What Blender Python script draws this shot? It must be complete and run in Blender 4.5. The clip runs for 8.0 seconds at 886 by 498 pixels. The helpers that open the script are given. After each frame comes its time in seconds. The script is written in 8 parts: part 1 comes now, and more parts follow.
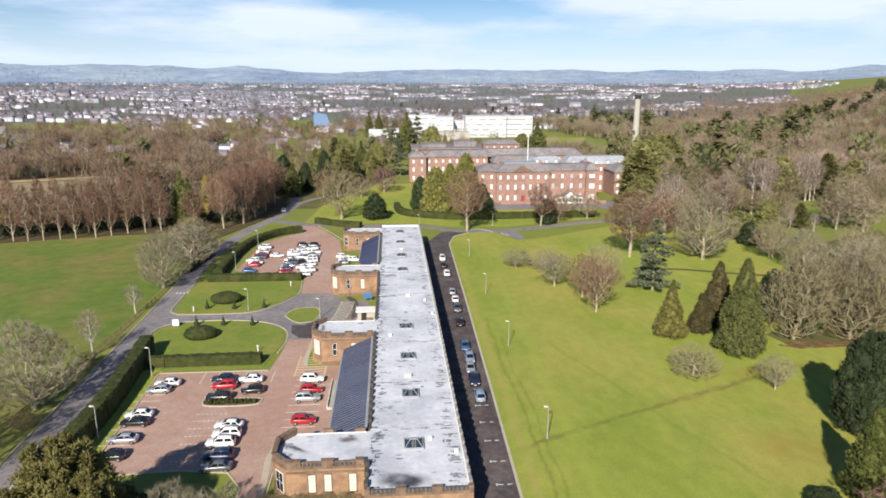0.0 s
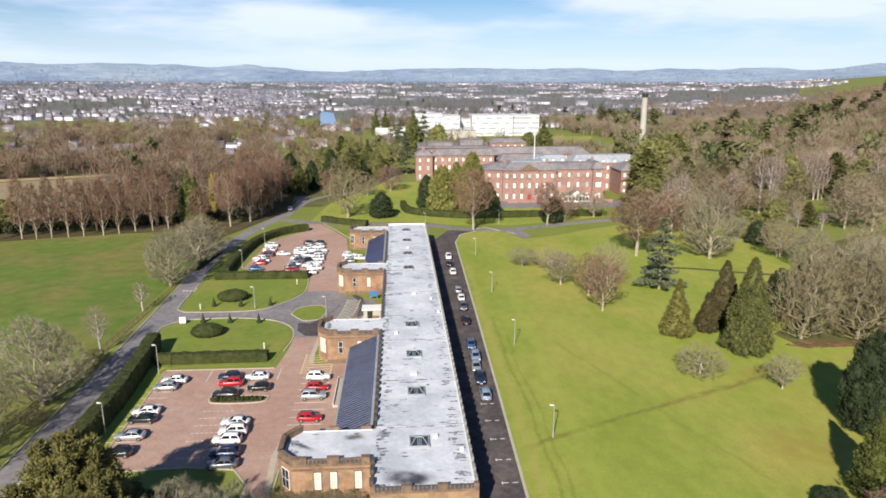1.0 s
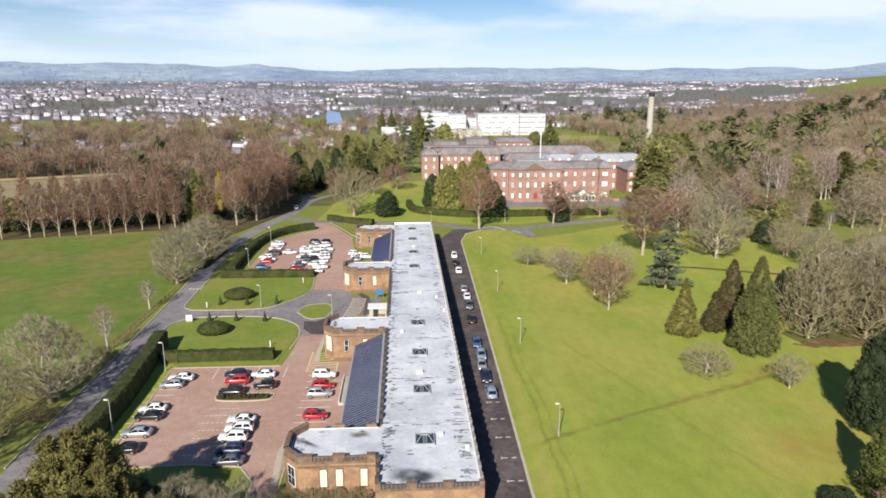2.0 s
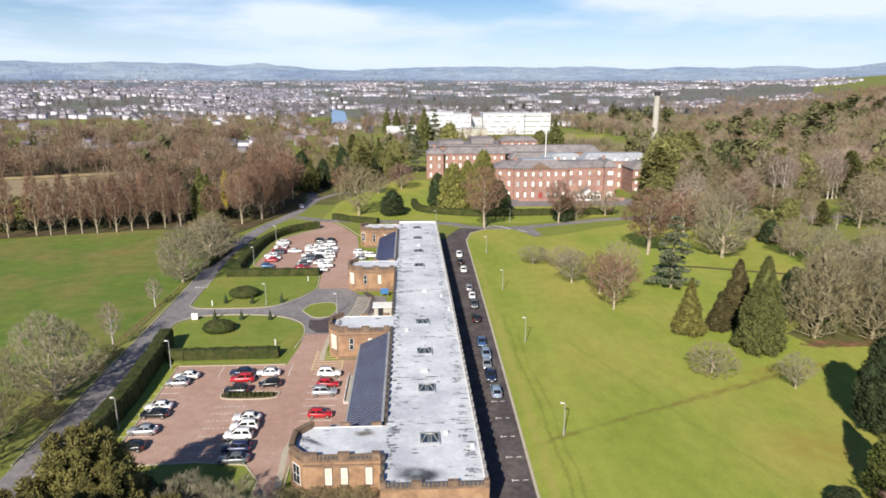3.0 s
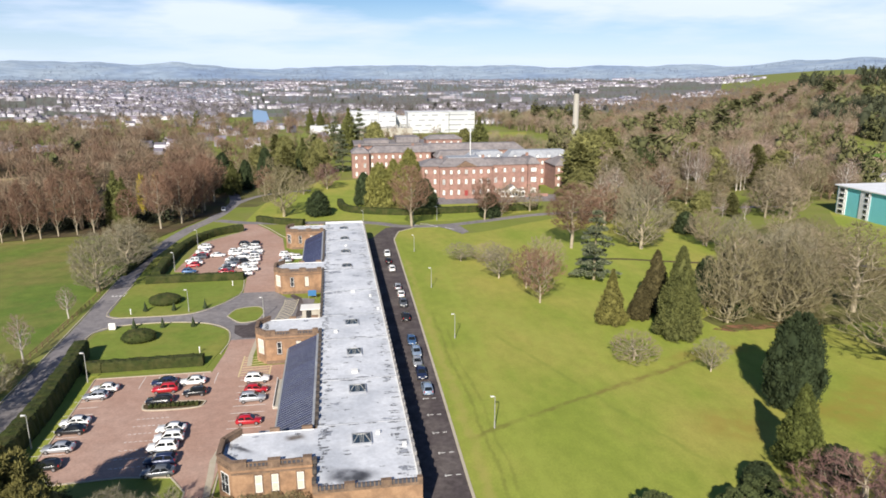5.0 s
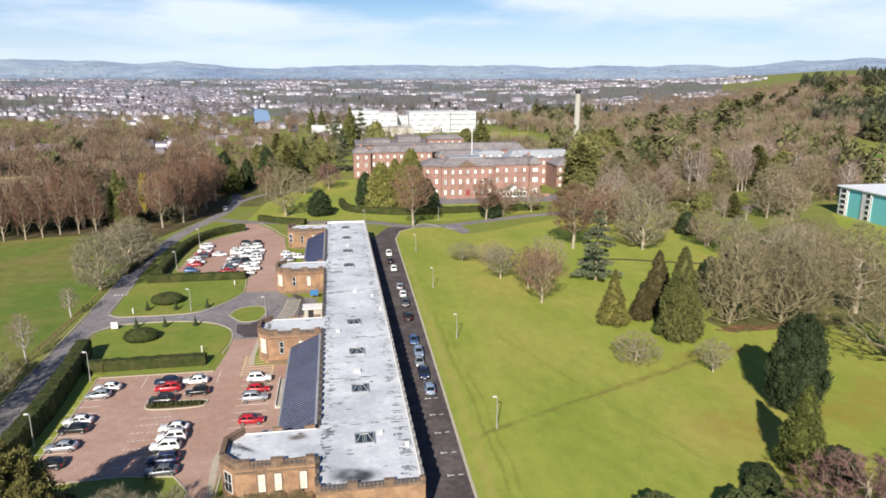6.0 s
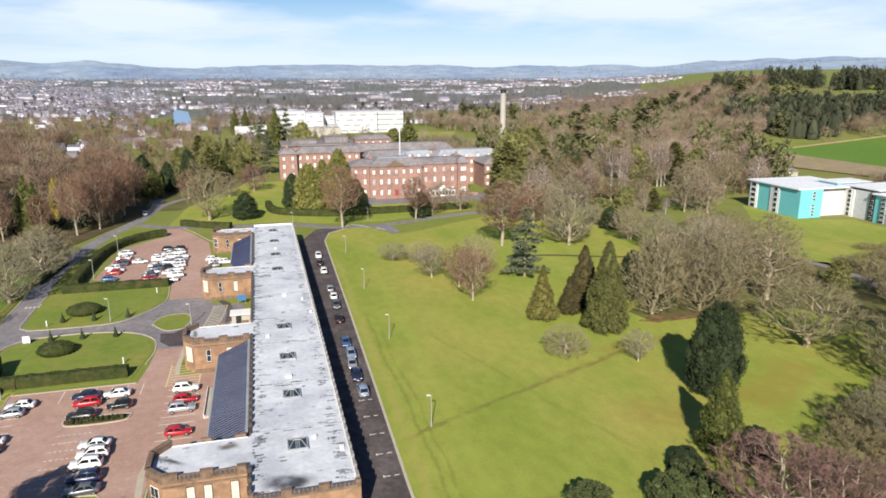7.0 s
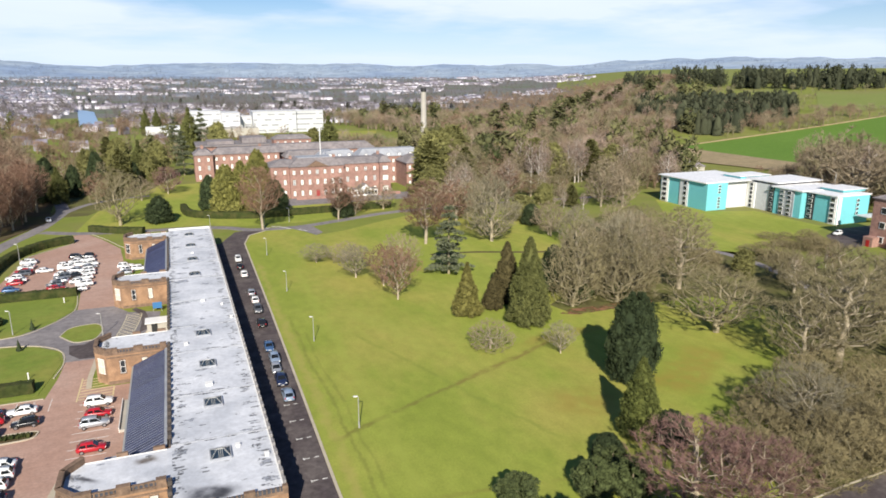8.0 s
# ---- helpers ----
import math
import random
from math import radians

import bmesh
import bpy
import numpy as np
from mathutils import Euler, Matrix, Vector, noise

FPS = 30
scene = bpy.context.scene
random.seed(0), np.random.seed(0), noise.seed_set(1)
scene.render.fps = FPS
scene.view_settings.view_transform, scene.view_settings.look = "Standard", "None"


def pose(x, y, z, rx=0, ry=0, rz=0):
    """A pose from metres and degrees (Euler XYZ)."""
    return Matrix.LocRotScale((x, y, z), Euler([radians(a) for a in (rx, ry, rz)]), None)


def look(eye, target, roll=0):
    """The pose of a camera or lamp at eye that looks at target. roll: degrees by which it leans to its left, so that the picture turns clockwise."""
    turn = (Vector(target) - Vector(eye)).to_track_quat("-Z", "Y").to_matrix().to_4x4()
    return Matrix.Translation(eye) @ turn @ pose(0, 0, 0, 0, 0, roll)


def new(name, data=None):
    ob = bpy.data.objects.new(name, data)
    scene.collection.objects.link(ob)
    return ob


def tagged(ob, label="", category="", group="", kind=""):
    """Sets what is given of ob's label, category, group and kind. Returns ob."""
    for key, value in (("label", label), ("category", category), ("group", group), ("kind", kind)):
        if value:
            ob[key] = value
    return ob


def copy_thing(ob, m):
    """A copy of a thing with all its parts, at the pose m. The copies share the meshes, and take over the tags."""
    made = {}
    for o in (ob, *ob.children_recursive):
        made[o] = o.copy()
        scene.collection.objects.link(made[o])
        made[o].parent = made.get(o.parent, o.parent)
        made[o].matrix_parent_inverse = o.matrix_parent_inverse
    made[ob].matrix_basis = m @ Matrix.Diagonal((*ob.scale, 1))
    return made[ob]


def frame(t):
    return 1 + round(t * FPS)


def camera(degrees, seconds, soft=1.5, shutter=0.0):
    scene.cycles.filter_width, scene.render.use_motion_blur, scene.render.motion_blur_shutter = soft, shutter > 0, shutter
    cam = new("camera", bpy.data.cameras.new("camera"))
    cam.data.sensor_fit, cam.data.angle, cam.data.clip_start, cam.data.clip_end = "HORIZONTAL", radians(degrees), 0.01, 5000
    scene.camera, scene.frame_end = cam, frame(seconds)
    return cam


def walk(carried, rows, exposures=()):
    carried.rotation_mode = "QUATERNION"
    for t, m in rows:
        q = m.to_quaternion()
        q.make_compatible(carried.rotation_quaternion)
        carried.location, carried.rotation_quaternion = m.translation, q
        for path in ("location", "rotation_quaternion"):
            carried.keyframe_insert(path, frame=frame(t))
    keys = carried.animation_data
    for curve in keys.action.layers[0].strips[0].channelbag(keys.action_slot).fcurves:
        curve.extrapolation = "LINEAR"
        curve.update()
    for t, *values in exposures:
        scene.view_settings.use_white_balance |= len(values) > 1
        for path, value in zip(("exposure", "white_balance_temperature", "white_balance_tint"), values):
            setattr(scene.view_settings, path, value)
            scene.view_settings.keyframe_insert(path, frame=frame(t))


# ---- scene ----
cam = camera(66.17, 8.0, soft=1.75)
PATH = [
    (0, pose(0.000, -0.000, 54.000, 76.298, 0, -4.340) @ pose(0, 0, 0, 0, 0, 0.072)),
    (0.5, pose(0.026, 0.011, 53.985, 76.232, 0, -4.066) @ pose(0, 0, 0, 0, 0, 0.101)),
    (1, pose(0.049, -0.022, 53.921, 76.190, 0, -3.794) @ pose(0, 0, 0, 0, 0, 0.059)),
    (1.5, pose(0.058, -0.082, 53.774, 76.182, 0, -3.533) @ pose(0, 0, 0, 0, 0, 0.043)),
    (3, pose(-0.023, -0.048, 53.686, 76.075, 0, -2.878) @ pose(0, 0, 0, 0, 0, 0.042)),
    (3.5, pose(-0.016, -0.021, 53.639, 76.080, 0, -2.671) @ pose(0, 0, 0, 0, 0, 0.038)),
    (4, pose(0.112, -0.098, 53.625, 76.075, 0, -2.413) @ pose(0, 0, 0, 0, 0, -0.045)),
    (4.1, pose(0.209, -0.125, 53.627, 76.073, 0, -2.391) @ pose(0, 0, 0, 0, 0, -0.030)),
    (4.2, pose(0.305, -0.153, 53.628, 76.070, 0, -2.362) @ pose(0, 0, 0, 0, 0, -0.016)),
    (4.3, pose(0.402, -0.180, 53.630, 76.068, 0, -2.354) @ pose(0, 0, 0, 0, 0, -0.001)),
    (4.4, pose(0.498, -0.207, 53.631, 76.065, 0, -2.790) @ pose(0, 0, 0, 0, 0, 0.013)),
    (4.5, pose(0.595, -0.235, 53.632, 76.063, 0, -4.969) @ pose(0, 0, 0, 0, 0, 0.027)),
    (4.6, pose(0.524, -0.267, 53.638, 76.026, 0, -8.159) @ pose(0, 0, 0, 0, 0, -0.077)),
    (4.7, pose(0.453, -0.299, 53.644, 75.989, 0, -9.072) @ pose(0, 0, 0, 0, 0, -0.181)),
    (5.8, pose(-0.100, -0.372, 53.771, 75.946, 0, -8.908) @ pose(0, 0, 0, 0, 0, 0.003)),
    (6, pose(-0.100, -0.372, 53.771, 75.946, 0, -8.994) @ pose(0, 0, 0, 0, 0, 0.003)),
    (6.1, pose(-0.080, -0.373, 53.770, 75.938, 0, -9.955) @ pose(0, 0, 0, 0, 0, 0.001)),
    (6.2, pose(-0.060, -0.375, 53.768, 75.929, 0, -12.699) @ pose(0, 0, 0, 0, 0, -0.000)),
    (6.3, pose(-0.040, -0.377, 53.766, 75.921, 0, -15.357) @ pose(0, 0, 0, 0, 0, -0.002)),
    (6.4, pose(-0.020, -0.378, 53.764, 75.913, 0, -15.355) @ pose(0, 0, 0, 0, 0, -0.003)),
    (6.5, pose(-0.001, -0.380, 53.762, 75.905, 0, -15.213) @ pose(0, 0, 0, 0, 0, -0.005)),
    (7, pose(0.045, -0.446, 53.762, 75.921, 0, -14.986) @ pose(0, 0, 0, 0, 0, -0.084)),
    (7.1, pose(0.062, -0.462, 53.757, 75.906, 0, -15.050) @ pose(0, 0, 0, 0, 0, -0.080)),
    (7.2, pose(0.078, -0.477, 53.752, 75.892, 0, -15.279) @ pose(0, 0, 0, 0, 0, -0.077)),
    (7.3, pose(0.095, -0.493, 53.747, 75.878, 0, -17.865) @ pose(0, 0, 0, 0, 0, -0.074)),
    (7.4, pose(0.112, -0.508, 53.742, 75.863, 0, -20.830) @ pose(0, 0, 0, 0, 0, -0.070)),
    (7.5, pose(0.129, -0.524, 53.737, 75.849, 0, -21.631) @ pose(0, 0, 0, 0, 0, -0.067)),
    (8, pose(0.244, -0.528, 53.707, 75.828, 0, -21.525) @ pose(0, 0, 0, 0, 0, -0.018)),
]
walk(cam, PATH)

# ---- sky, sun, exposure ----
SHADOW_AZ, SUN_EL = 18.5, 31.0  # the way the shadows fall, from +y towards +x, and the sun's height, in degrees
scene.view_settings.exposure = 0.30
world = bpy.data.worlds.new("sky")
scene.world = world
world.use_nodes = True
wn, wl = world.node_tree.nodes, world.node_tree.links
wn.clear()
sky = wn.new("ShaderNodeTexSky")
sky.sky_type, sky.sun_disc = "NISHITA", False
sky.sun_elevation, sky.sun_rotation = radians(SUN_EL), radians(180 + SHADOW_AZ)
sky.air_density, sky.dust_density, sky.ozone_density = 1.0, 0.0, 3.0
geo = wn.new("ShaderNodeTexCoord")
split = wn.new("ShaderNodeSeparateXYZ")
wl.new(geo.outputs["Generated"], split.inputs[0])
# a flat cloud deck: the direction is divided by its height
lift = wn.new("ShaderNodeMath"); lift.operation = "MAXIMUM"; lift.inputs[1].default_value = 0.0
wl.new(split.outputs[2], lift.inputs[0])
plus = wn.new("ShaderNodeMath"); plus.operation = "ADD"; plus.inputs[1].default_value = 0.1
wl.new(lift.outputs[0], plus.inputs[0])
du = wn.new("ShaderNodeMath"); du.operation = "DIVIDE"
dv = wn.new("ShaderNodeMath"); dv.operation = "DIVIDE"
wl.new(split.outputs[0], du.inputs[0]); wl.new(plus.outputs[0], du.inputs[1])
wl.new(split.outputs[1], dv.inputs[0]); wl.new(plus.outputs[0], dv.inputs[1])
deck = wn.new("ShaderNodeCombineXYZ")
wl.new(du.outputs[0], deck.inputs[0]); wl.new(dv.outputs[0], deck.inputs[1])
deck.inputs[2].default_value = 5.2
puff = wn.new("ShaderNodeTexNoise")
puff.inputs["Scale"].default_value, puff.inputs["Detail"].default_value, puff.inputs["Roughness"].default_value = 0.55, 8.0, 0.55
wl.new(deck.outputs[0], puff.inputs["Vector"])
cover = wn.new("ShaderNodeValToRGB")
cover.color_ramp.elements[0].position, cover.color_ramp.elements[1].position = 0.41, 0.60
wl.new(puff.outputs["Fac"], cover.inputs[0])
shade = wn.new("ShaderNodeTexNoise")
shade.inputs["Scale"].default_value, shade.inputs["Detail"].default_value = 0.6, 6.0
wl.new(deck.outputs[0], shade.inputs["Vector"])
tone = wn.new("ShaderNodeMixRGB")
tone.inputs[1].default_value, tone.inputs[2].default_value = (9.0, 10.5, 13.4, 1), (11.8, 13.0, 15.2, 1)
wl.new(shade.outputs["Fac"], tone.inputs[0])
cloud = wn.new("ShaderNodeMixRGB")
tint = wn.new("ShaderNodeMixRGB"); tint.blend_type = "MULTIPLY"
tint.inputs[0].default_value, tint.inputs[2].default_value = 1.0, (0.84, 1.0, 1.24, 1)
wl.new(sky.outputs[0], tint.inputs[1])
# broken cloud near the horizon; blue left open overhead, unseen, to weaken fill light
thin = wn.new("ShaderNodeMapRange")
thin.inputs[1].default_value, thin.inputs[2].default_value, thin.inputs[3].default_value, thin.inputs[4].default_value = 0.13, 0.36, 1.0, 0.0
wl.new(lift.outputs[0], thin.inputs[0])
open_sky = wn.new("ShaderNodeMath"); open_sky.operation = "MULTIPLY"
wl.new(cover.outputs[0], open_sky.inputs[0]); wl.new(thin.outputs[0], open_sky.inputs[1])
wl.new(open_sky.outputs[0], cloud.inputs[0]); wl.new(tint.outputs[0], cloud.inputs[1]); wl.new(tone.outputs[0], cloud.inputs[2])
haze_fac = wn.new("ShaderNodeMapRange")
haze_fac.inputs[1].default_value, haze_fac.inputs[2].default_value, haze_fac.inputs[3].default_value, haze_fac.inputs[4].default_value = 0.0, 0.11, 0.85, 0.0
wl.new(lift.outputs[0], haze_fac.inputs[0])
hazy = wn.new("ShaderNodeMixRGB")
hazy.inputs[2].default_value = (10.2, 11.9, 14.6, 1)
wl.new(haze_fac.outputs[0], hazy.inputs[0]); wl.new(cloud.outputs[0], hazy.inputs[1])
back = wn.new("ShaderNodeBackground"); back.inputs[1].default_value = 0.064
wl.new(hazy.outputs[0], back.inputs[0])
wout = wn.new("ShaderNodeOutputWorld")
wl.new(back.outputs[0], wout.inputs[0])

sun = new("sun", bpy.data.lights.new("sun", "SUN"))
sun.data.energy, sun.data.angle, sun.data.color = 5.85, radians(0.6), (1.0, 0.93, 0.825)
_a, _e = radians(SHADOW_AZ), radians(SUN_EL)
sun.matrix_world = look((0, 0, 200), (math.sin(_a) * math.cos(_e) * 100, math.cos(_a) * math.cos(_e) * 100, 200 - math.sin(_e) * 100))


# ---- materials ----
def rgb(c):
    return (*c, 1.0)


def surface(name, c1, c2, size=1.0, fine=None, rough=0.85, metal=0.0, bump=0.0, c3=None, size3=20.0, where="world", vary=0.0, island=0.0, stretch=(1, 1, 1), amount3=0.6, mottle=None, ragged=0.0, soft=0.0):
    """A material that wanders between c1 and c2 over about size metres, with finer grain, and patches of c3 over size3 metres."""
    m = bpy.data.materials.new(name)
    m.use_nodes = True
    n, l = m.node_tree.nodes, m.node_tree.links
    bsdf = n["Principled BSDF"]
    bsdf.inputs["Roughness"].default_value, bsdf.inputs["Metallic"].default_value = rough, metal
    if "Specular IOR Level" in bsdf.inputs:
        bsdf.inputs["Specular IOR Level"].default_value = 0.5 if rough < 0.5 else 0.2
    if where == "world":
        src = n.new("ShaderNodeNewGeometry").outputs["Position"]
    else:
        src = n.new("ShaderNodeTexCoord").outputs["Object"]
    mp = n.new("ShaderNodeMapping")
    mp.inputs["Scale"].default_value = stretch
    l.new(src, mp.inputs[0])
    src = mp.outputs[0]

    def noise_at(metres, detail=5.0):
        t = n.new("ShaderNodeTexNoise")
        t.inputs["Scale"].default_value, t.inputs["Detail"].default_value, t.inputs["Roughness"].default_value = 1.0 / metres, detail, 0.6
        l.new(src, t.inputs["Vector"])
        return t.outputs["Fac"]

    def ramp(fac, a, b):
        r = n.new("ShaderNodeMapRange")
        r.inputs[1].default_value, r.inputs[2].default_value = a, b
        l.new(fac, r.inputs[0])
        return r.outputs[0]

    def mix(fac, a, b):
        k = n.new("ShaderNodeMixRGB")
        for slot, v in ((0, fac), (1, a), (2, b)):
            if hasattr(v, "is_linked"):
                l.new(v, k.inputs[slot])
            else:
                k.inputs[slot].default_value = v
        return k.outputs[0]

    grain = noise_at(fine or size / 8, 3.0)
    col = mix(ramp(noise_at(size), 0.3, 0.7), rgb(c1), rgb(c2))
    if c3:
        scaled = n.new("ShaderNodeMath"); scaled.operation = "MULTIPLY"; scaled.inputs[1].default_value = amount3
        l.new(ramp(noise_at(size3), 0.45, 0.65), scaled.inputs[0])
        col = mix(scaled.outputs[0], col, rgb(c3))
    hsv = n.new("ShaderNodeHueSaturation")
    l.new(col, hsv.inputs["Color"])
    add = ramp(grain, 0.0, 1.0)
    val = n.new("ShaderNodeMapRange")
    val.inputs[3].default_value, val.inputs[4].default_value = 0.78, 1.22
    l.new(add, val.inputs[0])
    value = val.outputs[0]
    if mottle:  # (metres, amount): blotches between the grain and the large patches
        blotch = n.new("ShaderNodeMapRange")
        blotch.inputs[1].default_value, blotch.inputs[2].default_value = 0.35, 0.65
        blotch.inputs[3].default_value, blotch.inputs[4].default_value = 1 - mottle[1], 1 + mottle[1]
        l.new(noise_at(mottle[0], 4.0), blotch.inputs[0])
        both = n.new("ShaderNodeMath"); both.operation = "MULTIPLY"
        l.new(value, both.inputs[0]); l.new(blotch.outputs[0], both.inputs[1])
        value = both.outputs[0]
    if vary or island:
        rnd = n.new("ShaderNodeObjectInfo").outputs["Random"] if vary else n.new("ShaderNodeNewGeometry").outputs["Random Per Island"]
        spread = vary or island
        v2 = n.new("ShaderNodeMapRange")
        v2.inputs[3].default_value, v2.inputs[4].default_value = 1 - spread, 1 + spread
        l.new(rnd, v2.inputs[0])
        mul = n.new("ShaderNodeMath"); mul.operation = "MULTIPLY"
        l.new(value, mul.inputs[0]); l.new(v2.outputs[0], mul.inputs[1])
        value = mul.outputs[0]
    l.new(value, hsv.inputs["Value"])
    l.new(hsv.outputs[0], bsdf.inputs["Base Color"])
    if ragged:  # frays the edges and leaves holes over this many metres; soft wears it thin all over
        worn = n.new("ShaderNodeMath"); worn.operation = "MULTIPLY"; worn.inputs[1].default_value = 1 - soft
        l.new(ramp(noise_at(ragged, 6.0), 0.40 - 0.2 * soft, 0.58 + 0.2 * soft), worn.inputs[0])
        l.new(worn.outputs[0], bsdf.inputs["Alpha"])
    if bump:
        b = n.new("ShaderNodeBump")
        b.inputs["Strength"].default_value, b.inputs["Distance"].default_value = 0.6, bump
        l.new(grain, b.inputs["Height"])
        l.new(b.outputs[0], bsdf.inputs["Normal"])
    return m


def wear(m, p, q, wide, colour, amount, wander=1.2):
    """A worn streak across a ground material from p to q, fading out over its width."""
    n, l = m.node_tree.nodes, m.node_tree.links
    base = n["Principled BSDF"].inputs["Base Color"]
    under = base.links[0].from_socket
    d = Vector((q[0] - p[0], q[1] - p[1], 0))
    length = d.length
    d.normalize()

    def calc(op, a, b):
        k = n.new("ShaderNodeMath")
        k.operation = op
        for slot, v in ((0, a), (1, b)):
            if hasattr(v, "is_linked"):
                l.new(v, k.inputs[slot])
            else:
                k.inputs[slot].default_value = v
        return k.outputs[0]

    def fade(v, a, b):
        r = n.new("ShaderNodeMapRange")
        r.interpolation_type = "SMOOTHSTEP"
        r.inputs[1].default_value, r.inputs[2].default_value = a, b
        l.new(v, r.inputs[0])
        return r.outputs[0]

    def ripple(metres, detail):
        t = n.new("ShaderNodeTexNoise")
        t.inputs["Scale"].default_value, t.inputs["Detail"].default_value = 1.0 / metres, detail
        l.new(place, t.inputs["Vector"])
        return t.outputs["Fac"]
    place = n.new("ShaderNodeNewGeometry").outputs["Position"]
    xyz = n.new("ShaderNodeSeparateXYZ")
    l.new(place, xyz.inputs[0])
    dx, dy = calc("SUBTRACT", xyz.outputs[0], p[0]), calc("SUBTRACT", xyz.outputs[1], p[1])
    along = calc("ADD", calc("MULTIPLY", dx, d.x), calc("MULTIPLY", dy, d.y))
    across = calc("ADD", calc("MULTIPLY", dx, d.y), calc("MULTIPLY", dy, -d.x))
    across = calc("ADD", across, calc("MULTIPLY", calc("SUBTRACT", ripple(14, 2), 0.5), 2 * wander))
    across = calc("ADD", across, calc("MULTIPLY", calc("SUBTRACT", ripple(wide * 1.5, 4), 0.5), wide * 1.4))
    mask = fade(calc("ABSOLUTE", across, 0.0), wide * 0.75, wide * 0.1)
    end = min(3.0, length * 0.3)
    mask = calc("MULTIPLY", mask, calc("MULTIPLY", fade(along, -end, end), fade(along, length + end, length - end)))
    mask = calc("MULTIPLY", mask, calc("MULTIPLY", fade(ripple(3, 4), 0.2, 0.6), amount))
    k = n.new("ShaderNodeMixRGB")
    l.new(mask, k.inputs[0])
    l.new(under, k.inputs[1])
    k.inputs[2].default_value = rgb(colour)
    l.new(k.outputs[0], base)


def plain(name, c, rough=0.5, metal=0.0, coat=0.0):
    m = bpy.data.materials.new(name)
    m.use_nodes = True
    b = m.node_tree.nodes["Principled BSDF"]
    b.inputs["Base Color"].default_value, b.inputs["Roughness"].default_value, b.inputs["Metallic"].default_value = rgb(c), rough, metal
    b.inputs["Coat Weight"].default_value = coat
    return m


LAWN = surface("lawn", (0.218, 0.264, 0.039), (0.285, 0.314, 0.057), 15, 0.3, 0.95, bump=0.05, c3=(0.345, 0.30, 0.072), size3=30, amount3=0.75, mottle=(2.2, 0.07), stretch=(1, 0.55, 1))
for _p, _q, _w, _c, _a in (
        ((19, 92.6), (45, 104), 1.3, (0.165, 0.155, 0.035), 0.75), ((44, 103.4), (71, 116), 1.5, (0.19, 0.145, 0.04), 0.75),  # the path trodden across
        ((21.3, 66), (21.4, 150), 0.7, (0.17, 0.18, 0.036), 0.6), ((23.0, 66), (23.0, 140), 0.6, (0.17, 0.18, 0.036), 0.45),  # wheel ruts
        ((18.6, 60), (20.6, 200), 1.8, (0.36, 0.31, 0.09), 0.55), ((27, 74), (30, 190), 2.2, (0.30, 0.335, 0.06), 0.5),
        ((45, 100), (33, 134), 1.0, (0.19, 0.225, 0.038), 0.5), ((44, 101), (52, 80), 1.2, (0.19, 0.225, 0.038), 0.5),
        ((58, 93), (67, 88), 9.0, (0.28, 0.205, 0.045), 0.6), ((78, 88), (98, 100), 9.0, (0.29, 0.215, 0.045), 0.65), ((64, 116), (84, 119), 4.0, (0.29, 0.21, 0.05), 0.5),
        ((20, 74), (48, 70.4), 0.9, (0.20, 0.18, 0.04), 0.5), ((36, 150), (46, 120), 5.0, (0.31, 0.33, 0.065), 0.5), ((48, 186), (66, 176), 4.0, (0.30, 0.22, 0.07), 0.6)):
    wear(LAWN, _p, _q, _w, _c, _a)
LAWN_CLIPPED = surface("clipped_lawn", (0.145, 0.20, 0.03), (0.19, 0.232, 0.042), 9, 0.3, 0.95, bump=0.05, c3=(0.25, 0.235, 0.055), size3=14, amount3=0.7, mottle=(1.8, 0.08))
GROUND = surface("rough_grass", (0.16, 0.20, 0.035), (0.215, 0.235, 0.05), 12, 0.5, 0.95, bump=0.05, c3=(0.21, 0.175, 0.075), size3=40)
FIELD = surface("field_grass", (0.092, 0.155, 0.024), (0.142, 0.185, 0.034), 16, 0.5, 0.95, c3=(0.22, 0.175, 0.06), size3=34, amount3=0.9, mottle=(3.5, 0.12))
CROP = surface("bright_field", (0.10, 0.185, 0.025), (0.12, 0.205, 0.032), 60, 2, 0.95)
PALE_FIELD = surface("pale_field", (0.17, 0.21, 0.05), (0.21, 0.23, 0.07), 60, 2, 0.95, c3=(0.2, 0.17, 0.07), size3=120)


LITTER = surface("leaf_litter", (0.075, 0.055, 0.03), (0.12, 0.085, 0.045), 6, 0.6, 0.95, c3=(0.09, 0.105, 0.025), size3=18)
# brown litter and grass with the shade under branches put into the colour
SHADE_LITTER = surface("shaded_grassy_litter", (0.125, 0.11, 0.045), (0.095, 0.095, 0.03), 4, 0.5, 0.95, c3=(0.16, 0.175, 0.042), size3=9)
STUBBLE = surface("rough_tawny_grass", (0.33, 0.255, 0.15), (0.25, 0.205, 0.115), 8, 1, 0.95, mottle=(4, 0.15))
TOWN_GROUND = surface("town_ground", (0.19, 0.18, 0.18), (0.15, 0.145, 0.14), 60, 12, 0.95, c3=(0.13, 0.16, 0.095), size3=180, amount3=0.9)
ASPHALT = surface("dark_asphalt", (0.070, 0.057, 0.058), (0.094, 0.077, 0.076), 4, 0.25, 0.9, bump=0.01, c3=(0.14, 0.12, 0.112), size3=6, amount3=0.75, mottle=(1.1, 0.22))
ROAD = surface("worn_asphalt", (0.235, 0.215, 0.215), (0.17, 0.157, 0.16), 4, 0.3, 0.9, c3=(0.28, 0.255, 0.245), size3=14, mottle=(1.3, 0.15))
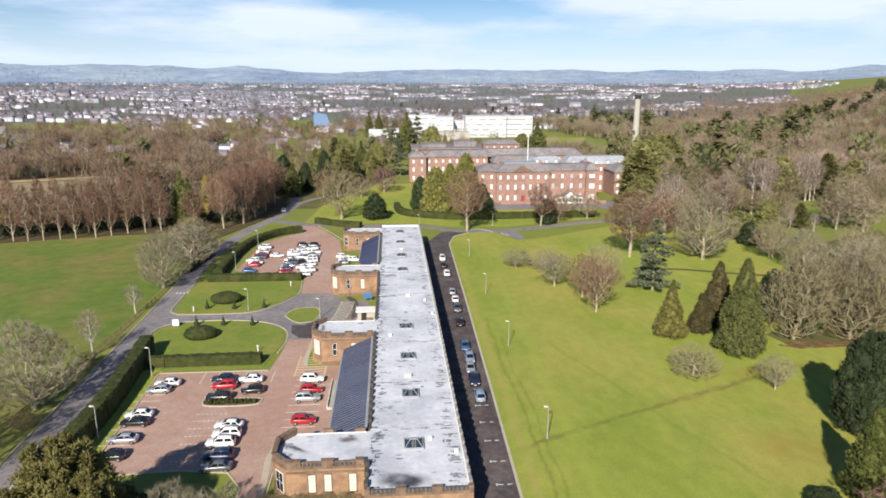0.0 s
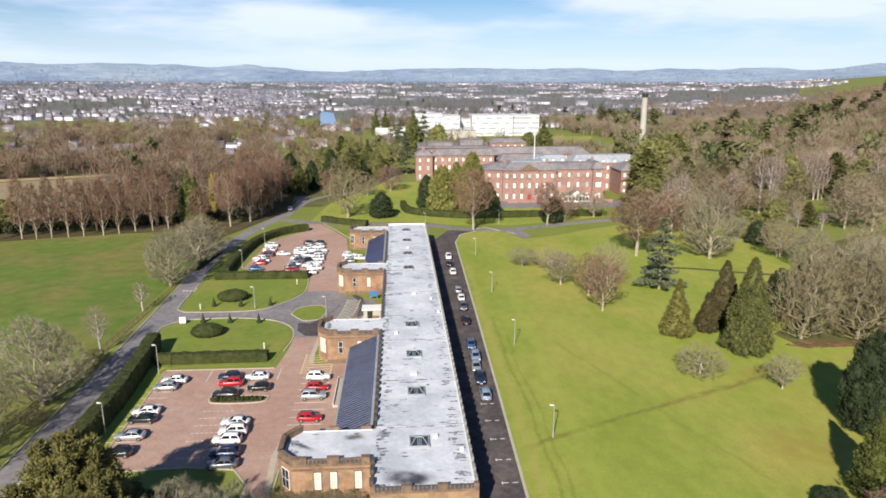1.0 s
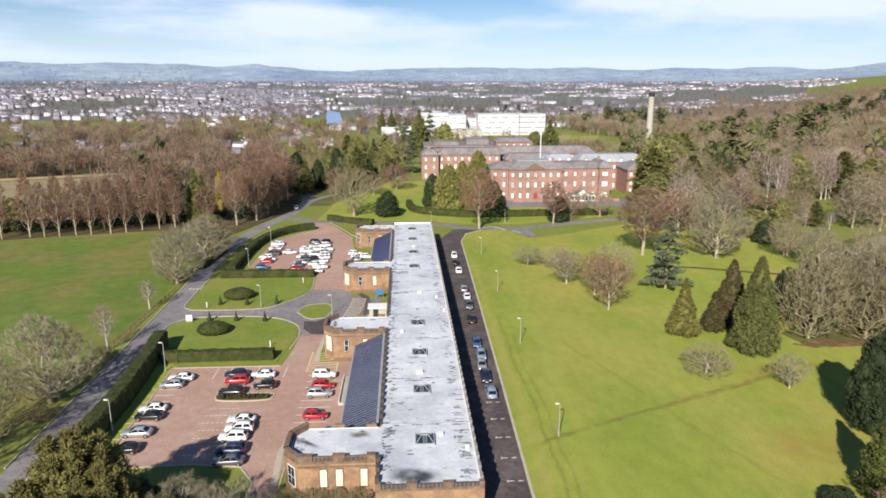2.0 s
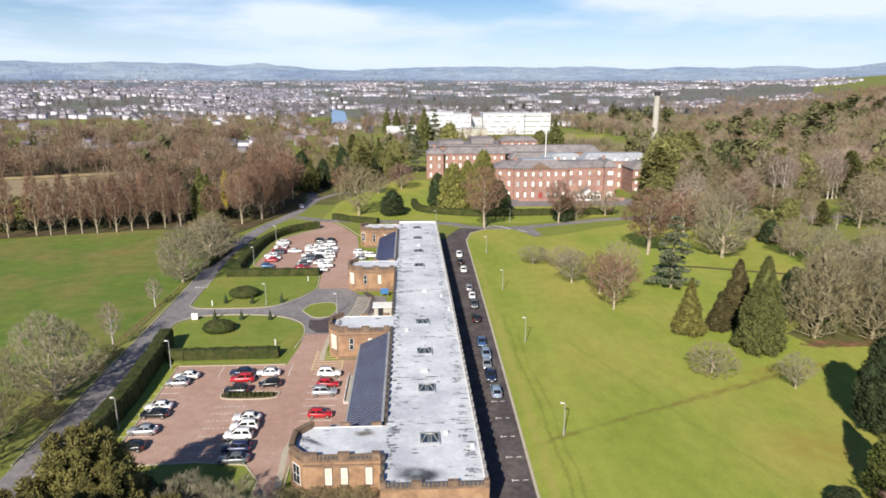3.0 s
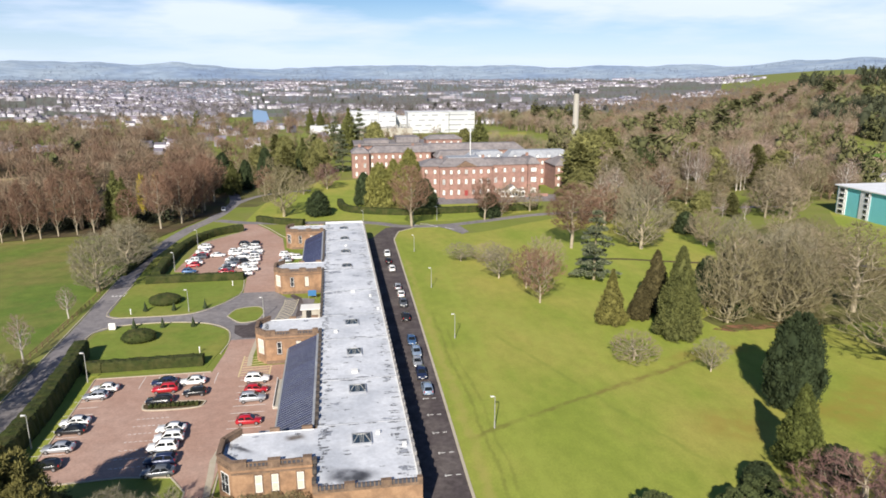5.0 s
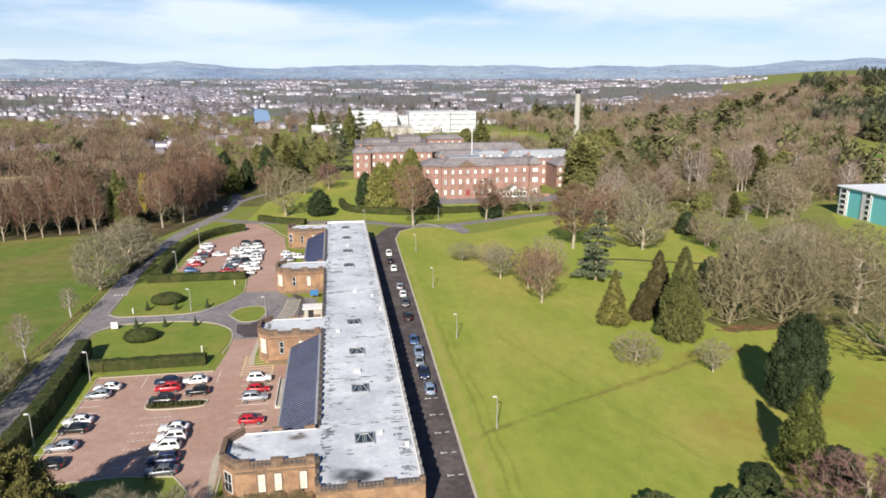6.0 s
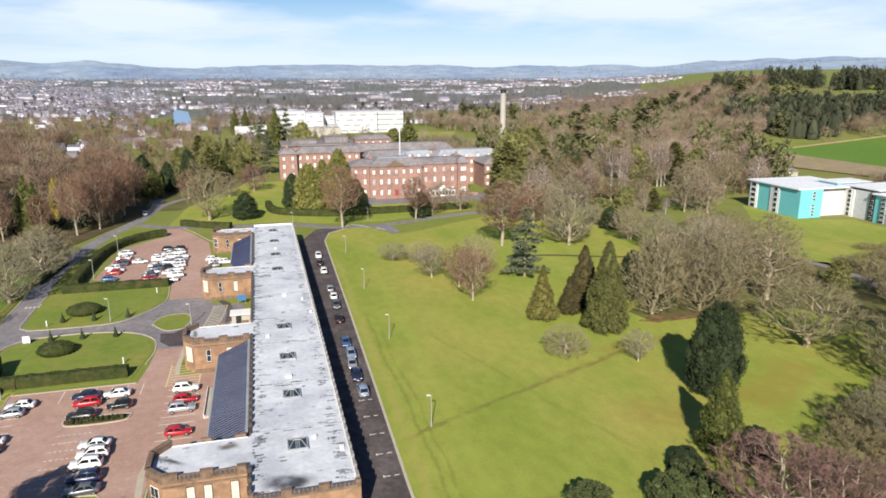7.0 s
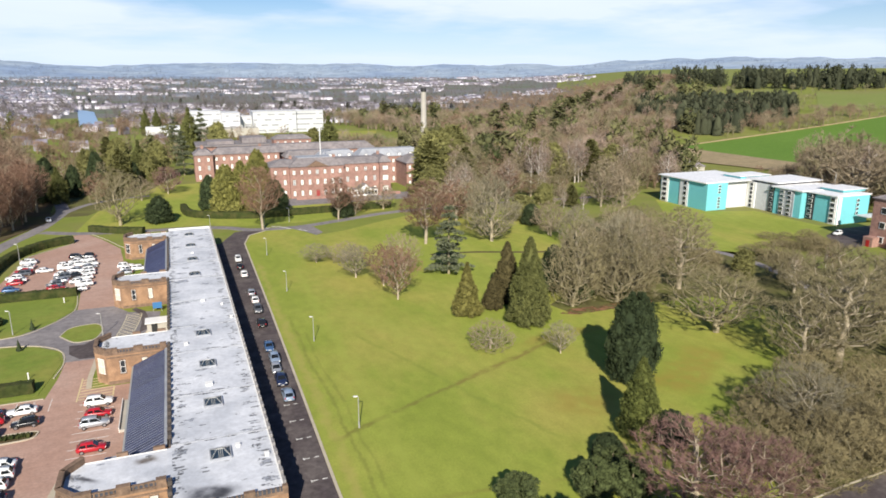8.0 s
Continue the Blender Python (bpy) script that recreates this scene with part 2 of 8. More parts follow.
PAVING = surface("red_block_paving", (0.365, 0.228, 0.174), (0.42, 0.272, 0.212), 6, 0.4, 0.9, c3=(0.46, 0.325, 0.265), size3=16, mottle=(1.6, 0.08))
KERB = surface("kerb_stone", (0.42, 0.37, 0.28), (0.5, 0.44, 0.34), 2, 0.2, 0.9)
DECK = surface("felt_roof", (0.55, 0.565, 0.595), (0.67, 0.68, 0.70), 5, 0.5, 0.75, c3=(0.40, 0.42, 0.455), size3=8, amount3=0.7, mottle=(0.9, 0.07))
SMUDGE = surface("dirty_felt", (0.22, 0.235, 0.265), (0.40, 0.415, 0.45), 1.6, 0.3, 0.7, ragged=0.9)
STAIN = surface("damp_roof_patch", (0.075, 0.077, 0.085), (0.18, 0.185, 0.195), 0.8, 0.2, 0.6, ragged=0.35)
SANDSTONE = surface("sandstone", (0.40, 0.25, 0.15), (0.28, 0.168, 0.10), 1.0, 0.2, 0.9, bump=0.03, c3=(0.185, 0.115, 0.075), size3=2.2, amount3=0.85)
REDSTONE = surface("red_sandstone", (0.375, 0.225, 0.182), (0.305, 0.178, 0.144), 3, 0.5, 0.9, c3=(0.245, 0.152, 0.128), size3=6, mottle=(1.0, 0.14))
COPING = surface("weathered_coping", (0.235, 0.158, 0.108), (0.13, 0.09, 0.066), 0.8, 0.15, 0.9, mottle=(0.5, 0.18))
LATTICE = surface("dark_parapet_gap", (0.05, 0.055, 0.07), (0.09, 0.09, 0.1), 0.3, 0.06, 0.7)
SLATE = surface("slate", (0.026, 0.033, 0.075), (0.05, 0.058, 0.11), 1.5, 0.3, 0.55, vary=0.3)
SLATE_FAR = surface("grey_slate_roof", (0.245, 0.222, 0.218), (0.165, 0.15, 0.152), 4, 0.6, 0.7, c3=(0.30, 0.262, 0.25), size3=9, mottle=(1.4, 0.18))
LEAD = surface("lead_roof", (0.36, 0.375, 0.40), (0.28, 0.29, 0.315), 6, 0.8, 0.55, mottle=(2, 0.12))
WHITE = surface("white_paint", (0.80, 0.79, 0.76), (0.72, 0.71, 0.68), 1.5, 0.2, 0.6)
WHITEWALL = surface("white_render", (0.60, 0.605, 0.61), (0.52, 0.53, 0.545), 12, 1, 0.7)
ROOFWHITE = surface("white_roof_membrane", (0.80, 0.80, 0.80), (0.70, 0.71, 0.72), 6, 0.8, 0.6, mottle=(2, 0.06))
CREAM = surface("cream_blind", (0.66, 0.60, 0.48), (0.56, 0.50, 0.40), 1.0, 0.2, 0.7)
LINEN = surface("white_window_blind", (0.76, 0.74, 0.69), (0.66, 0.64, 0.59), 1.0, 0.2, 0.7)
GLASS = plain("window_glass", (0.03, 0.035, 0.04), 0.08)
DIMGLASS = plain("blind_backed_glass", (0.30, 0.31, 0.32), 0.3)
SKYGLASS = plain("skylight_glass", (0.045, 0.075, 0.115), 0.12)
CARGLASS = plain("car_glass", (0.012, 0.014, 0.016), 0.06)
TYRE = plain("tyre", (0.015, 0.015, 0.015), 0.9)
RIM = plain("wheel_rim", (0.5, 0.5, 0.52), 0.35, 0.8)
LAMPGLASS = plain("lamp_glass", (0.75, 0.75, 0.72), 0.15)
TAIL = plain("tail_light", (0.35, 0.01, 0.01), 0.2)
TRIM = plain("black_trim", (0.02, 0.02, 0.02), 0.6)
STEEL = surface("galvanised_steel", (0.45, 0.45, 0.42), (0.36, 0.36, 0.34), 0.5, 0.05, 0.5, 0.3)
LINE = surface("road_paint", (0.78, 0.77, 0.73), (0.62, 0.6, 0.56), 0.8, 0.1, 0.8)
YELLOW = surface("yellow_road_paint", (0.70, 0.57, 0.32), (0.56, 0.45, 0.26), 0.8, 0.1, 0.8)
YELLOW_PALE = surface("cream_road_paint", (0.66, 0.6, 0.42), (0.52, 0.46, 0.33), 0.8, 0.1, 0.8)
TEAL = surface("teal_cladding", (0.16, 0.50, 0.535), (0.18, 0.54, 0.57), 5, 0.4, 0.55)
CONCRETE = surface("pale_concrete", (0.47, 0.44, 0.38), (0.38, 0.355, 0.31), 4, 0.5, 0.85)
BARK = surface("grey_bark", (0.365, 0.315, 0.20), (0.215, 0.185, 0.115), 0.5, 0.08, 0.95, where="object", vary=0.15)
BARK_PALE = surface("pale_bark", (0.47, 0.40, 0.29), (0.30, 0.255, 0.18), 0.5, 0.08, 0.95, where="object", vary=0.12)
BARK_WHITE = surface("white_birch_bark", (0.58, 0.53, 0.47), (0.40, 0.36, 0.31), 0.6, 0.08, 0.9, where="object", vary=0.1)
TWIG_PINK = surface("pinkish_birch_twigs", (0.34, 0.255, 0.20), (0.22, 0.165, 0.13), 2.0, 0.4, 0.95, where="object", vary=0.15)
TWIG_GREY = surface("grey_brown_twigs", (0.335, 0.27, 0.18), (0.19, 0.153, 0.10), 1.6, 0.4, 0.95, where="object", vary=0.18)
TWIG = surface("olive_grey_twigs", (0.285, 0.245, 0.135), (0.15, 0.13, 0.072), 1.6, 0.4, 0.95, where="object", vary=0.18)
TWIG_SCRUB = surface("olive_brown_scrub", (0.30, 0.25, 0.13), (0.165, 0.138, 0.074), 2.0, 0.4, 0.95, where="object", vary=0.2)
TWIG_BROWN = surface("red_brown_twigs", (0.265, 0.158, 0.105), (0.145, 0.09, 0.063), 1.6, 0.4, 0.95, where="object", vary=0.2)
TWIG_PURPLE = surface("purple_brown_twigs", (0.25, 0.15, 0.125), (0.14, 0.085, 0.072), 1.6, 0.4, 0.95, where="object", vary=0.12)
TWIG_PALE = surface("pale_grey_twigs", (0.305, 0.272, 0.18), (0.18, 0.16, 0.105), 1.6, 0.4, 0.95, where="object", vary=0.18)
NEEDLE = surface("conifer_green", (0.14, 0.145, 0.046), (0.082, 0.09, 0.03), 1.2, 0.3, 0.9, where="object", vary=0.2)
NEEDLE_LIME = surface("yellow_green_needles", (0.13, 0.145, 0.036), (0.07, 0.085, 0.024), 1.0, 0.25, 0.9, where="object", vary=0.1)
NEEDLE_GOLD = surface("yellow_olive_needles", (0.235, 0.225, 0.062), (0.115, 0.116, 0.036), 1.4, 0.3, 0.9, where="object", vary=0.15)
NEEDLE_BROWN = surface("brown_green_needles", (0.105, 0.088, 0.036), (0.062, 0.052, 0.022), 1.2, 0.3, 0.9, where="object", vary=0.1)
STONE_PALE = surface("weathered_grey_stone", (0.33, 0.315, 0.30), (0.21, 0.20, 0.195), 0.7, 0.15, 0.9)
# dark weathered stone with the west parapet's own shade in its colour
SHADED_STONE = surface("shaded_dark_stone", (0.06, 0.052, 0.047), (0.105, 0.088, 0.074), 0.7, 0.15, 0.9)
FLEECE = surface("dead_leaves", (0.26, 0.13, 0.075), (0.17, 0.095, 0.05), 2, 0.4, 0.95, c3=(0.2, 0.17, 0.05), size3=6, ragged=2.2)
SIGNBLUE = plain("blue_sign_face", (0.05, 0.17, 0.36), 0.4)
NEEDLE_DARK = surface("dark_conifer_green", (0.055, 0.074, 0.031), (0.026, 0.038, 0.017), 1.0, 0.3, 0.9, where="object", vary=0.15)
NEEDLE_OLIVE = surface("olive_brown_leaves", (0.215, 0.198, 0.055), (0.12, 0.11, 0.032), 1.0, 0.3, 0.9, where="object", vary=0.1)
NEEDLE_YEW = surface("dark_olive_leaves", (0.20, 0.18, 0.058), (0.095, 0.088, 0.03), 1.0, 0.3, 0.9, where="object", vary=0.15)
NEEDLE_BLUE = surface("blue_green_needles", (0.215, 0.235, 0.135), (0.105, 0.12, 0.07), 1.2, 0.3, 0.9, where="object", vary=0.15)
NEEDLE_PINE = surface("olive_pine_needles", (0.235, 0.225, 0.08), (0.125, 0.125, 0.045), 1.4, 0.3, 0.9, where="object", vary=0.25)
NEEDLE_HOLLY = surface("mid_green_leaves", (0.10, 0.122, 0.044), (0.05, 0.064, 0.025), 1.0, 0.3, 0.9, where="object", vary=0.15)
YELLOW_LEAF = surface("yellow_blossom", (0.40, 0.31, 0.045), (0.25, 0.20, 0.035), 1.2, 0.3, 0.9, where="object")
HEDGE = surface("hedge_leaves", (0.05, 0.062, 0.016), (0.024, 0.033, 0.009), 1.0, 0.2, 0.9, c3=(0.085, 0.078, 0.028), size3=2.2)
WOOD_TWIGS = surface("woodland_twigs", (0.275, 0.178, 0.118), (0.10, 0.068, 0.05), 11, 2, 0.95, c3=(0.265, 0.225, 0.155), size3=24, island=0.25, amount3=0.9, mottle=(5, 0.3))
TOWN_TWIGS = surface("town_tree_twigs", (0.175, 0.155, 0.145), (0.105, 0.095, 0.09), 30, 5, 0.95, island=0.2)
WOOD_OLIVE = surface("olive_woodland_twigs", (0.29, 0.26, 0.15), (0.15, 0.132, 0.08), 10, 3, 0.95, island=0.2, mottle=(5, 0.22))
WOOD_PINK = surface("pink_grey_woodland_twigs", (0.38, 0.285, 0.22), (0.20, 0.15, 0.118), 10, 3, 0.95, island=0.2, mottle=(5, 0.22))
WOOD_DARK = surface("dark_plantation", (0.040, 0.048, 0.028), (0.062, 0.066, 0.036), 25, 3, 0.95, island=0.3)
WOOD_GREY = surface("grey_woodland_twigs", (0.32, 0.26, 0.17), (0.145, 0.118, 0.08), 10, 3, 0.95, c3=(0.28, 0.165, 0.11), size3=20, island=0.2, mottle=(5, 0.22))
WOOD_GREEN = surface("far_conifers", (0.138, 0.14, 0.058), (0.08, 0.086, 0.037), 25, 3, 0.95, c3=(0.17, 0.155, 0.07), size3=30, island=0.3)
TIMBER = surface("fence_timber", (0.22, 0.14, 0.085), (0.16, 0.10, 0.06), 0.6, 0.05, 0.9)
WATER = plain("river_water", (0.2, 0.34, 0.52), 0.3)
# walls and roofs tinted lavender for the haze over the town
TOWN_WALL = surface("town_walls", (0.60, 0.59, 0.64), (0.40, 0.38, 0.42), 26, 9, 0.85, c3=(0.30, 0.255, 0.265), size3=45, island=0.6)
TOWN_ROOF = surface("town_roofs", (0.165, 0.16, 0.20), (0.215, 0.19, 0.22), 70, 9, 0.8, island=0.4)

# blue of the far haze put into the colours of woods and hills
HILL_TREES = surface("haze_tinted_far_trees", (0.165, 0.20, 0.265), (0.21, 0.245, 0.30), 60, 12, 1.0, island=0.2)

HILL = surface("haze_tinted_hills", (0.25, 0.32, 0.415), (0.335, 0.40, 0.465), 170, 30, 1.0, c3=(0.20, 0.27, 0.39), size3=420, amount3=0.9, mottle=(75, 0.13))


# ---- builders ----
wear(DECK, (-2.0, 75.4), (3.6, 75.6), 2.6, (0.07, 0.072, 0.085), 1.0, 0.5)
wear(DECK, (-0.5, 74.6), (2.6, 74.7), 1.6, (0.05, 0.052, 0.06), 1.0, 0.4)
wear(DECK, (-7.8, 86.3), (-5.4, 86.4), 1.5, (0.13, 0.105, 0.085), 1.0, 0.3)
wear(DECK, (-15.8, 86.0), (-12.4, 83.4), 0.9, (0.10, 0.10, 0.11), 1.0, 0.3)


def mesh_of(bm, name, material):
    me = bpy.data.meshes.new(name)
    bmesh.ops.recalc_face_normals(bm, faces=bm.faces)
    bm.to_mesh(me)
    bm.free()
    for m in material if isinstance(material, (list, tuple)) else (material,):
        me.materials.append(m)
    return me


def part(name, bm, material, parent, label="", kind=""):
    """One mesh under a thing or a part."""
    ob = new(name, mesh_of(bm, name, material) if isinstance(bm, bmesh.types.BMesh) else bm)
    ob.parent = parent
    return tagged(ob, label, kind=kind)


def thing(name, label, category, at=(0, 0, 0), turn=0.0, group="", kind=""):
    ob = new(name)
    ob.empty_display_size = 0.3
    ob.matrix_basis = pose(*at, 0, 0, turn)
    return tagged(ob, label, category, group, kind)


def structure(name, bm, material, label="", category=""):
    return tagged(new(name, mesh_of(bm, name, material)), label, category, kind="structure")


def box(bm, x0, x1, y0, y1, z0, z1, bevel=0.0, mi=0):
    vs = [bm.verts.new((x, y, z)) for z in (z0, z1) for x, y in ((x0, y0), (x1, y0), (x1, y1), (x0, y1))]
    fs = [bm.faces.new([vs[i] for i in q]) for q in ((3, 2, 1, 0), (4, 5, 6, 7), (0, 1, 5, 4), (1, 2, 6, 5), (2, 3, 7, 6), (3, 0, 4, 7))]
    for f in fs:
        f.material_index = mi
    if bevel:
        bmesh.ops.bevel(bm, geom=list({e for f in fs for e in f.edges}), offset=bevel, segments=1, affect="EDGES")
    return bm


def prism(bm, outline, z0, z1, mi=0):
    lo = [bm.verts.new((x, y, z0)) for x, y in outline]
    hi = [bm.verts.new((x, y, z1)) for x, y in outline]
    k = len(outline)
    fs = [bm.faces.new(lo[::-1]), bm.faces.new(hi)] + [bm.faces.new((lo[i], lo[(i + 1) % k], hi[(i + 1) % k], hi[i])) for i in range(k)]
    for f in fs:
        f.material_index = mi
    return bm


def loft(bm, rings, cap=True, mi=0):
    """Skins a list of rings of points of equal count."""
    vs = [[bm.verts.new(p) for p in r] for r in rings]
    k = len(rings[0])
    for a, b in zip(vs, vs[1:]):
        for i in range(k):
            bm.faces.new((a[i], a[(i + 1) % k], b[(i + 1) % k], b[i])).material_index = mi
    if cap:
        bm.faces.new(vs[0][::-1]).material_index = mi
        bm.faces.new(vs[-1]).material_index = mi
    return bm


def rod(bm, p, q, r0, r1=None, sides=6, mi=0):
    p, q = Vector(p), Vector(q)
    d = (q - p).normalized()
    u = d.orthogonal().normalized()
    v = d.cross(u)
    ring = lambda c, r: [c + (u * math.cos(a) + v * math.sin(a)) * r for a in [2 * math.pi * i / sides for i in range(sides)]]
    return loft(bm, [ring(p, r0), ring(q, r0 if r1 is None else r1)], mi=mi)


def offset_path(path, d):
    """The polyline moved d metres to its right."""
    out = []
    for i, (x, y) in enumerate(path):
        a, b = path[max(i - 1, 0)], path[min(i + 1, len(path) - 1)]
        t = Vector((b[0] - a[0], b[1] - a[1])).normalized()
        out.append((x + t.y * d, y - t.x * d))
    return out


def smooth_path(path, n=6):
    """A Catmull-Rom curve through the points."""
    P = [path[0], *path, path[-1]]
    out = []
    for i in range(len(path) - 1):
        p0, p1, p2, p3 = (Vector((*P[i + k], 0)) for k in range(4))
        for j in range(n):
            t = j / n
            q = 0.5 * (2 * p1 + (p2 - p0) * t + (2 * p0 - 5 * p1 + 4 * p2 - p3) * t * t + (3 * p1 - p0 - 3 * p2 + p3) * t ** 3)
            out.append((q.x, q.y))
    return out + [path[-1]]


def ribbon(bm, path, w, z0, z1, mi=0, side=0.0):
    """A band of width w along a path, with thickness."""
    a, b = offset_path(path, side - w / 2), offset_path(path, side + w / 2)
    loft(bm, [[(p[0], p[1], z0), (p[0], p[1], z1), (q[0], q[1], z1), (q[0], q[1], z0)] for p, q in zip(a, b)], mi=mi)
    return bm


def mesh_arrays(name, verts, faces, mats, index=None):
    me = bpy.data.meshes.new(name)
    v, f = np.asarray(verts, np.float32), np.asarray(faces, np.int32)
    me.vertices.add(len(v)); me.vertices.foreach_set("co", v.ravel())
    me.loops.add(f.size); me.loops.foreach_set("vertex_index", f.ravel())
    me.polygons.add(len(f))
    me.polygons.foreach_set("loop_start", np.arange(0, f.size, f.shape[1], dtype=np.int32))
    for m in mats:
        me.materials.append(m)
    if index is not None:
        me.polygons.foreach_set("material_index", np.asarray(index, np.int32))
    me.update(calc_edges=True)
    me.validate()
    return me


def smooth01(a):
    a = min(1.0, max(0.0, a))
    return a * a * (3 - 2 * a)


def terrain(x, y):
    """Height of the land: level round the hospital, a hill to the north-east, a town on a slope, far hills."""
    r = math.hypot(x, y)
    az = math.degrees(math.atan2(x, y))
    z = 50 * smooth01((r - 1400) / 2800)
    z += 20 * math.exp(-(((r - 2000) / 700) ** 2)) * smooth01((-8 - az) / 14) * smooth01((r - 700) / 600) * smooth01((100 + az) / 30)
    if az > 20 and az < 140:
        rise = smooth01((az - 27) / 13) * smooth01((140 - az) / 30)
        z += rise * 47 * smooth01((r - 360) / 700)
    if r > 3700:
        ridge = 78 + 12 * noise.noise((az * 0.09, 1.3, 0)) + 10 * noise.noise((az * 0.3, 7.1, 0)) + 4 * noise.noise((az * 1.1, 3.3, 0))
        ridge += 24 * smooth01((-6 - az) / 8) - 16 * math.exp(-(((az + 4) / 3) ** 2)) + 8 * math.exp(-(((az - 14) / 10) ** 2)) - 14 * smooth01((az - 24) / 10)
        fold = 7 * noise.noise((x * 0.003, y * 0.003, 2.0)) + 4 * noise.noise((x * 0.009, y * 0.009, 5.0))
        z += (ridge + fold * 2) * smooth01((r - 3800) / 850)
    return z


# ---- land ----
def build_ground():
    az = [i * 0.4 for i in range(-110, 176)]
    az = [*np.arange(-180, -44, 4.0), *az, *np.arange(74, 180, 4.0)]
    radii = [0, 60, 120, 180, 240, 300, 360, 410, 460, 510, 560, 610, 660, 710, 760, 820, 880, 940, 1000, 1060, 1150, 1300, 1500, 1750, 2000, 2250, 2500, 2800, 3100, 3400, 3700]
    radii += [3800 + 45 * i for i in range(23)]
    verts, faces, index = [(0, 0, 0)], [], []
    for r in radii[1:]:
        for a in az:
            x, y = r * math.sin(radians(a)), r * math.cos(radians(a))
            verts.append((x, y, terrain(x, y)))
    n = len(az)
    for i in range(len(radii) - 2):
        for j in range(n):
            a, b = 1 + i * n + j, 1 + i * n + (j + 1) % n
            faces.append((a, a + n, b + n, b))
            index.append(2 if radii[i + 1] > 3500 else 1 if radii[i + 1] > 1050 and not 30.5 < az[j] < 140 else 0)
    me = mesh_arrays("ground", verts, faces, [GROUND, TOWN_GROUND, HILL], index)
    for p in me.polygons:
        p.use_smooth = True
    ob = tagged(new("ground", me), "grassland, far town ground and hazy blue hills", "ground", kind="structure")
    bm = bmesh.new()
    c = bm.verts.new((0, 0, 0))
    ring = [bm.verts.new((60 * math.sin(radians(a)), 60 * math.cos(radians(a)), 0)) for a in az]
    for j in range(n):
        bm.faces.new((c, ring[(j + 1) % n], ring[j]))
    part("ground_middle", bm, GROUND, ob)


build_ground()


def sheet(name, outline, material, z, label, category):
    """A flat piece of ground a little above the land, with a thin edge."""
    return structure(name, prism(bmesh.new(), outline, z - 0.05, z), material, label, category)


def draped(name, quad, material, label, category, up=0.5, n=14):
    """A field laid over the land between four corners."""
    (ax, ay), (bx, by), (cx, cy), (dx, dy) = quad
    verts, faces = [], []
    for i in range(n + 1):
        for j in range(n + 1):
            u, v = i / n, j / n
            x = ax * (1 - u) * (1 - v) + bx * u * (1 - v) + cx * u * v + dx * (1 - u) * v
            y = ay * (1 - u) * (1 - v) + by * u * (1 - v) + cy * u * v + dy * (1 - u) * v
            verts.append((x, y, terrain(x, y) + up))
    for i in range(n):
        for j in range(n):
            a = i * (n + 1) + j
            faces.append((a, a + n + 1, a + n + 2, a + 1))
    me = mesh_arrays(name, verts, faces, [material])
    return tagged(new(name, me), label, category, kind="structure")


# the hospital lawn east of the ward block, the field west of the road
sheet("lawn", [(16.15, 30), (16.8, 81), (17.5, 112), (18.4, 157), (19.6, 228), (22.4, 240), (29, 246), (38, 245.5), (41, 240), (44, 232), (55, 236), (74, 248), (90, 256), (130, 252), (150, 200), (160, 120), (130, 60), (90, 30)], LAWN, 0.02, "sunlit mown lawn with worn olive patches", "lawn")
sheet("field", [(-62.4, 60), (-62.4, 200), (-64, 225), (-80, 251), (-100, 248.5), (-140, 237), (-230, 200), (-230, 60)], FIELD, 0.02, "green grass field beside the road", "field")
sheet("woodland_floor", [(-64, 236), (-80, 252), (-100, 249.5), (-140, 238), (-260, 190), (-330, 300), (-330, 560), (-120, 620), (-60, 420), (-50, 330), (-47, 290), (-56, 262)], LITTER, 0.2, "brown leaf litter under bare woodland", "ground")
sheet("lawn_near", [(-53, 126), (-25.6, 126), (-24.6, 133), (-23.6, 140), (-25, 146.5), (-30, 151.4), (-39, 153.4), (-48, 152.6), (-52.4, 149.5)], LAWN_CLIPPED, 0.06, "clipped lawn with a round shrub beside the entrance drive", "lawn")
sheet("lawn_far", [(-53.4, 163), (-52, 160), (-49, 159), (-35, 159.6), (-29.2, 164.8), (-25.4, 173), (-26, 186), (-54, 186), (-54.4, 182)], LAWN_CLIPPED, 0.06, "clipped lawn with clipped shrubs beside the entrance drive", "lawn")
sheet("lawn_hall", [(-35, 268), (-16, 266), (10, 264), (22, 257), (45, 256), (84, 270), (95, 300), (40, 300), (10, 375), (-10, 372), (-30, 320)], LAWN, 0.016, "bright lawn before the red sandstone hall", "lawn")
sheet("east_litter", [(70, 55), (74, 62), (80, 69), (88, 74), (99, 78), (108, 86), (120, 96), (135, 102), (150, 96), (150, 60), (110, 52)], SHADE_LITTER, 0.026, "dark grass and leaf litter, tree shade in its colour, under bare trees", "ground")
sheet("park_litter", [(84, 128), (82, 136), (96, 146), (118, 160), (140, 215), (185, 240), (150, 170), (175, 150), (165, 110), (135, 104), (122, 128)], SHADE_LITTER, 0.024, "dark grass and leaf litter, tree shade in its colour, under bare trees", "ground")
sheet("east_yard", [(70, 47), (74.5, 54.4), (81.2, 55.0), (89.3, 55.4), (96, 58), (106, 66), (112, 60), (100, 40)], ASPHALT, 0.03, "dark asphalt lane at the lawn's edge", "road")
kerb_late = [(73.8, 54.6), (81.2, 55.3), (89.3, 55.7), (96, 58.3), (106, 66.4)]
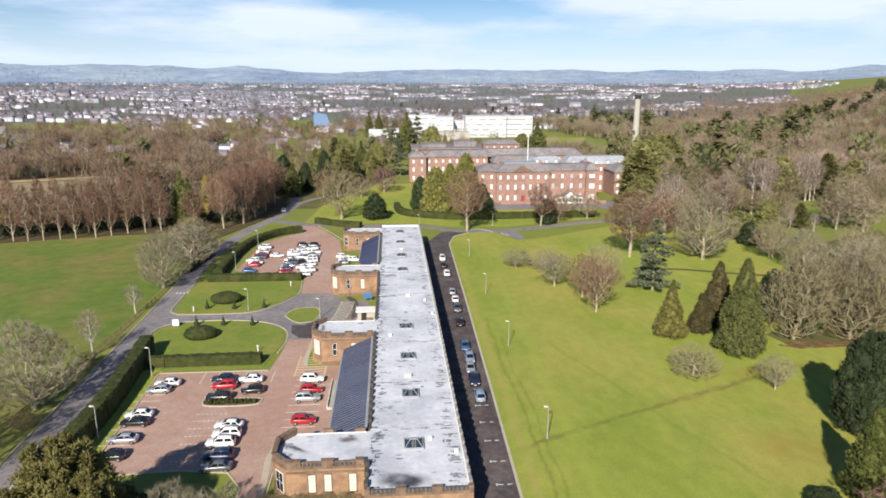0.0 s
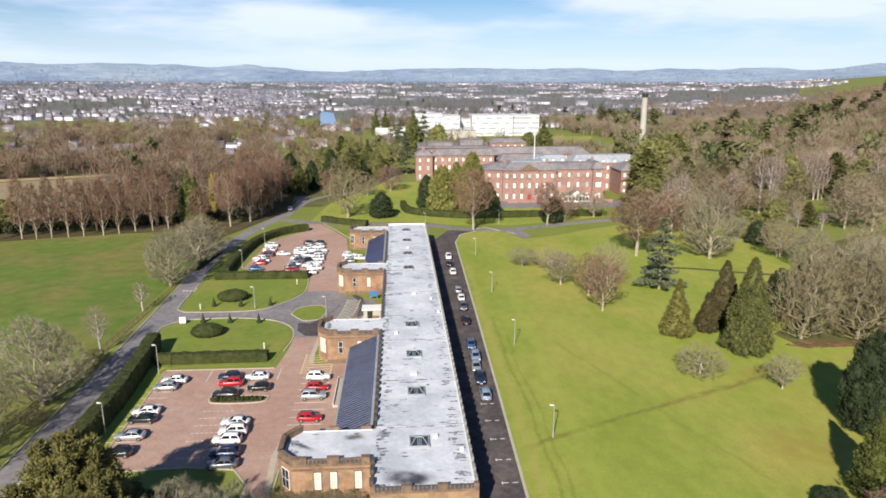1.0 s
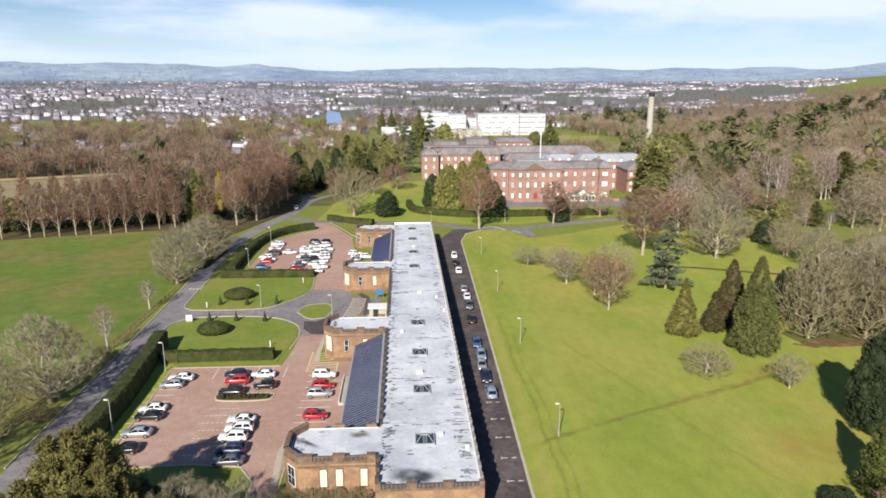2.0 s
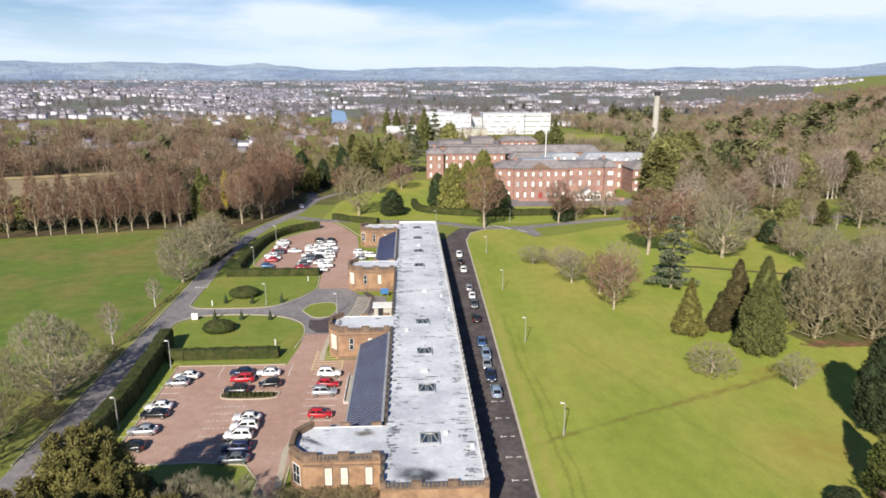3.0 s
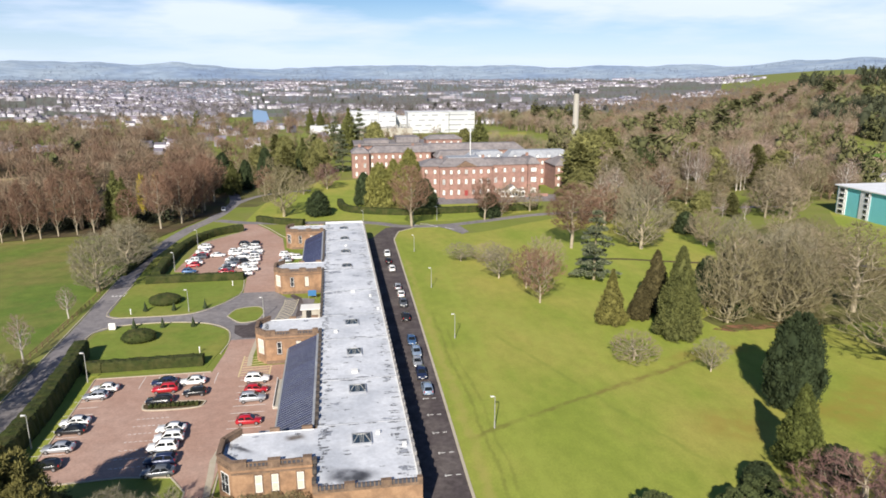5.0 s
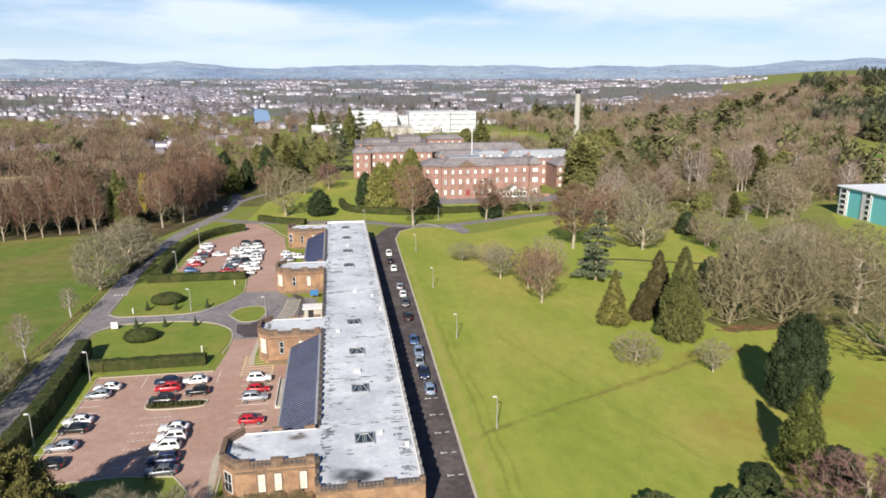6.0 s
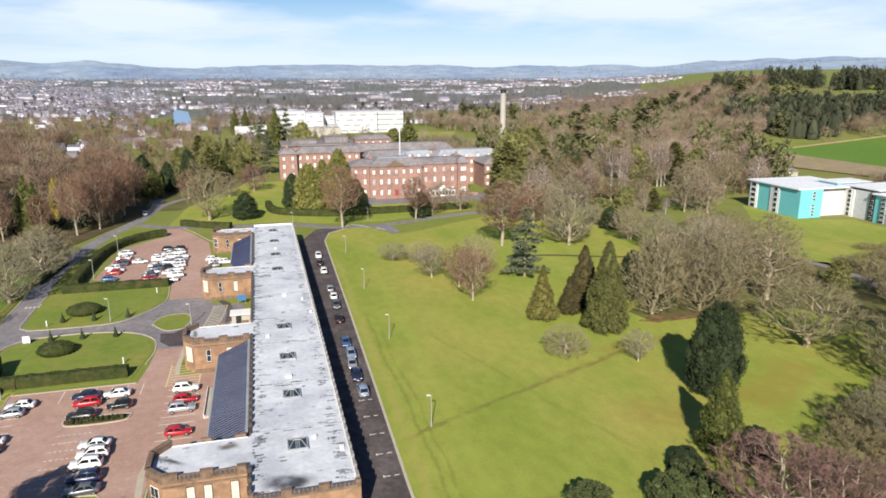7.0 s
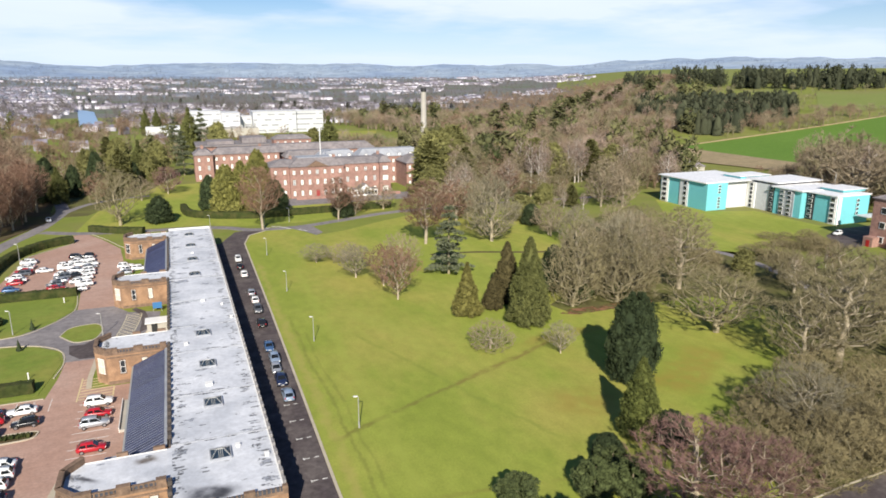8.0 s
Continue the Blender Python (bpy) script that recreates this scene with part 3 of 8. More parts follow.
sheet("drive_litter", [(-50, 300), (-34, 300), (-26, 322), (-8, 374), (4, 420), (-58, 440), (-56, 380), (-46, 335)], SHADE_LITTER, 0.02, "shaded grass and leaf litter under trees by the drive", "ground")
sheet("tree_litter", [(81, 129.6), (84, 131.6), (92, 131.2), (101, 132.0), (108, 131.4), (107, 128.8), (99, 127.6), (91, 127.8), (85, 127.4)], FLEECE, 0.03, "red-brown fallen leaves under bare trees", "ground")

# fields, stubble and ridges on the hill
draped("field_bright", [(330, 388), (335, 325), (378, 262), (565, 404)], CROP, "bright green crop field on the hillside", "field")
WALL_LINE = [(332, 390), (390, 396.5), (470, 401.5), (568, 406)]
bm = bmesh.new()
for (x0, y0), (x1, y1) in zip(WALL_LINE, WALL_LINE[1:]):
    for i in range(12):
        p, q = [(x0 + (x1 - x0) * k / 12, y0 + (y1 - y0) * k / 12) for k in (i, i + 1)]
        loft(bm, [[(u, v - 0.5, terrain(u, v) - 0.3), (u, v - 0.4, terrain(u, v) + 0.7), (u, v + 0.4, terrain(u, v) + 0.7), (u, v + 0.5, terrain(u, v) - 0.3)] for u, v in (p, q)])
structure("field_wall", bm, STUBBLE, "low tawny drystone wall along the top of the field", "wall")
draped("field_tawny", [(296, 352), (331, 389), (353, 299), (322, 284)], STUBBLE, "strip of tawny rough grass below the field", "field", up=0.7)
draped("field_upper", [(535, 448), (602, 430), (715, 512), (660, 560)], PALE_FIELD, "pale green pasture on the hillside", "field", up=0.3)
draped("field_top", [(576, 552), (604, 532), (660, 606), (620, 630)], PALE_FIELD, "pale pasture below a ridge of pines", "field", up=0.3)
draped("field_slope", [(505, 690), (560, 606), (640, 690), (590, 790)], PALE_FIELD, "pale green hillside pasture", "field", up=0.3)
sheet("field_wood", [(-240, 240), (-152, 258), (-128, 275), (-140, 335), (-166, 403), (-216, 384), (-300, 366)], STUBBLE, 0.32, "pale tawny clearing within the woodland", "field")
bm = bmesh.new()
for (x0, y0), (x1, y1) in zip([(-290, 362), (-216, 388)], [(-216, 388), (-163, 409)]):
    prism(bm, [(x0, y0), (x1, y1), (x1 - 0.3, y1 + 0.6), (x0 - 0.3, y0 + 0.6)], -0.2, 1.5)
structure("clearing_wall", bm, STUBBLE, "long pale wall behind the woodland clearing", "wall")
draped("field_town", [(-520, 800), (-330, 860), (-340, 930), (-560, 880)], PALE_FIELD, "green field at the edge of the town", "field", up=0.6, n=4)
draped("sports_field", [(118, 560), (176, 556), (186, 625), (122, 632)], CROP, "green playing field behind the hall", "field", up=0.3, n=3)
draped("river", [(-94, 850), (-74, 862), (-112, 1230), (-146, 1330)], WATER, "blue river reach in the town", "water", up=0.5, n=6)
sheet("playing_field", [(112, 578), (166, 576), (198, 690), (150, 702)], LAWN, 0.03, "bright green playing field behind the hall", "field")

structure("park_path", ribbon(bmesh.new(), smooth_path([(146, 176), (154, 169), (158.2, 160), (158.8, 150), (157.5, 140), (154, 128), (147, 112)]), 3.0, 0.0, 0.05), ROAD, "worn grey asphalt path among scrub", "path")
structure("park_path", ribbon(bmesh.new(), smooth_path([(72, 192), (86, 190), (104, 183), (125, 178), (146, 174)]), 1.8, 0.0, 0.036), LITTER, "brown worn park path between trees", "path")

# ---- roads and car parks ----
ROAD_LINE = smooth_path([(-54.3, 20), (-54.6, 90), (-55.5, 130), (-56.2, 160), (-57.6, 190), (-58.2, 218), (-54.6, 252), (-48.6, 275), (-45.6, 296), (-44.6, 314), (-49, 338), (-55.5, 360), (-58, 390), (-68, 440)])
road = structure("road", ribbon(bmesh.new(), ROAD_LINE, 4.9, -0.04, 0.035), ROAD, "worn grey asphalt road with patches and tree shade", "road")
structure("branch_path", ribbon(bmesh.new(), smooth_path([(-44.4, 306), (-39.5, 321), (-33.5, 331), (-24, 338), (-12, 342)]), 3.2, -0.04, 0.046), ROAD, "pale worn track off the road", "path")
sheet("drive", [(-53.6, 149), (-49, 153.6), (-39, 154.4), (-30, 152.2), (-24.4, 147), (-23.2, 140.4), (-17.3, 140.4), (-16.6, 143), (-7, 144), (-6, 166), (-13, 168), (-16.4, 174), (-24.8, 174), (-28.8, 165.4), (-35, 159), (-49, 158.4), (-53, 160.4), (-54.6, 164.5)], ROAD, 0.036, "grey asphalt entrance drive", "drive")
sheet("drive_patch", [(-23.4, 149.6), (-20.6, 149.4), (-18.4, 152.4), (-16.9, 149), (-17.3, 141), (-20.6, 141.2), (-22.8, 144.5)], ASPHALT, 0.04, "darker relaid asphalt in the drive", "drive")
sheet("wing_path", [(-12.4, 169.6), (-11.6, 170.8), (-9.4, 167.5), (-8.2, 160), (-8.4, 154.6), (-10.2, 152.6), (-9.9, 160), (-10.8, 166)], ASPHALT, 0.04, "dark asphalt path curving to the wing", "path")
sheet("car_park", [(-45.2, 124.2), (-24.2, 124.2), (-23.2, 133), (-23, 140.4), (-17.3, 140.4), (-17.6, 99), (-18.4, 60), (-21.5, 60), (-21.5, 84.5), (-24, 88.5), (-31, 89.5), (-40, 89), (-44.0, 96), (-44.2, 110)], PAVING, 0.04, "red block-paved car park", "car park")
sheet("car_park_far", [(-46.6, 197.8), (-25.3, 190.2), (-24.4, 174), (-16.4, 174), (-16.4, 215), (-18.5, 236), (-25, 252), (-31, 264), (-35, 262), (-33, 250), (-38, 243), (-44.2, 234)], PAVING, 0.04, "red block-paved car park full of cars", "car park")
sheet("side_road", [(9.5, 30), (16.0, 30), (16.6, 81), (17.3, 112), (18.2, 157), (19.4, 228), (22, 240), (28, 245.5), (26, 251), (18, 247), (14.5, 238), (12, 231), (9.5, 231)], ASPHALT, 0.034, "dark asphalt service road beside the ward block", "road")
CROSS = smooth_path([(-46, 272), (-33, 265), (-16, 262), (5, 260), (16, 256), (24, 249.5), (40, 248), (58, 254), (84, 263), (130, 266), (190, 262)])
structure("cross_road", ribbon(bmesh.new(), CROSS, 4.2, -0.04, 0.05), ROAD, "pale grey asphalt lane before the hall", "road")
sheet("lay_by", [(38, 246), (41.5, 240), (44.4, 232.6), (47.4, 236), (46, 246), (42, 250.5), (38, 250)], ROAD, 0.045, "grey asphalt lay-by off the lane", "road")
sheet("hall_forecourt", [(44, 292), (100, 292), (104, 309.8), (44, 309.8)], ROAD, 0.03, "grey forecourt below the hall", "pavement")
sheet("verge_wing", [(-17.3, 60), (-17.3, 141), (-3.9, 141), (-3.9, 60)], LAWN_CLIPPED, 0.022, "strip of grass along the ward block", "lawn")
sheet("verge_wing_far", [(-16.2, 166), (-16.2, 236), (-3.9, 236), (-3.9, 166)], LAWN_CLIPPED, 0.022, "strip of grass along the ward block", "lawn")
sheet("verge_hedge", [(-51.4, 84), (-51.8, 110), (-52.4, 126), (-44.6, 126), (-44.5, 124.4), (-44.4, 110), (-44.2, 96), (-42, 90), (-42, 84)], LAWN, 0.03, "strip of grass between hedge and car park", "lawn")
sheet("yard_paving", [(-17.64, 89.2), (-17.64, 125.8), (-4, 125.8), (-4, 89.2)], PAVING, 0.044, "red block paving before the day room", "pavement")


def kerb(path, label="pale stone kerb", wide=0.22):
    structure("kerb", ribbon(bmesh.new(), path, wide, -0.02, 0.14), KERB, label, "kerb")


kerb([(16.1, 30), (16.7, 81), (17.4, 112), (18.3, 157), (19.5, 228), (22.2, 240), (28.2, 245.6)], "broad pale stone kerb along the side road", 0.42)
kerb(smooth_path([(-46.8, 126), (-52.6, 139), (-53.4, 149), (-49, 153.2), (-39, 154), (-30, 152), (-24.6, 147), (-23.2, 140), (-24, 133)]))
kerb(smooth_path([(-54.6, 186), (-54.4, 164), (-52.5, 159.6), (-49, 158.7), (-35, 159.2), (-29, 165), (-25, 173.5), (-25.6, 186)]))
kerb([(-44.4, 110), (-44.9, 124.3), (-24.4, 124.3)])
kerb([(-21.4, 62), (-21.4, 84.5), (-24, 88.6), (-31, 89.6), (-40, 89.1), (-44.2, 96), (-44.4, 110)])
kerb([(-17.5, 62), (-17.6, 99)])
kerb(smooth_path([(-16.6, 236), (-19, 240), (-24, 252), (-29, 262)]))
kerb(smooth_path([(-44.5, 234.4), (-38.2, 243.4), (-33.4, 250.3), (-35.4, 262)]))
kerb(smooth_path([(-57.4, 90), (-58.2, 130), (-59.0, 160), (-60.0, 190)]), "grey kerb along the road")
kerb(smooth_path([(-51.8, 84), (-52.6, 110), (-53.2, 132), (-53.6, 147)]), "grey kerb along the road")
kerb(kerb_late)
islet = [(-25.9, 156), (-24.5, 160.6), (-21, 162), (-18.9, 161.4), (-17.7, 157.5), (-18.6, 152.4), (-20.4, 151.2), (-22.8, 151.4)]
ring = smooth_path(islet + islet[:1])
kerb(ring)
sheet("islet_lawn", ring[:-1], LAWN_CLIPPED, 0.1, "small kerbed grass island in the drive", "lawn")


def paint(name, boxes, material, label, z=0.041):
    """Painted marks, each a thin flat bar."""
    bm = bmesh.new()
    for x0, y0, x1, y1, w in boxes:
        d = Vector((x1 - x0, y1 - y0)).normalized() * (w / 2)
        prism(bm, [(x0 + d.y, y0 - d.x), (x1 + d.y, y1 - d.x), (x1 - d.y, y1 + d.x), (x0 - d.y, y0 + d.x)], z, z + 0.008)
    structure(name, bm, material, label, "road marking")


bars = []
for k in range(7):  # bay lines in the middle of the near car park, made of short dashes
    y = 92.2 + 2.45 * k
    bars += [(-33.2 + 0.75 * i, y, -32.75 + 0.75 * i, y, 0.11) for i in range(7)]
for k in range(10):
    y = 95 + 2.5 * k
    bars.append((-45.6 + 0.02 * k, y, -40.8, y, 0.1))
for k in range(8):
    y = 101.3 + 2.6 * k
    bars.append((-18.4, y, -13.0, y, 0.12))
for k in range(6):
    bars.append((-36 + 2.6 * k, 119, -36 + 2.6 * k, 123.8, 0.1))
paint("bay_lines", bars, LINE, "faded white parking bay lines", 0.046)
bars = []
for k in range(5):
    y = 82.9 + 5.95 * k
    bars += [(13.8, y, 14.7, y, 0.16), (15.3, y, 16.0, y, 0.16), (13.8, y - 0.3, 13.8, y + 0.3, 0.16)]
paint("kerbside_bays", bars, LINE, "white kerbside bay marks on dark asphalt", 0.036)
bars = [(-19.0, 121.6 + 1.2 * k, -13.4, 122.0 + 1.2 * k, 0.24) for k in range(8)] + [(-19.0, 121, -19.0, 131, 0.24), (-13.4, 121, -13.4, 125.6, 0.24)]
paint("yellow_hatching", bars, YELLOW, "worn yellow hatching before the ward block", 0.05)
rows = [Vector((-15.6 + 2.4 * math.sin(k / 11 * 1.4), 147 + 1.75 * k, 0)) for k in range(12)]
bars = []
for p, q in zip(rows, rows[1:]):
    for s in (0, 1.6):
        bars += [(p.x + s, p.y, q.x + s + 1.6, q.y, 0.17), (p.x + s + 1.6, p.y, q.x + s, q.y, 0.17)]
    bars += [(p.x, p.y, q.x, q.y, 0.15), (p.x + 3.2, p.y, q.x + 3.2, q.y, 0.15)]
paint("white_hatching", bars, YELLOW_PALE, "white cross-hatched no-parking strip", 0.042)
paint("give_way_marks", [(-57.3 + 0.9 * k, 176.5, -56.8 + 0.9 * k, 176.5, 0.9) for k in range(4)] + [(-54.7, 178.5, -53.9, 178.5, 0.9)] + [(-52.9 + 0.05 * k, 84 + 1.4 * k, -52.9 + 0.05 * k, 84.9 + 1.4 * k, 0.15) for k in range(10)], LINE, "white road marks on the asphalt road", 0.041)

paint("lane_marks", [(31.5, 252.5, 34.5, 250.6, 0.5), (34.5, 250.6, 37.5, 246.0, 0.5), (29, 250.5, 31, 250.3, 0.4), (40, 244, 42.5, 240.5, 0.4)], LINE, "white marks at the lane mouth", 0.052)

for path in ([(-18.2, 62), (-18.2, 80), (-18.6, 88), (-18.9, 92), (-17.8, 98.6), (-16.2, 99.6)], [(-17.6, 126), (-17.8, 131), (-17.4, 140)]):
    structure("path_edging", ribbon(bmesh.new(), path, 0.9, -0.02, 0.06), KERB, "pale sandstone paved border beside the wing", "pavement")

# ---- ward block ----
ROOF_Z = 6.0


def parapet_run(bm_wall, owner, p, q, z, step=4.6, depth=0.5):
    """A parapet of solid piers with dark pierced lengths between them, along p to q."""
    p, q = Vector((*p, 0)), Vector((*q, 0))
    d = (q - p)
    length = d.length
    d.normalize()
    s = Vector((d.y, -d.x, 0)) * (depth / 2)
    n = max(1, round(length / step))

    def bar(bm, a, b, z0, z1, wide=1.0):
        o = s * wide
        c = [p + d * a + o, p + d * b + o, p + d * b - o, p + d * a - o]
        prism(bm, [(v.x, v.y) for v in c], z0, z1)
    bar(bm_wall, 0, length, z - 0.1, z + 0.22)
    for i in range(n + 1):
        c = length * i / n
        bar(bm_wall, max(0, c - 0.65), min(length, c + 0.65), z + 0.22, z + 0.95, 1.12)
        if i < n:
            bm_gap = bmesh.new()
            bar(bm_gap, c + 0.65, c + length / n - 0.65, z + 0.22, z + 0.72, 0.5)
            part("balustrade", bm_gap, LATTICE, owner, "dark pierced parapet panel")
            k = int((length / n - 1.3) / 0.45)
            for j in range(k):
                a = c + 0.65 + (j + 0.5) * (length / n - 1.3) / k
                bar(bm_wall, a - 0.07, a + 0.07, z + 0.22, z + 0.74, 0.75)


def tall_window(parent, x, y, z0, w, h, blind, depth=0.12, face=-1):
    """A sash window in a wall that faces -y: stone surround, frame, pane or drawn blind, glazing bar and sill."""
    bm = bmesh.new()
    for a, b, c, d in ((x - w / 2 - 0.14, x - w / 2, z0, z0 + h), (x + w / 2, x + w / 2 + 0.14, z0, z0 + h), (x - w / 2 - 0.14, x + w / 2 + 0.14, z0 + h, z0 + h + 0.18)):
        box(bm, a, b, y - 0.07, y + 0.05, c, d)
    win = part("window", bm, COPING, parent)
    bm = bmesh.new()
    box(bm, x - w / 2, x + w / 2, y - 0.02, y + 0.04, z0, z0 + h)
    part("pane", bm, CREAM if blind else GLASS, win, "drawn cream blind" if blind else "")
    bm = bmesh.new()
    for a, b, c, d in ((x - w / 2, x - w / 2 + 0.07, z0, z0 + h), (x + w / 2 - 0.07, x + w / 2, z0, z0 + h), (x - w / 2 + 0.07, x + w / 2 - 0.07, z0 + h - 0.07, z0 + h), (x - w / 2 + 0.07, x + w / 2 - 0.07, z0 + h / 2 - 0.04, z0 + h / 2 + 0.04), (x - w / 2 + 0.07, x + w / 2 - 0.07, z0, z0 + 0.07)):
        box(bm, a, b, y - 0.05, y - 0.022, c, d)
    part("frame", bm, WHITE, win)
    part("sill", box(bmesh.new(), x - w / 2 - 0.2, x + w / 2 + 0.2, y - 0.16, y + 0.05, z0 - 0.14, z0), COPING, win)


WINGS = [79.5, 126.2, 171.0, 219.2]  # south faces of the wings
ward = thing("ward_block", "long single-storey sandstone ward block with a flat grey felt roof", "hospital building")
X0, X1, Y0, Y1 = -3.9, 9.3, 72.6, 230.4
bm = bmesh.new()
for x0, x1, y0, y1 in ((X0, X1, Y0, Y0 + 0.45), (X0, X1, Y1 - 0.45, Y1), (X0, X0 + 0.45, Y0 + 0.45, Y1 - 0.45), (X1 - 0.45, X1, Y0 + 0.45, Y1 - 0.45)):
    box(bm, x0, x1, y0, y1, -0.2, ROOF_Z - 0.15)
part("wall", bm, SANDSTONE, ward)
# the roof in felted lengths that meet at upstands
cuts = [Y0 + 0.3, 88.6, 103.6, 121.8, 135.4, 152.0, 170.6, 186, 203, 218, Y1 - 0.3]
for a, b in zip(cuts, cuts[1:]):
    bm = bmesh.new()
    cx = (X0 + X1) / 2
    rows = [(X0 + 0.25, 0.0), (cx, 0.13), (X1 - 0.25, 0.0)]
    loft(bm, [[(x, y, z) for x, z in [(rows[0][0], ROOF_Z - 0.2), (rows[0][0], ROOF_Z), (cx, ROOF_Z + 0.13), (rows[2][0], ROOF_Z), (rows[2][0], ROOF_Z - 0.2)]] for y in (a + 0.01, b - 0.01)])
    part("roof_panel", bm, DECK, ward)
for y in cuts[1:-1]:
    part("roof_joint", box(bmesh.new(), X0 + 0.4, X1 - 0.4, y - 0.06, y + 0.06, ROOF_Z - 0.05, ROOF_Z + 0.17), LEAD, ward)
bw = bmesh.new()
parapet_run(bw, ward, (X0, Y0 + 0.22), (X1, Y0 + 0.22), ROOF_Z - 0.1, 4.3)
part("south_parapet", bw, COPING, ward, "sandstone parapet with piers")
# long parapets, own shade put into the west stone, with small blocks along them
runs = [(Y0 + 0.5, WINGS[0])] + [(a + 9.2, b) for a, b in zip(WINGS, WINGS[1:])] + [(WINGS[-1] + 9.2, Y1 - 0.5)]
pier = mesh_of(box(bmesh.new(), -0.27, 0.27, -0.5, 0.5, -0.1, 0.55, 0.05), "pier", SHADED_STONE)
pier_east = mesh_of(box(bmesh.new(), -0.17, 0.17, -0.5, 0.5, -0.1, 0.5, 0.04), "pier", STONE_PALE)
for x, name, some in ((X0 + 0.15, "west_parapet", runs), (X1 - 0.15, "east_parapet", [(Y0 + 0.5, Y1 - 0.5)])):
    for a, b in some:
        part(name, box(bmesh.new(), x - 0.15, x + 0.15, a, b, ROOF_Z - 0.15, ROOF_Z + 0.26), SHADED_STONE if x < 0 else STONE_PALE, ward)
    if x > 0:
        part("edge_flashing", box(bmesh.new(), x - 0.3, x - 0.16, Y0 + 0.6, Y1 - 0.6, ROOF_Z - 0.1, ROOF_Z + 0.1), WHITE, ward, "white roof edge flashing")
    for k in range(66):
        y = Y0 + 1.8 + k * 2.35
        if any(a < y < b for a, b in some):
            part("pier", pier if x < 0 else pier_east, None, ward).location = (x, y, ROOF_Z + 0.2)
for y in WINGS:  # the felt runs on over the joint with each wing
    part("roof_apron", box(bmesh.new(), X0 - 0.22, X0 + 0.3, y + 0.5, y + 8.7, ROOF_Z - 0.3, ROOF_Z - 0.02), DECK, ward)
bm = bmesh.new()
box(bm, X0 + 0.4, X1 - 0.4, Y1 - 0.55, Y1 - 0.1, ROOF_Z - 0.1, ROOF_Z + 0.5)
part("north_parapet", bm, WHITE, ward)


def wing(y, label):
    w = thing("ward_wing", label, "hospital wing", group="wings of the ward block")
    x0, x1 = -16.3, -4.1
    out = [(x1, y), (-14.2, y), (x0, y + 2.4), (x0, y + 6.6), (-14.2, y + 9.2), (x1, y + 9.2)]
    inn = [(x1, y + 0.5), (-14.0, y + 0.5), (x0 + 0.5, y + 2.6), (x0 + 0.5, y + 6.4), (-14.0, y + 8.7), (x1, y + 8.7)]
    bm = bmesh.new()
    k = len(out)
    loft(bm, [[(*p, -0.2) for p in out], [(*p, ROOF_Z - 0.35) for p in out]], cap=True)
    part("wall", bm, SANDSTONE, w)
    bm = bmesh.new()
    prism(bm, inn, ROOF_Z - 0.345, ROOF_Z - 0.15)
    part("roof", bm, DECK, w)
    def stone(name, a, b, z0, z1, deep, out_by=0.0):
        """A stone of the parapet along the wall top from a to b."""
        A, B = Vector((*a, 0)), Vector((*b, 0))
        d = (B - A).normalized()
        side = Vector((-d.y, d.x, 0))
        if side.dot(Vector((-10, y + 4.6, 0)) - A) < 0:
            side = -side
        q = [A - side * out_by, B - side * out_by, B + side * deep, A + side * deep]
        part(name, prism(bmesh.new(), [(v.x, v.y) for v in q], z0, z1), COPING, w)
    base = ROOF_Z - 0.35
    for a, b in zip(out[:5], out[1:]):
        if a[1] < y + 8:
            stone("parapet_base", a, b, base, base + 0.34, 0.55, 0.09)
    for a, b in ((out[1], out[2]), (out[2], out[3]), (out[3], out[4])):
        stone("parapet", a, b, base + 0.34, base + 1.0, 0.45)
        stone("coping", a, b, base + 1.0, base + 1.14, 0.56, 0.1)
    # the south side: three piers and two pierced lengths
    for xa, xb in ((-14.2, -12.3), (-9.7, -8.1), (-5.3, -4.15)):
        stone("pier", (xb, y), (xa, y), base + 0.34, base + 1.02, 0.55, 0.05)
        stone("pier_cap", (xb, y), (xa, y), base + 1.02, base + 1.16, 0.66, 0.12)
    for xa, xb in ((-12.3, -9.7), (-8.1, -5.3)):
        part("balustrade", box(bmesh.new(), xa, xb, y + 0.16, y + 0.34, base + 0.34, base + 0.78), LATTICE, w, "dark pierced parapet panel")
        for k in range(5):
            c = xa + (k + 0.5) * (xb - xa) / 5
            stone("baluster", (c + 0.09, y + 0.06), (c - 0.09, y + 0.06), base + 0.34, base + 0.82, 0.34)
        stone("rail", (xb, y + 0.1), (xa, y + 0.1), base + 0.78, base + 0.9, 0.32)
    # blocks along the lean-to side
    for xa, xb in ((-10.2, -8.8), (-5.8, -4.3)):
        part("pier", box(bmesh.new(), xa, xb, y + 8.8, y + 9.3, base, base + 0.75, 0.04), COPING, w)
    bm = bmesh.new()
    box(bm, -14.0, x1, y + 8.69, y + 8.79, ROOF_Z - 0.35, ROOF_Z - 0.06)
    part("back_coping", bm, WHITE, w, "white edge flashing")
    bm = bmesh.new()
    box(bm, -14.25, x1, y - 0.1, y + 0.0, ROOF_Z - 0.95, ROOF_Z - 0.72)
    box(bm, -14.25, x1, y - 0.06, y + 0.0, 0.0, 0.7)
    part("string_course", bm, COPING, w)
    return w


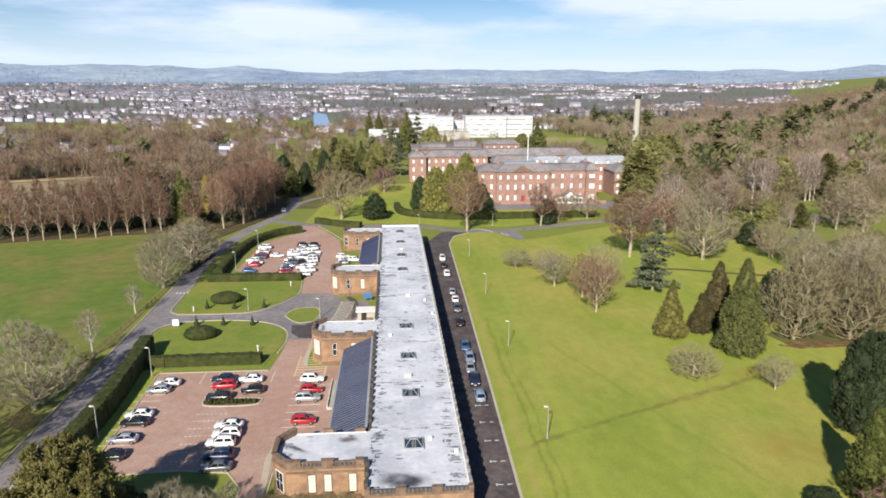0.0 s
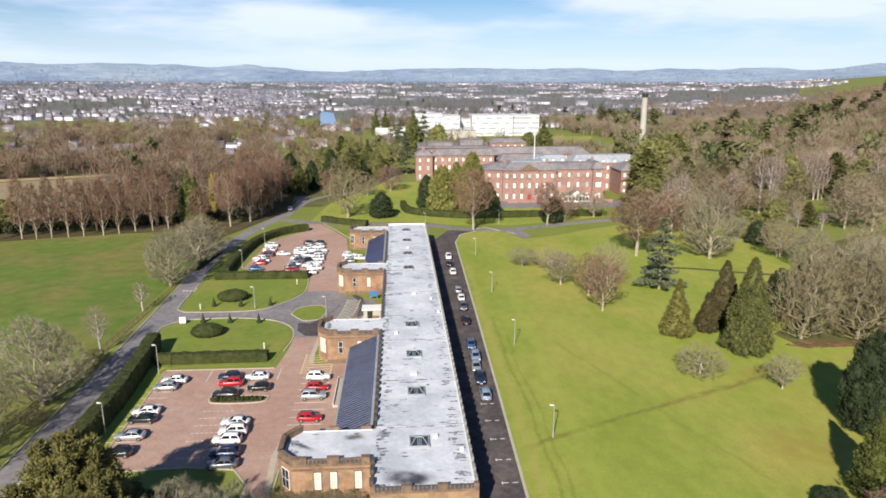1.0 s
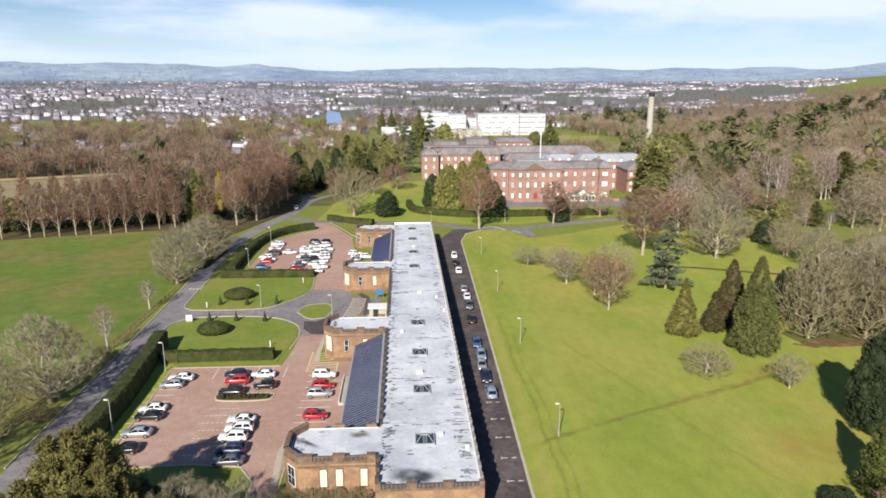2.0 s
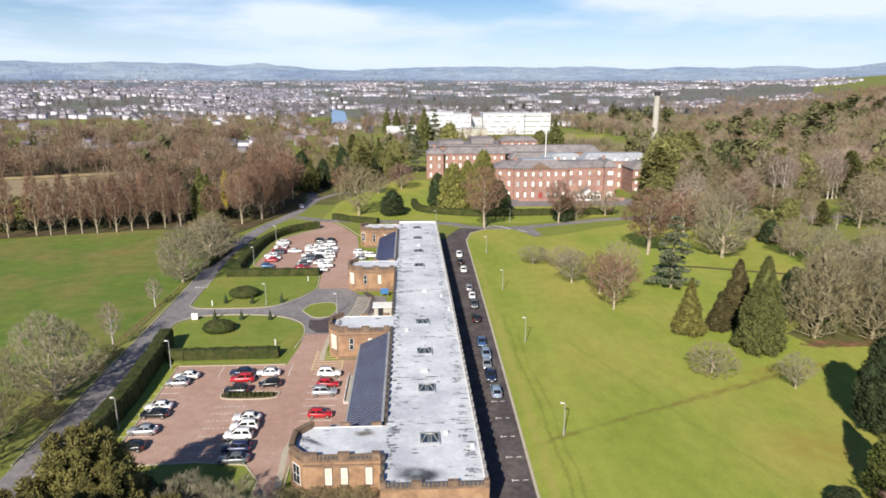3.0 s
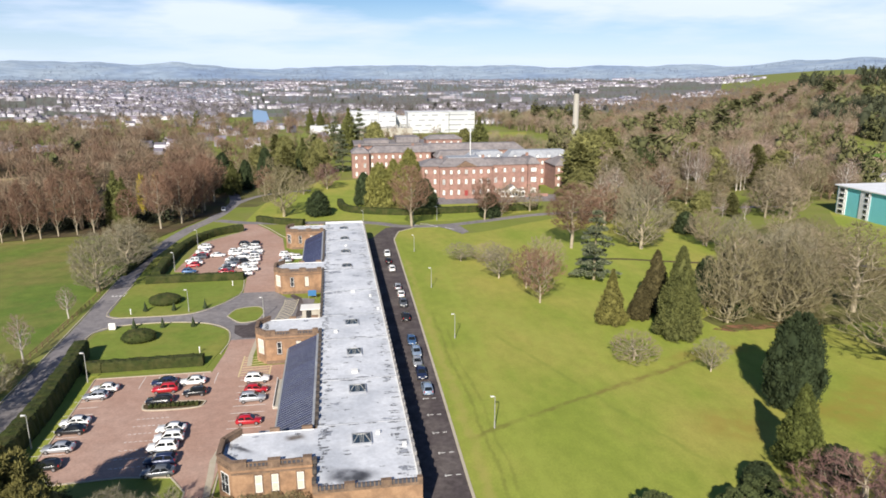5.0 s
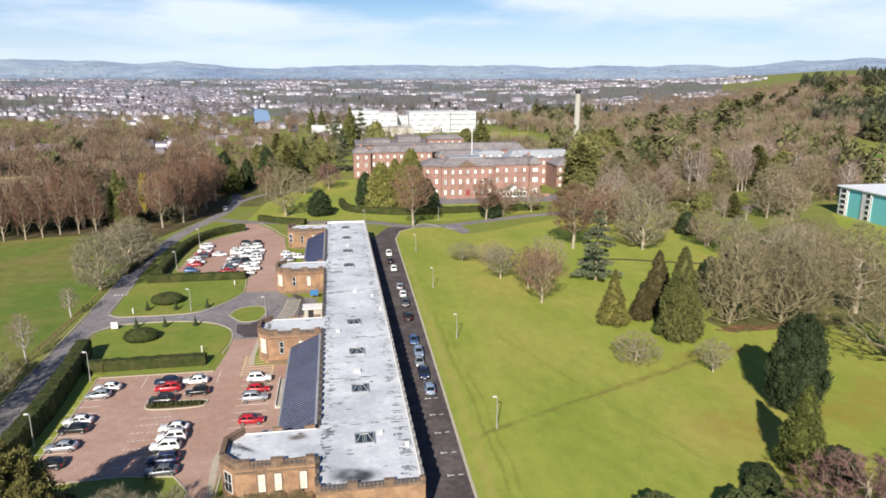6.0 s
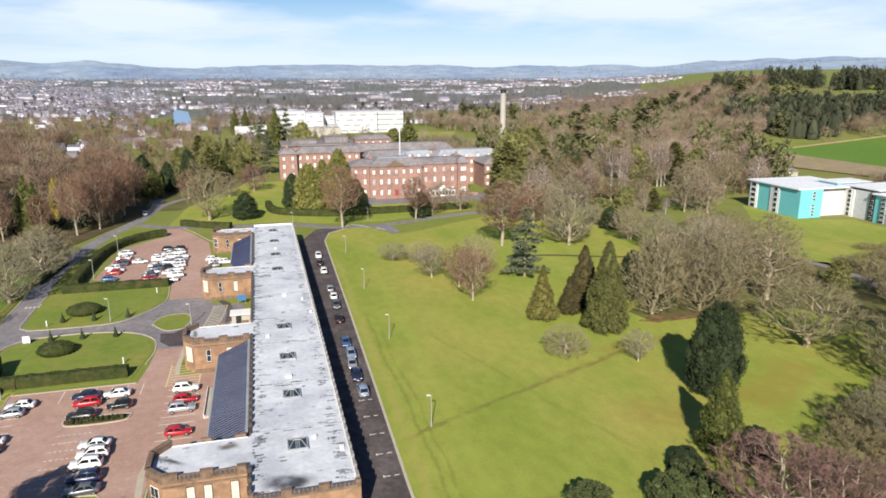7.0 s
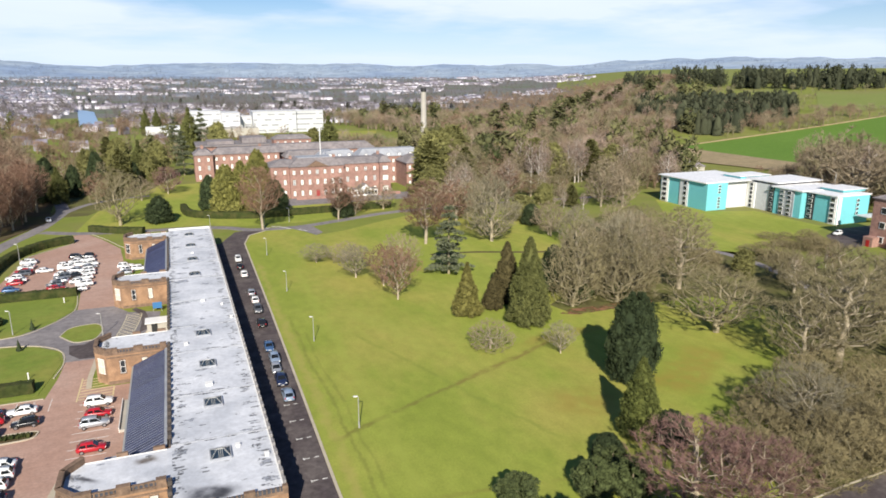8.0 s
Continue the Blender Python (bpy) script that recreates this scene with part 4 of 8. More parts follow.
wings = [wing(y, "sandstone bay-ended wing with a flat grey roof") for y in WINGS]
for y, w in zip(WINGS, wings):
    for x, blind in ((-10.95, True), (-8.9 if y < 100 else -8.2, True), (-5.7, True)) if y < 100 else ((-11.7, False), (-8.0, True)):
        tall_window(w, x, y, 2.3 if y < 100 else 2.0, 0.85, 2.45, blind)
    # one window in the canted face
    A, B = Vector((-14.2, y, 0)), Vector((-16.3, y + 2.4, 0))
    d = (B - A).normalized()
    nrm = Vector((d.y, -d.x, 0))
    if nrm.y > 0:
        nrm = -nrm
    c = (A + B) / 2
    def slab(name, a0, a1, z0, z1, out_by, material, owner, label=""):
        q = [c + d * a0 + nrm * out_by, c + d * a1 + nrm * out_by, c + d * a1 - nrm * 0.1, c + d * a0 - nrm * 0.1]
        return part(name, prism(bmesh.new(), [(v.x, v.y) for v in q], z0, z1), material, owner, label)
    win = slab("canted_window", -0.85, 0.85, 1.9, 4.8, 0.03, WHITE, w, "white-framed window in the canted wall")
    for a0, a1 in ((-0.72, -0.06), (0.06, 0.72)):
        for z0, z1 in ((2.03, 3.28), (3.4, 4.66)):
            slab("pane", a0, a1, z0, z1, 0.06, GLASS if y < 100 or y > 215 else CREAM, win)

# lean-to day rooms with slated roofs, each between two wings
def day_room(y0, y1):
    t = thing("day_room", "low day room with a blue-grey slate lean-to roof", "hospital building", group="day rooms")
    xe, xr, ze, zr = -9.9, -4.35, 3.3, 5.7
    bm = bmesh.new()
    box(bm, xe + 0.5, xr, y0, y1, -0.1, ze - 0.15)
    part("wall", bm, SANDSTONE, t)
    bm = bmesh.new()
    loft(bm, [[(xe, y, ze - 0.22), (xe, y, ze), (xr, y, zr), (xr, y, zr - 0.22)] for y in (y0 + 0.05, y1 - 0.05)])
    part("roof_bed", bm, LEAD, t)
    n = int((y1 - y0) / 0.78)
    L = math.hypot(xr - xe, zr - ze)
    step = (y1 - y0 - 0.1) / n
    me = None
    for i in range(n):
        y = y0 + 0.05 + (i + 0.5) * step
        if me is None:
            bm = bmesh.new()
            h = step / 2 - 0.115
            loft(bm, [[(-L / 2, -h, 0.0), (-L / 2, -h + 0.06, 0.06), (-L / 2, h - 0.06, 0.06), (-L / 2, h, 0.0)], [(L / 2, -h, 0.0), (L / 2, -h + 0.06, 0.06), (L / 2, h - 0.06, 0.06), (L / 2, h, 0.0)]])
            me = mesh_of(bm, "slate_course", SLATE)
        ob = part("slate_course", me, None, t)
        ob.matrix_basis = pose((xe + xr) / 2, y, (ze + zr) / 2 + 0.005, 0, -math.degrees(math.atan2(zr - ze, xr - xe)), 0)
    bm = bmesh.new()
    box(bm, xe - 0.32, xe + 0.05, y0, y1, ze - 0.42, ze - 0.24)
    part("gutter", bm, STEEL, t)
    bm = bmesh.new()
    box(bm, xr - 0.12, xr + 0.25, y0, y1, zr - 0.1, zr + 0.14)
    part("ridge_flashing", bm, LEAD, t)
    nw = int((y1 - y0) / 3.2)
    for i in range(nw):
        y = y0 + (i + 0.5) * (y1 - y0) / nw
        bm = bmesh.new()
        box(bm, xe + 0.42, xe + 0.52, y - 1.0, y + 1.0, 0.6, 2.5)
        wdw = part("window", bm, WHITE, t)
        part("pane", box(bmesh.new(), xe + 0.38, xe + 0.425, y - 0.9, y + 0.9, 0.7, 2.4), GLASS, wdw)


day_room(89.0, 126.0)
day_room(180.4, 219.0)


def skylight(y, w, l, flat=False):
    s = thing("skylight", "glazed rooflight with a dark kerb on the flat roof" , "skylight", (2.4, y, ROOF_Z + 0.1), 0, "rooflights")
    bm = bmesh.new()
    for x0, x1, y0, y1 in ((-w / 2 - 0.15, w / 2 + 0.15, -l / 2 - 0.15, -l / 2), (-w / 2 - 0.15, w / 2 + 0.15, l / 2, l / 2 + 0.15), (-w / 2 - 0.15, -w / 2, -l / 2, l / 2), (w / 2, w / 2 + 0.15, -l / 2, l / 2)):
        box(bm, x0, x1, y0, y1, -0.1, 0.35)
    part("kerb", bm, LEAD, s)
    h = 0.75
    ridge = [(-w / 2 + h, 0, 0.35 + h * 0.7), (w / 2 - h, 0, 0.35 + h * 0.7)]
    c = [(-w / 2, -l / 2, 0.3), (w / 2, -l / 2, 0.3), (w / 2, l / 2, 0.3), (-w / 2, l / 2, 0.3)]
    for f in ((c[0], c[1], ridge[1], ridge[0]), (c[2], c[3], ridge[0], ridge[1]), (c[1], c[2], ridge[1]), (c[3], c[0], ridge[0])):
        bm = bmesh.new()
        top = [bm.verts.new(v) for v in f]
        bm.faces.new(top)
        bmesh.ops.solidify(bm, geom=bm.faces[:], thickness=0.04)
        part("pane", bm, SKYGLASS, s)
    bars = [(ridge[0], ridge[1], 0.06)] + [(p, q, 0.06) for p, q in ((c[0], ridge[0]), (c[3], ridge[0]), (c[1], ridge[1]), (c[2], ridge[1]))]
    for i in range(1, 4):
        x = ridge[0][0] + (ridge[1][0] - ridge[0][0]) * i / 4
        bars += [((x, -l / 2, 0.32), (x, 0, 0.36 + h * 0.7), 0.04), ((x, l / 2, 0.32), (x, 0, 0.36 + h * 0.7), 0.04)]
    for p, q, r in bars:
        part("glazing_bar", rod(bmesh.new(), p, q, r, None, 5), STEEL, s)


for y in (83.8, 99.4, 114.6, 130, 173.3, 188.6, 205.1, 220):
    skylight(y, 2.4, 2.6)


def roof_vent(x, y, s=0.5):
    v = thing("roof_vent", "white box vent on the felt roof", "roof vent", (x, y, ROOF_Z), 0, "roof vents")
    part("body", box(bmesh.new(), -s, s, -s, s, -0.05, 0.42, 0.05), WHITE, v)
    part("cap", box(bmesh.new(), -s - 0.08, s + 0.08, -s - 0.08, s + 0.08, 0.42, 0.5), WHITE, v)


for x, y, s in ((2.2, 106.2, 0.5), (4.7, 85.2, 0.24), (-0.8, 125.6, 0.3), (3.3, 150.8, 0.4), (8.0, 81.6, 0.24), (7.0, 147, 0.22), (8.2, 138, 0.22), (2.6, 196, 0.3)):
    roof_vent(x, y, s)


def wing_stains():
    rng = random.Random(31)
    for y, w in zip(WINGS, wings):
        for step in range(13):
            u = rng.choice((0, 1, 2))
            x, v, rx, ry = ((rng.uniform(-14, -5), y + rng.uniform(0.9, 1.6), rng.uniform(0.4, 1.2), 0.3), (rng.uniform(-15, -14), y + rng.uniform(2.5, 6.5), 0.5, rng.uniform(0.3, 1.0)), (rng.uniform(-13, -6), y + rng.uniform(7, 8.2), rng.uniform(0.3, 1.0), 0.35))[u]
            bm = bmesh.new()
            q = [bm.verts.new((min(-4.6, max(-15.2, x + math.cos(k * 0.698) * rx * rng.uniform(0.5, 1.15))), min(y + 8.6, max(y + 0.6, v + math.sin(k * 0.698) * ry * rng.uniform(0.5, 1.15))), ROOF_Z - 0.146 + 0.002 * step)) for k in range(9)]
            bm.faces.new(q)
            part("stain", bm, SMUDGE if rng.random() < 0.6 else STAIN, w, "dark damp patch on the felt")


wing_stains()


def roof_stains():
    """Ragged damp patches and lifted felt along the edges and joints of the flat roof, each a thin uneven blot."""
    rng = random.Random(14)
    spots = []
    for y in np.arange(74, 229, 1.0):
        for x, n in ((X0 + 0.9, 2), (X1 - 1.3, 2)):
            for _ in range(n):
                if rng.random() < 0.55:
                    spots.append((x + rng.uniform(-0.4, 1.0) * (1 if x < 0 else -1), y + rng.uniform(-0.5, 0.5), rng.uniform(0.3, 0.95), rng.uniform(0.12, 0.34)))
    for _ in range(90):
        spots.append((rng.uniform(X0 + 1.2, X1 - 1.2), rng.uniform(74, 229), rng.uniform(0.15, 0.7), rng.uniform(0.1, 0.3)))
    for y in cuts[1:-1]:
        for _ in range(7):
            spots.append((rng.uniform(X0 + 0.8, X1 - 0.8), y + rng.choice((-1, 1)) * rng.uniform(0.15, 0.5), rng.uniform(0.4, 1.5), rng.uniform(0.1, 0.28)))
    for y in WINGS:  # the lapped joint at each wing
        spots += [(X0 + 0.9 + 0.5 * math.sin(k), y + 0.8 + k * 0.8, 0.5, 0.35) for k in range(10)]
    big = [(-2.8, 86.6, 1.6, 1.2), (-1.2, 168.5, 2.4, 1.6), (-2.4, 171.5, 2.0, 1.0), (-1.6, 151, 2.0, 1.2), (-2.2, 160, 1.6, 1.0), (-1.5, 205, 1.8, 1.2), (-1.7, 222, 1.6, 1.4), (7.6, 80, 1.2, 0.9), (7.8, 76, 1.1, 0.9)]
    for name, some, material, k in (("stain", spots, STAIN, 9), ("smudge", big + [(rng.uniform(-2.5, 8), rng.uniform(80, 225), rng.uniform(0.5, 1.6), rng.uniform(0.3, 1.0)) for _ in range(16)], SMUDGE, 15)):
        blots(name, some, material, k, rng)


def blots(name, spots, material, k, rng):
    bm = bmesh.new()
    for x, y, rx, ry in spots:
        z = ROOF_Z + 0.13 * (1 - abs(x - 2.7) / 6.6) + 0.006
        q = []
        for i in range(k):
            a = 2 * math.pi * i / k
            r = rng.uniform(0.45, 1.15)
            q.append((min(X1 - 0.4, max(X0 + 0.4, x + math.cos(a) * rx * r)), y + math.sin(a) * ry * r))
        lo = [bm.verts.new((p[0], p[1], ROOF_Z + 0.13 * (1 - abs(p[0] - 2.7) / 6.35) + (0.004 if k > 9 else 0.009))) for p in q]
        mid_ = bm.verts.new((x, y, z + (0.004 if k > 9 else 0.009)))
        for i in range(k):
            bm.faces.new((lo[i], lo[(i + 1) % k], mid_))
    part(name, bm, material, ward, "dark damp blots on the felt", "stuff")


roof_stains()


# ---- the hall, the infirmary, the teal block, the chimney ----
def hip_roof(bm, x0, x1, y0, y1, z, h, over=0.5, flat=0.0):
    """A hipped roof; flat leaves a level top."""
    x0, x1, y0, y1 = x0 - over, x1 + over, y0 - over, y1 + over
    r = min(x1 - x0, y1 - y0) / 2 * (1 - flat)
    loft(bm, [[(x0, y0, z), (x1, y0, z), (x1, y1, z), (x0, y1, z)], [(x0, y0, z + 0.25), (x1, y0, z + 0.25), (x1, y1, z + 0.25), (x0, y1, z + 0.25)],
              [(x0 + r * 0.98, y0 + r * 0.98, z + h), (x1 - r * 0.98, y0 + r * 0.98, z + h), (x1 - r * 0.98, y1 - r * 0.98, z + h), (x0 + r * 0.98, y1 - r * 0.98, z + h)]])
    return bm


def sash(parent, x, y, z0, w, h):
    """A white sash window on a wall that faces -y."""
    win = part("window", box(bmesh.new(), x - w / 2 - 0.2, x + w / 2 + 0.2, y - 0.12, y + 0.02, z0 - 0.2, z0 + h + 0.25), COPING, parent)
    part("frame", box(bmesh.new(), x - w / 2, x + w / 2, y - 0.18, y - 0.11, z0, z0 + h), WHITE, win)
    bm = bmesh.new()
    for c in (z0 + 0.12, z0 + h / 2 + 0.06):
        box(bm, x - w / 2 + 0.14, x + w / 2 - 0.14, y - 0.2, y - 0.17, c, c + h / 2 - 0.2)
    part("pane", bm, LINEN if (int(x * 7) + int(z0 * 3)) % 4 else DIMGLASS, win)


def chimney_stack(parent, x, y, z, w=1.6, d=0.9, h=2.4):
    bm = bmesh.new()
    box(bm, x - w / 2, x + w / 2, y - d / 2, y + d / 2, z, z + h)
    box(bm, x - w / 2 - 0.12, x + w / 2 + 0.12, y - d / 2 - 0.12, y + d / 2 + 0.12, z + h, z + h + 0.2)
    ch = part("chimney", bm, REDSTONE, parent)
    for k in (-0.45, 0, 0.45):
        part("pot", rod(bmesh.new(), (x + k, y, z + h + 0.2), (x + k, y, z + h + 0.75), 0.14), SANDSTONE, ch)


def hall_block(parent, x0, x1, y0, y1, eave, ridge, bays, floors=3, flat=0.35, roof=None, wh=2.3, ww=1.15, left=0.0, right=0.0):
    bm = bmesh.new()
    box(bm, x0, x1, y0, y1, -0.2, eave)
    box(bm, x0 - 0.18, x1 + 0.18, y0 - 0.18, y1 + 0.18, eave - 0.7, eave - 0.3)
    box(bm, x0 - 0.12, x1 + 0.12, y0 - 0.12, y1 + 0.12, eave * 0.34, eave * 0.34 + 0.25)
    part("wall", bm, REDSTONE, parent)
    part("roof", hip_roof(bmesh.new(), x0 - left, x1 + right, y0, y1, eave, ridge - eave, 0.5, flat), roof or SLATE_FAR, parent)
    for i in range(bays):
        x = x0 + (i + 0.5) * (x1 - x0) / bays
        for k in range(floors):
            sash(parent, x, y0, eave * (k + 0.28) / floors - (0.2 if k == 0 else 0), ww, wh if k < floors - 1 else wh * 0.8)


hall = thing("hall", "three-storey red sandstone hall with grey hipped roofs and white sash windows", "hall")
hall_block(hall, 40.0, 48.3, 311.5, 327, 14.4, 16.9, 2, right=7)
hall_block(hall, 48.3, 73.0, 309.6, 328, 14.3, 17.7, 7, flat=0.5)
hall_block(hall, 73.0, 90.5, 311.5, 327, 14.5, 17.0, 4, left=7, right=4)
hall_block(hall, 90.5, 95.8, 309.8, 327, 14.7, 17.6, 1, ww=2.6)
part("lead_flat", box(bmesh.new(), 52.9, 68.5, 314.6, 323.2, 17.65, 18.0), LEAD, hall, "pale lead flat on the middle roof")
# pediment over the middle
bm = bmesh.new()
loft(bm, [[(55.4, y, 14.2), (66.0, y, 14.2), (60.7, y, 16.7)] for y in (309.0, 313.5)])
part("pediment", bm, COPING, hall, "weathered brown pediment")
part("door", box(bmesh.new(), 59.9, 61.5, 309.3, 309.65, 0.0, 3.4), plain("red_hall_door", (0.30, 0.05, 0.045), 0.5), hall, "tall red door")
for x, y, z in ((50.5, 321, 16.2), (71.0, 321, 16.2), (92.5, 320, 17)):
    chimney_stack(hall, x, y, z, 1.2, 0.8, 1.5)
# porch with a white gable
bm = bmesh.new()
box(bm, 76.5, 88.0, 305.6, 311.4, 0, 2.9)
loft(bm, [[(79.2, y, 2.9), (85.2, y, 2.9), (82.2, y, 5.4)] for y in (305.0, 311.4)])
porch = part("porch", bm, WHITE, hall, "white-gabled conservatory porch")
bm = bmesh.new()
for s in (-1, 1):
    loft(bm, [[(82.2, y, 5.75), (82.2 + s * 3.6, y, 2.95), (82.2 + s * 3.6, y, 2.8), (82.2, y, 5.5)] for y in (305.6, 311.4)])
box(bm, 76.2, 88.3, 305.9, 311.4, 2.92, 3.1)
part("porch_roof", bm, SLATE_FAR, porch)
bm = bmesh.new()
for k in range(7):
    box(bm, 76.9 + 1.6 * k, 78.0 + 1.6 * k, 305.52, 305.62, 0.7, 2.4)
part("porch_panes", bm, GLASS, porch)
bm = bmesh.new()
box(bm, 50, 76, 305.0, 305.5, 0, 1.3)
box(bm, 88, 99, 305.0, 305.5, 0, 1.3)
part("terrace_wall", bm, REDSTONE, hall)

west = thing("hall_west_range", "red sandstone side range of the hall with a long grey roof", "hall")
hall_block(west, 10.0, 19.4, 381, 396, 13.7, 16.6, 2)
hall_block(west, 19.4, 54.6, 384.5, 396, 13.5, 16.8, 9, right=4)
chimney_stack(west, 14.5, 388, 16.2, 1.4, 0.9, 1.6)
chimney_stack(west, 45, 390, 16.2, 1.2, 0.9, 1.2)
rear = thing("hall_rear_range", "rear range of the hall under grey lead and slate roofs", "hall")
hall_block(rear, 71, 90, 352, 364, 13.2, 16.6, 5, 3, 0.5, LEAD)
hall_block(rear, 88, 122, 340, 352, 14.0, 17.8, 10, 3, 0.45, LEAD)
hall_block(rear, 108, 124, 322, 340, 12.0, 15.5, 5)
hall_block(rear, 57.7, 80.1, 425, 437, 17.0, 19.4, 5, 4, 0.4)
hall_block(rear, 56, 84, 372, 384, 11.6, 15.0, 8, 3, 0.5)
hall_block(rear, 50, 113, 398, 412, 12.6, 16.4, 16, 3, 0.4)
for x, y, z in ((76, 352, 13.4), (81, 352, 13.4), (86, 352, 13.4), (92, 340, 14.1), (98, 340, 14.1), (104, 340, 14.1), (110, 340, 14.1), (116, 340, 14.1)):  # dormers
    dm = part("dormer", box(bmesh.new(), x - 0.9, x + 0.9, y - 0.4, y + 3, z, z + 1.6), LEAD, rear)
    part("dormer_window", box(bmesh.new(), x - 0.65, x + 0.65, y - 0.5, y - 0.39, z + 0.3, z + 1.4), WHITE, dm)
service = thing("service_building", "low flat-roofed service building with grey roofs", "building")
part("wall", box(bmesh.new(), 14, 62, 440, 470, 0, 12.6), REDSTONE, service)
bm = bmesh.new()
box(bm, 13, 63, 439, 471, 12.6, 13.4)
box(bm, 20, 36, 446, 464, 13.4, 15.2)
box(bm, 41, 56, 448, 466, 13.4, 16.8)
part("roof", bm, SLATE_FAR, service)


def mast(x, y, h, label, z=0.0):
    t = thing("mast", label, "mast", (x, y, z))
    part("pole", rod(bmesh.new(), (0, 0, 0), (0, 0, h), 0.3, 0.2, 8), WHITE, t)
    bm = bmesh.new()
    rod(bm, (0, 0, h - 0.1), (1.6, 0, h + 0.1), 0.1)
    box(bm, 1.2, 2.4, -0.25, 0.25, h, h + 0.25)
    part("arm", bm, STEEL, t)


mast(67.2, 333, 30.0, "tall pale mast behind the hall roof")


def infirmary():
    t = thing("infirmary", "large white modern hospital with rows of ribbon windows", "hospital building")
    for x0, x1, y0, y1, h, n, dark in ((16, 46, 704, 730, 21.5, 4, 0.55), (46, 63, 694, 730, 20.0, 4, 0.3), (63, 76, 716, 735, 15.5, 3, 0.5), (76, 118, 700, 728, 20.5, 4, 0.4), (118, 146, 704, 724, 20.5, 4, 0.75)):
        z0 = 0.0
        part("block", box(bmesh.new(), x0, x1, y0, y1, z0, h), WHITEWALL, t)
        part("roof", box(bmesh.new(), x0 - 0.5, x1 + 0.5, y0 - 0.5, y1 + 0.5, h, h + 0.7), WHITEWALL, t)
        for k in range(n):
            z = h * (k + 0.38) / n
            m = max(2, int((x1 - x0) / 3.4))
            for i in range(m):
                if (i * 7 + k * 3 + int(x0)) % 10 < dark * 12:
                    a = x0 + 0.6 + (x1 - x0 - 1.2) * i / m
                    part("window", box(bmesh.new(), a, a + (x1 - x0 - 1.2) / m * 0.96, y0 - 0.15, y0 + 0.1, z, z + h / n * 0.27), DIMGLASS, t)
    bm = bmesh.new()
    box(bm, -22, 8, 690, 712, 0, 9)
    part("annexe", bm, WHITEWALL, t)
    bm = bmesh.new()
    box(bm, 22, 76, 660, 684, 0, 8)
    part("low_block", bm, CONCRETE, t)
    bm = bmesh.new()
    for i in range(6):
        box(bm, 58 + 3 * i, 59.2 + 3 * i, 664, 668, 8, 10 + (i % 3))
    part("plant", bm, STEEL, t)


infirmary()
stack = thing("chimney_tower", "tall tapering concrete boiler chimney with a black rim", "chimney", (178.4, 491, 0))
part("shaft", rod(bmesh.new(), (0, 0, 0), (0, 0, 44), 2.5, 1.9, 20), CONCRETE, stack)
part("rim", rod(bmesh.new(), (0, 0, 43.2), (0, 0, 46), 2.2, 2.2, 20), TRIM, stack, "black metal rim")


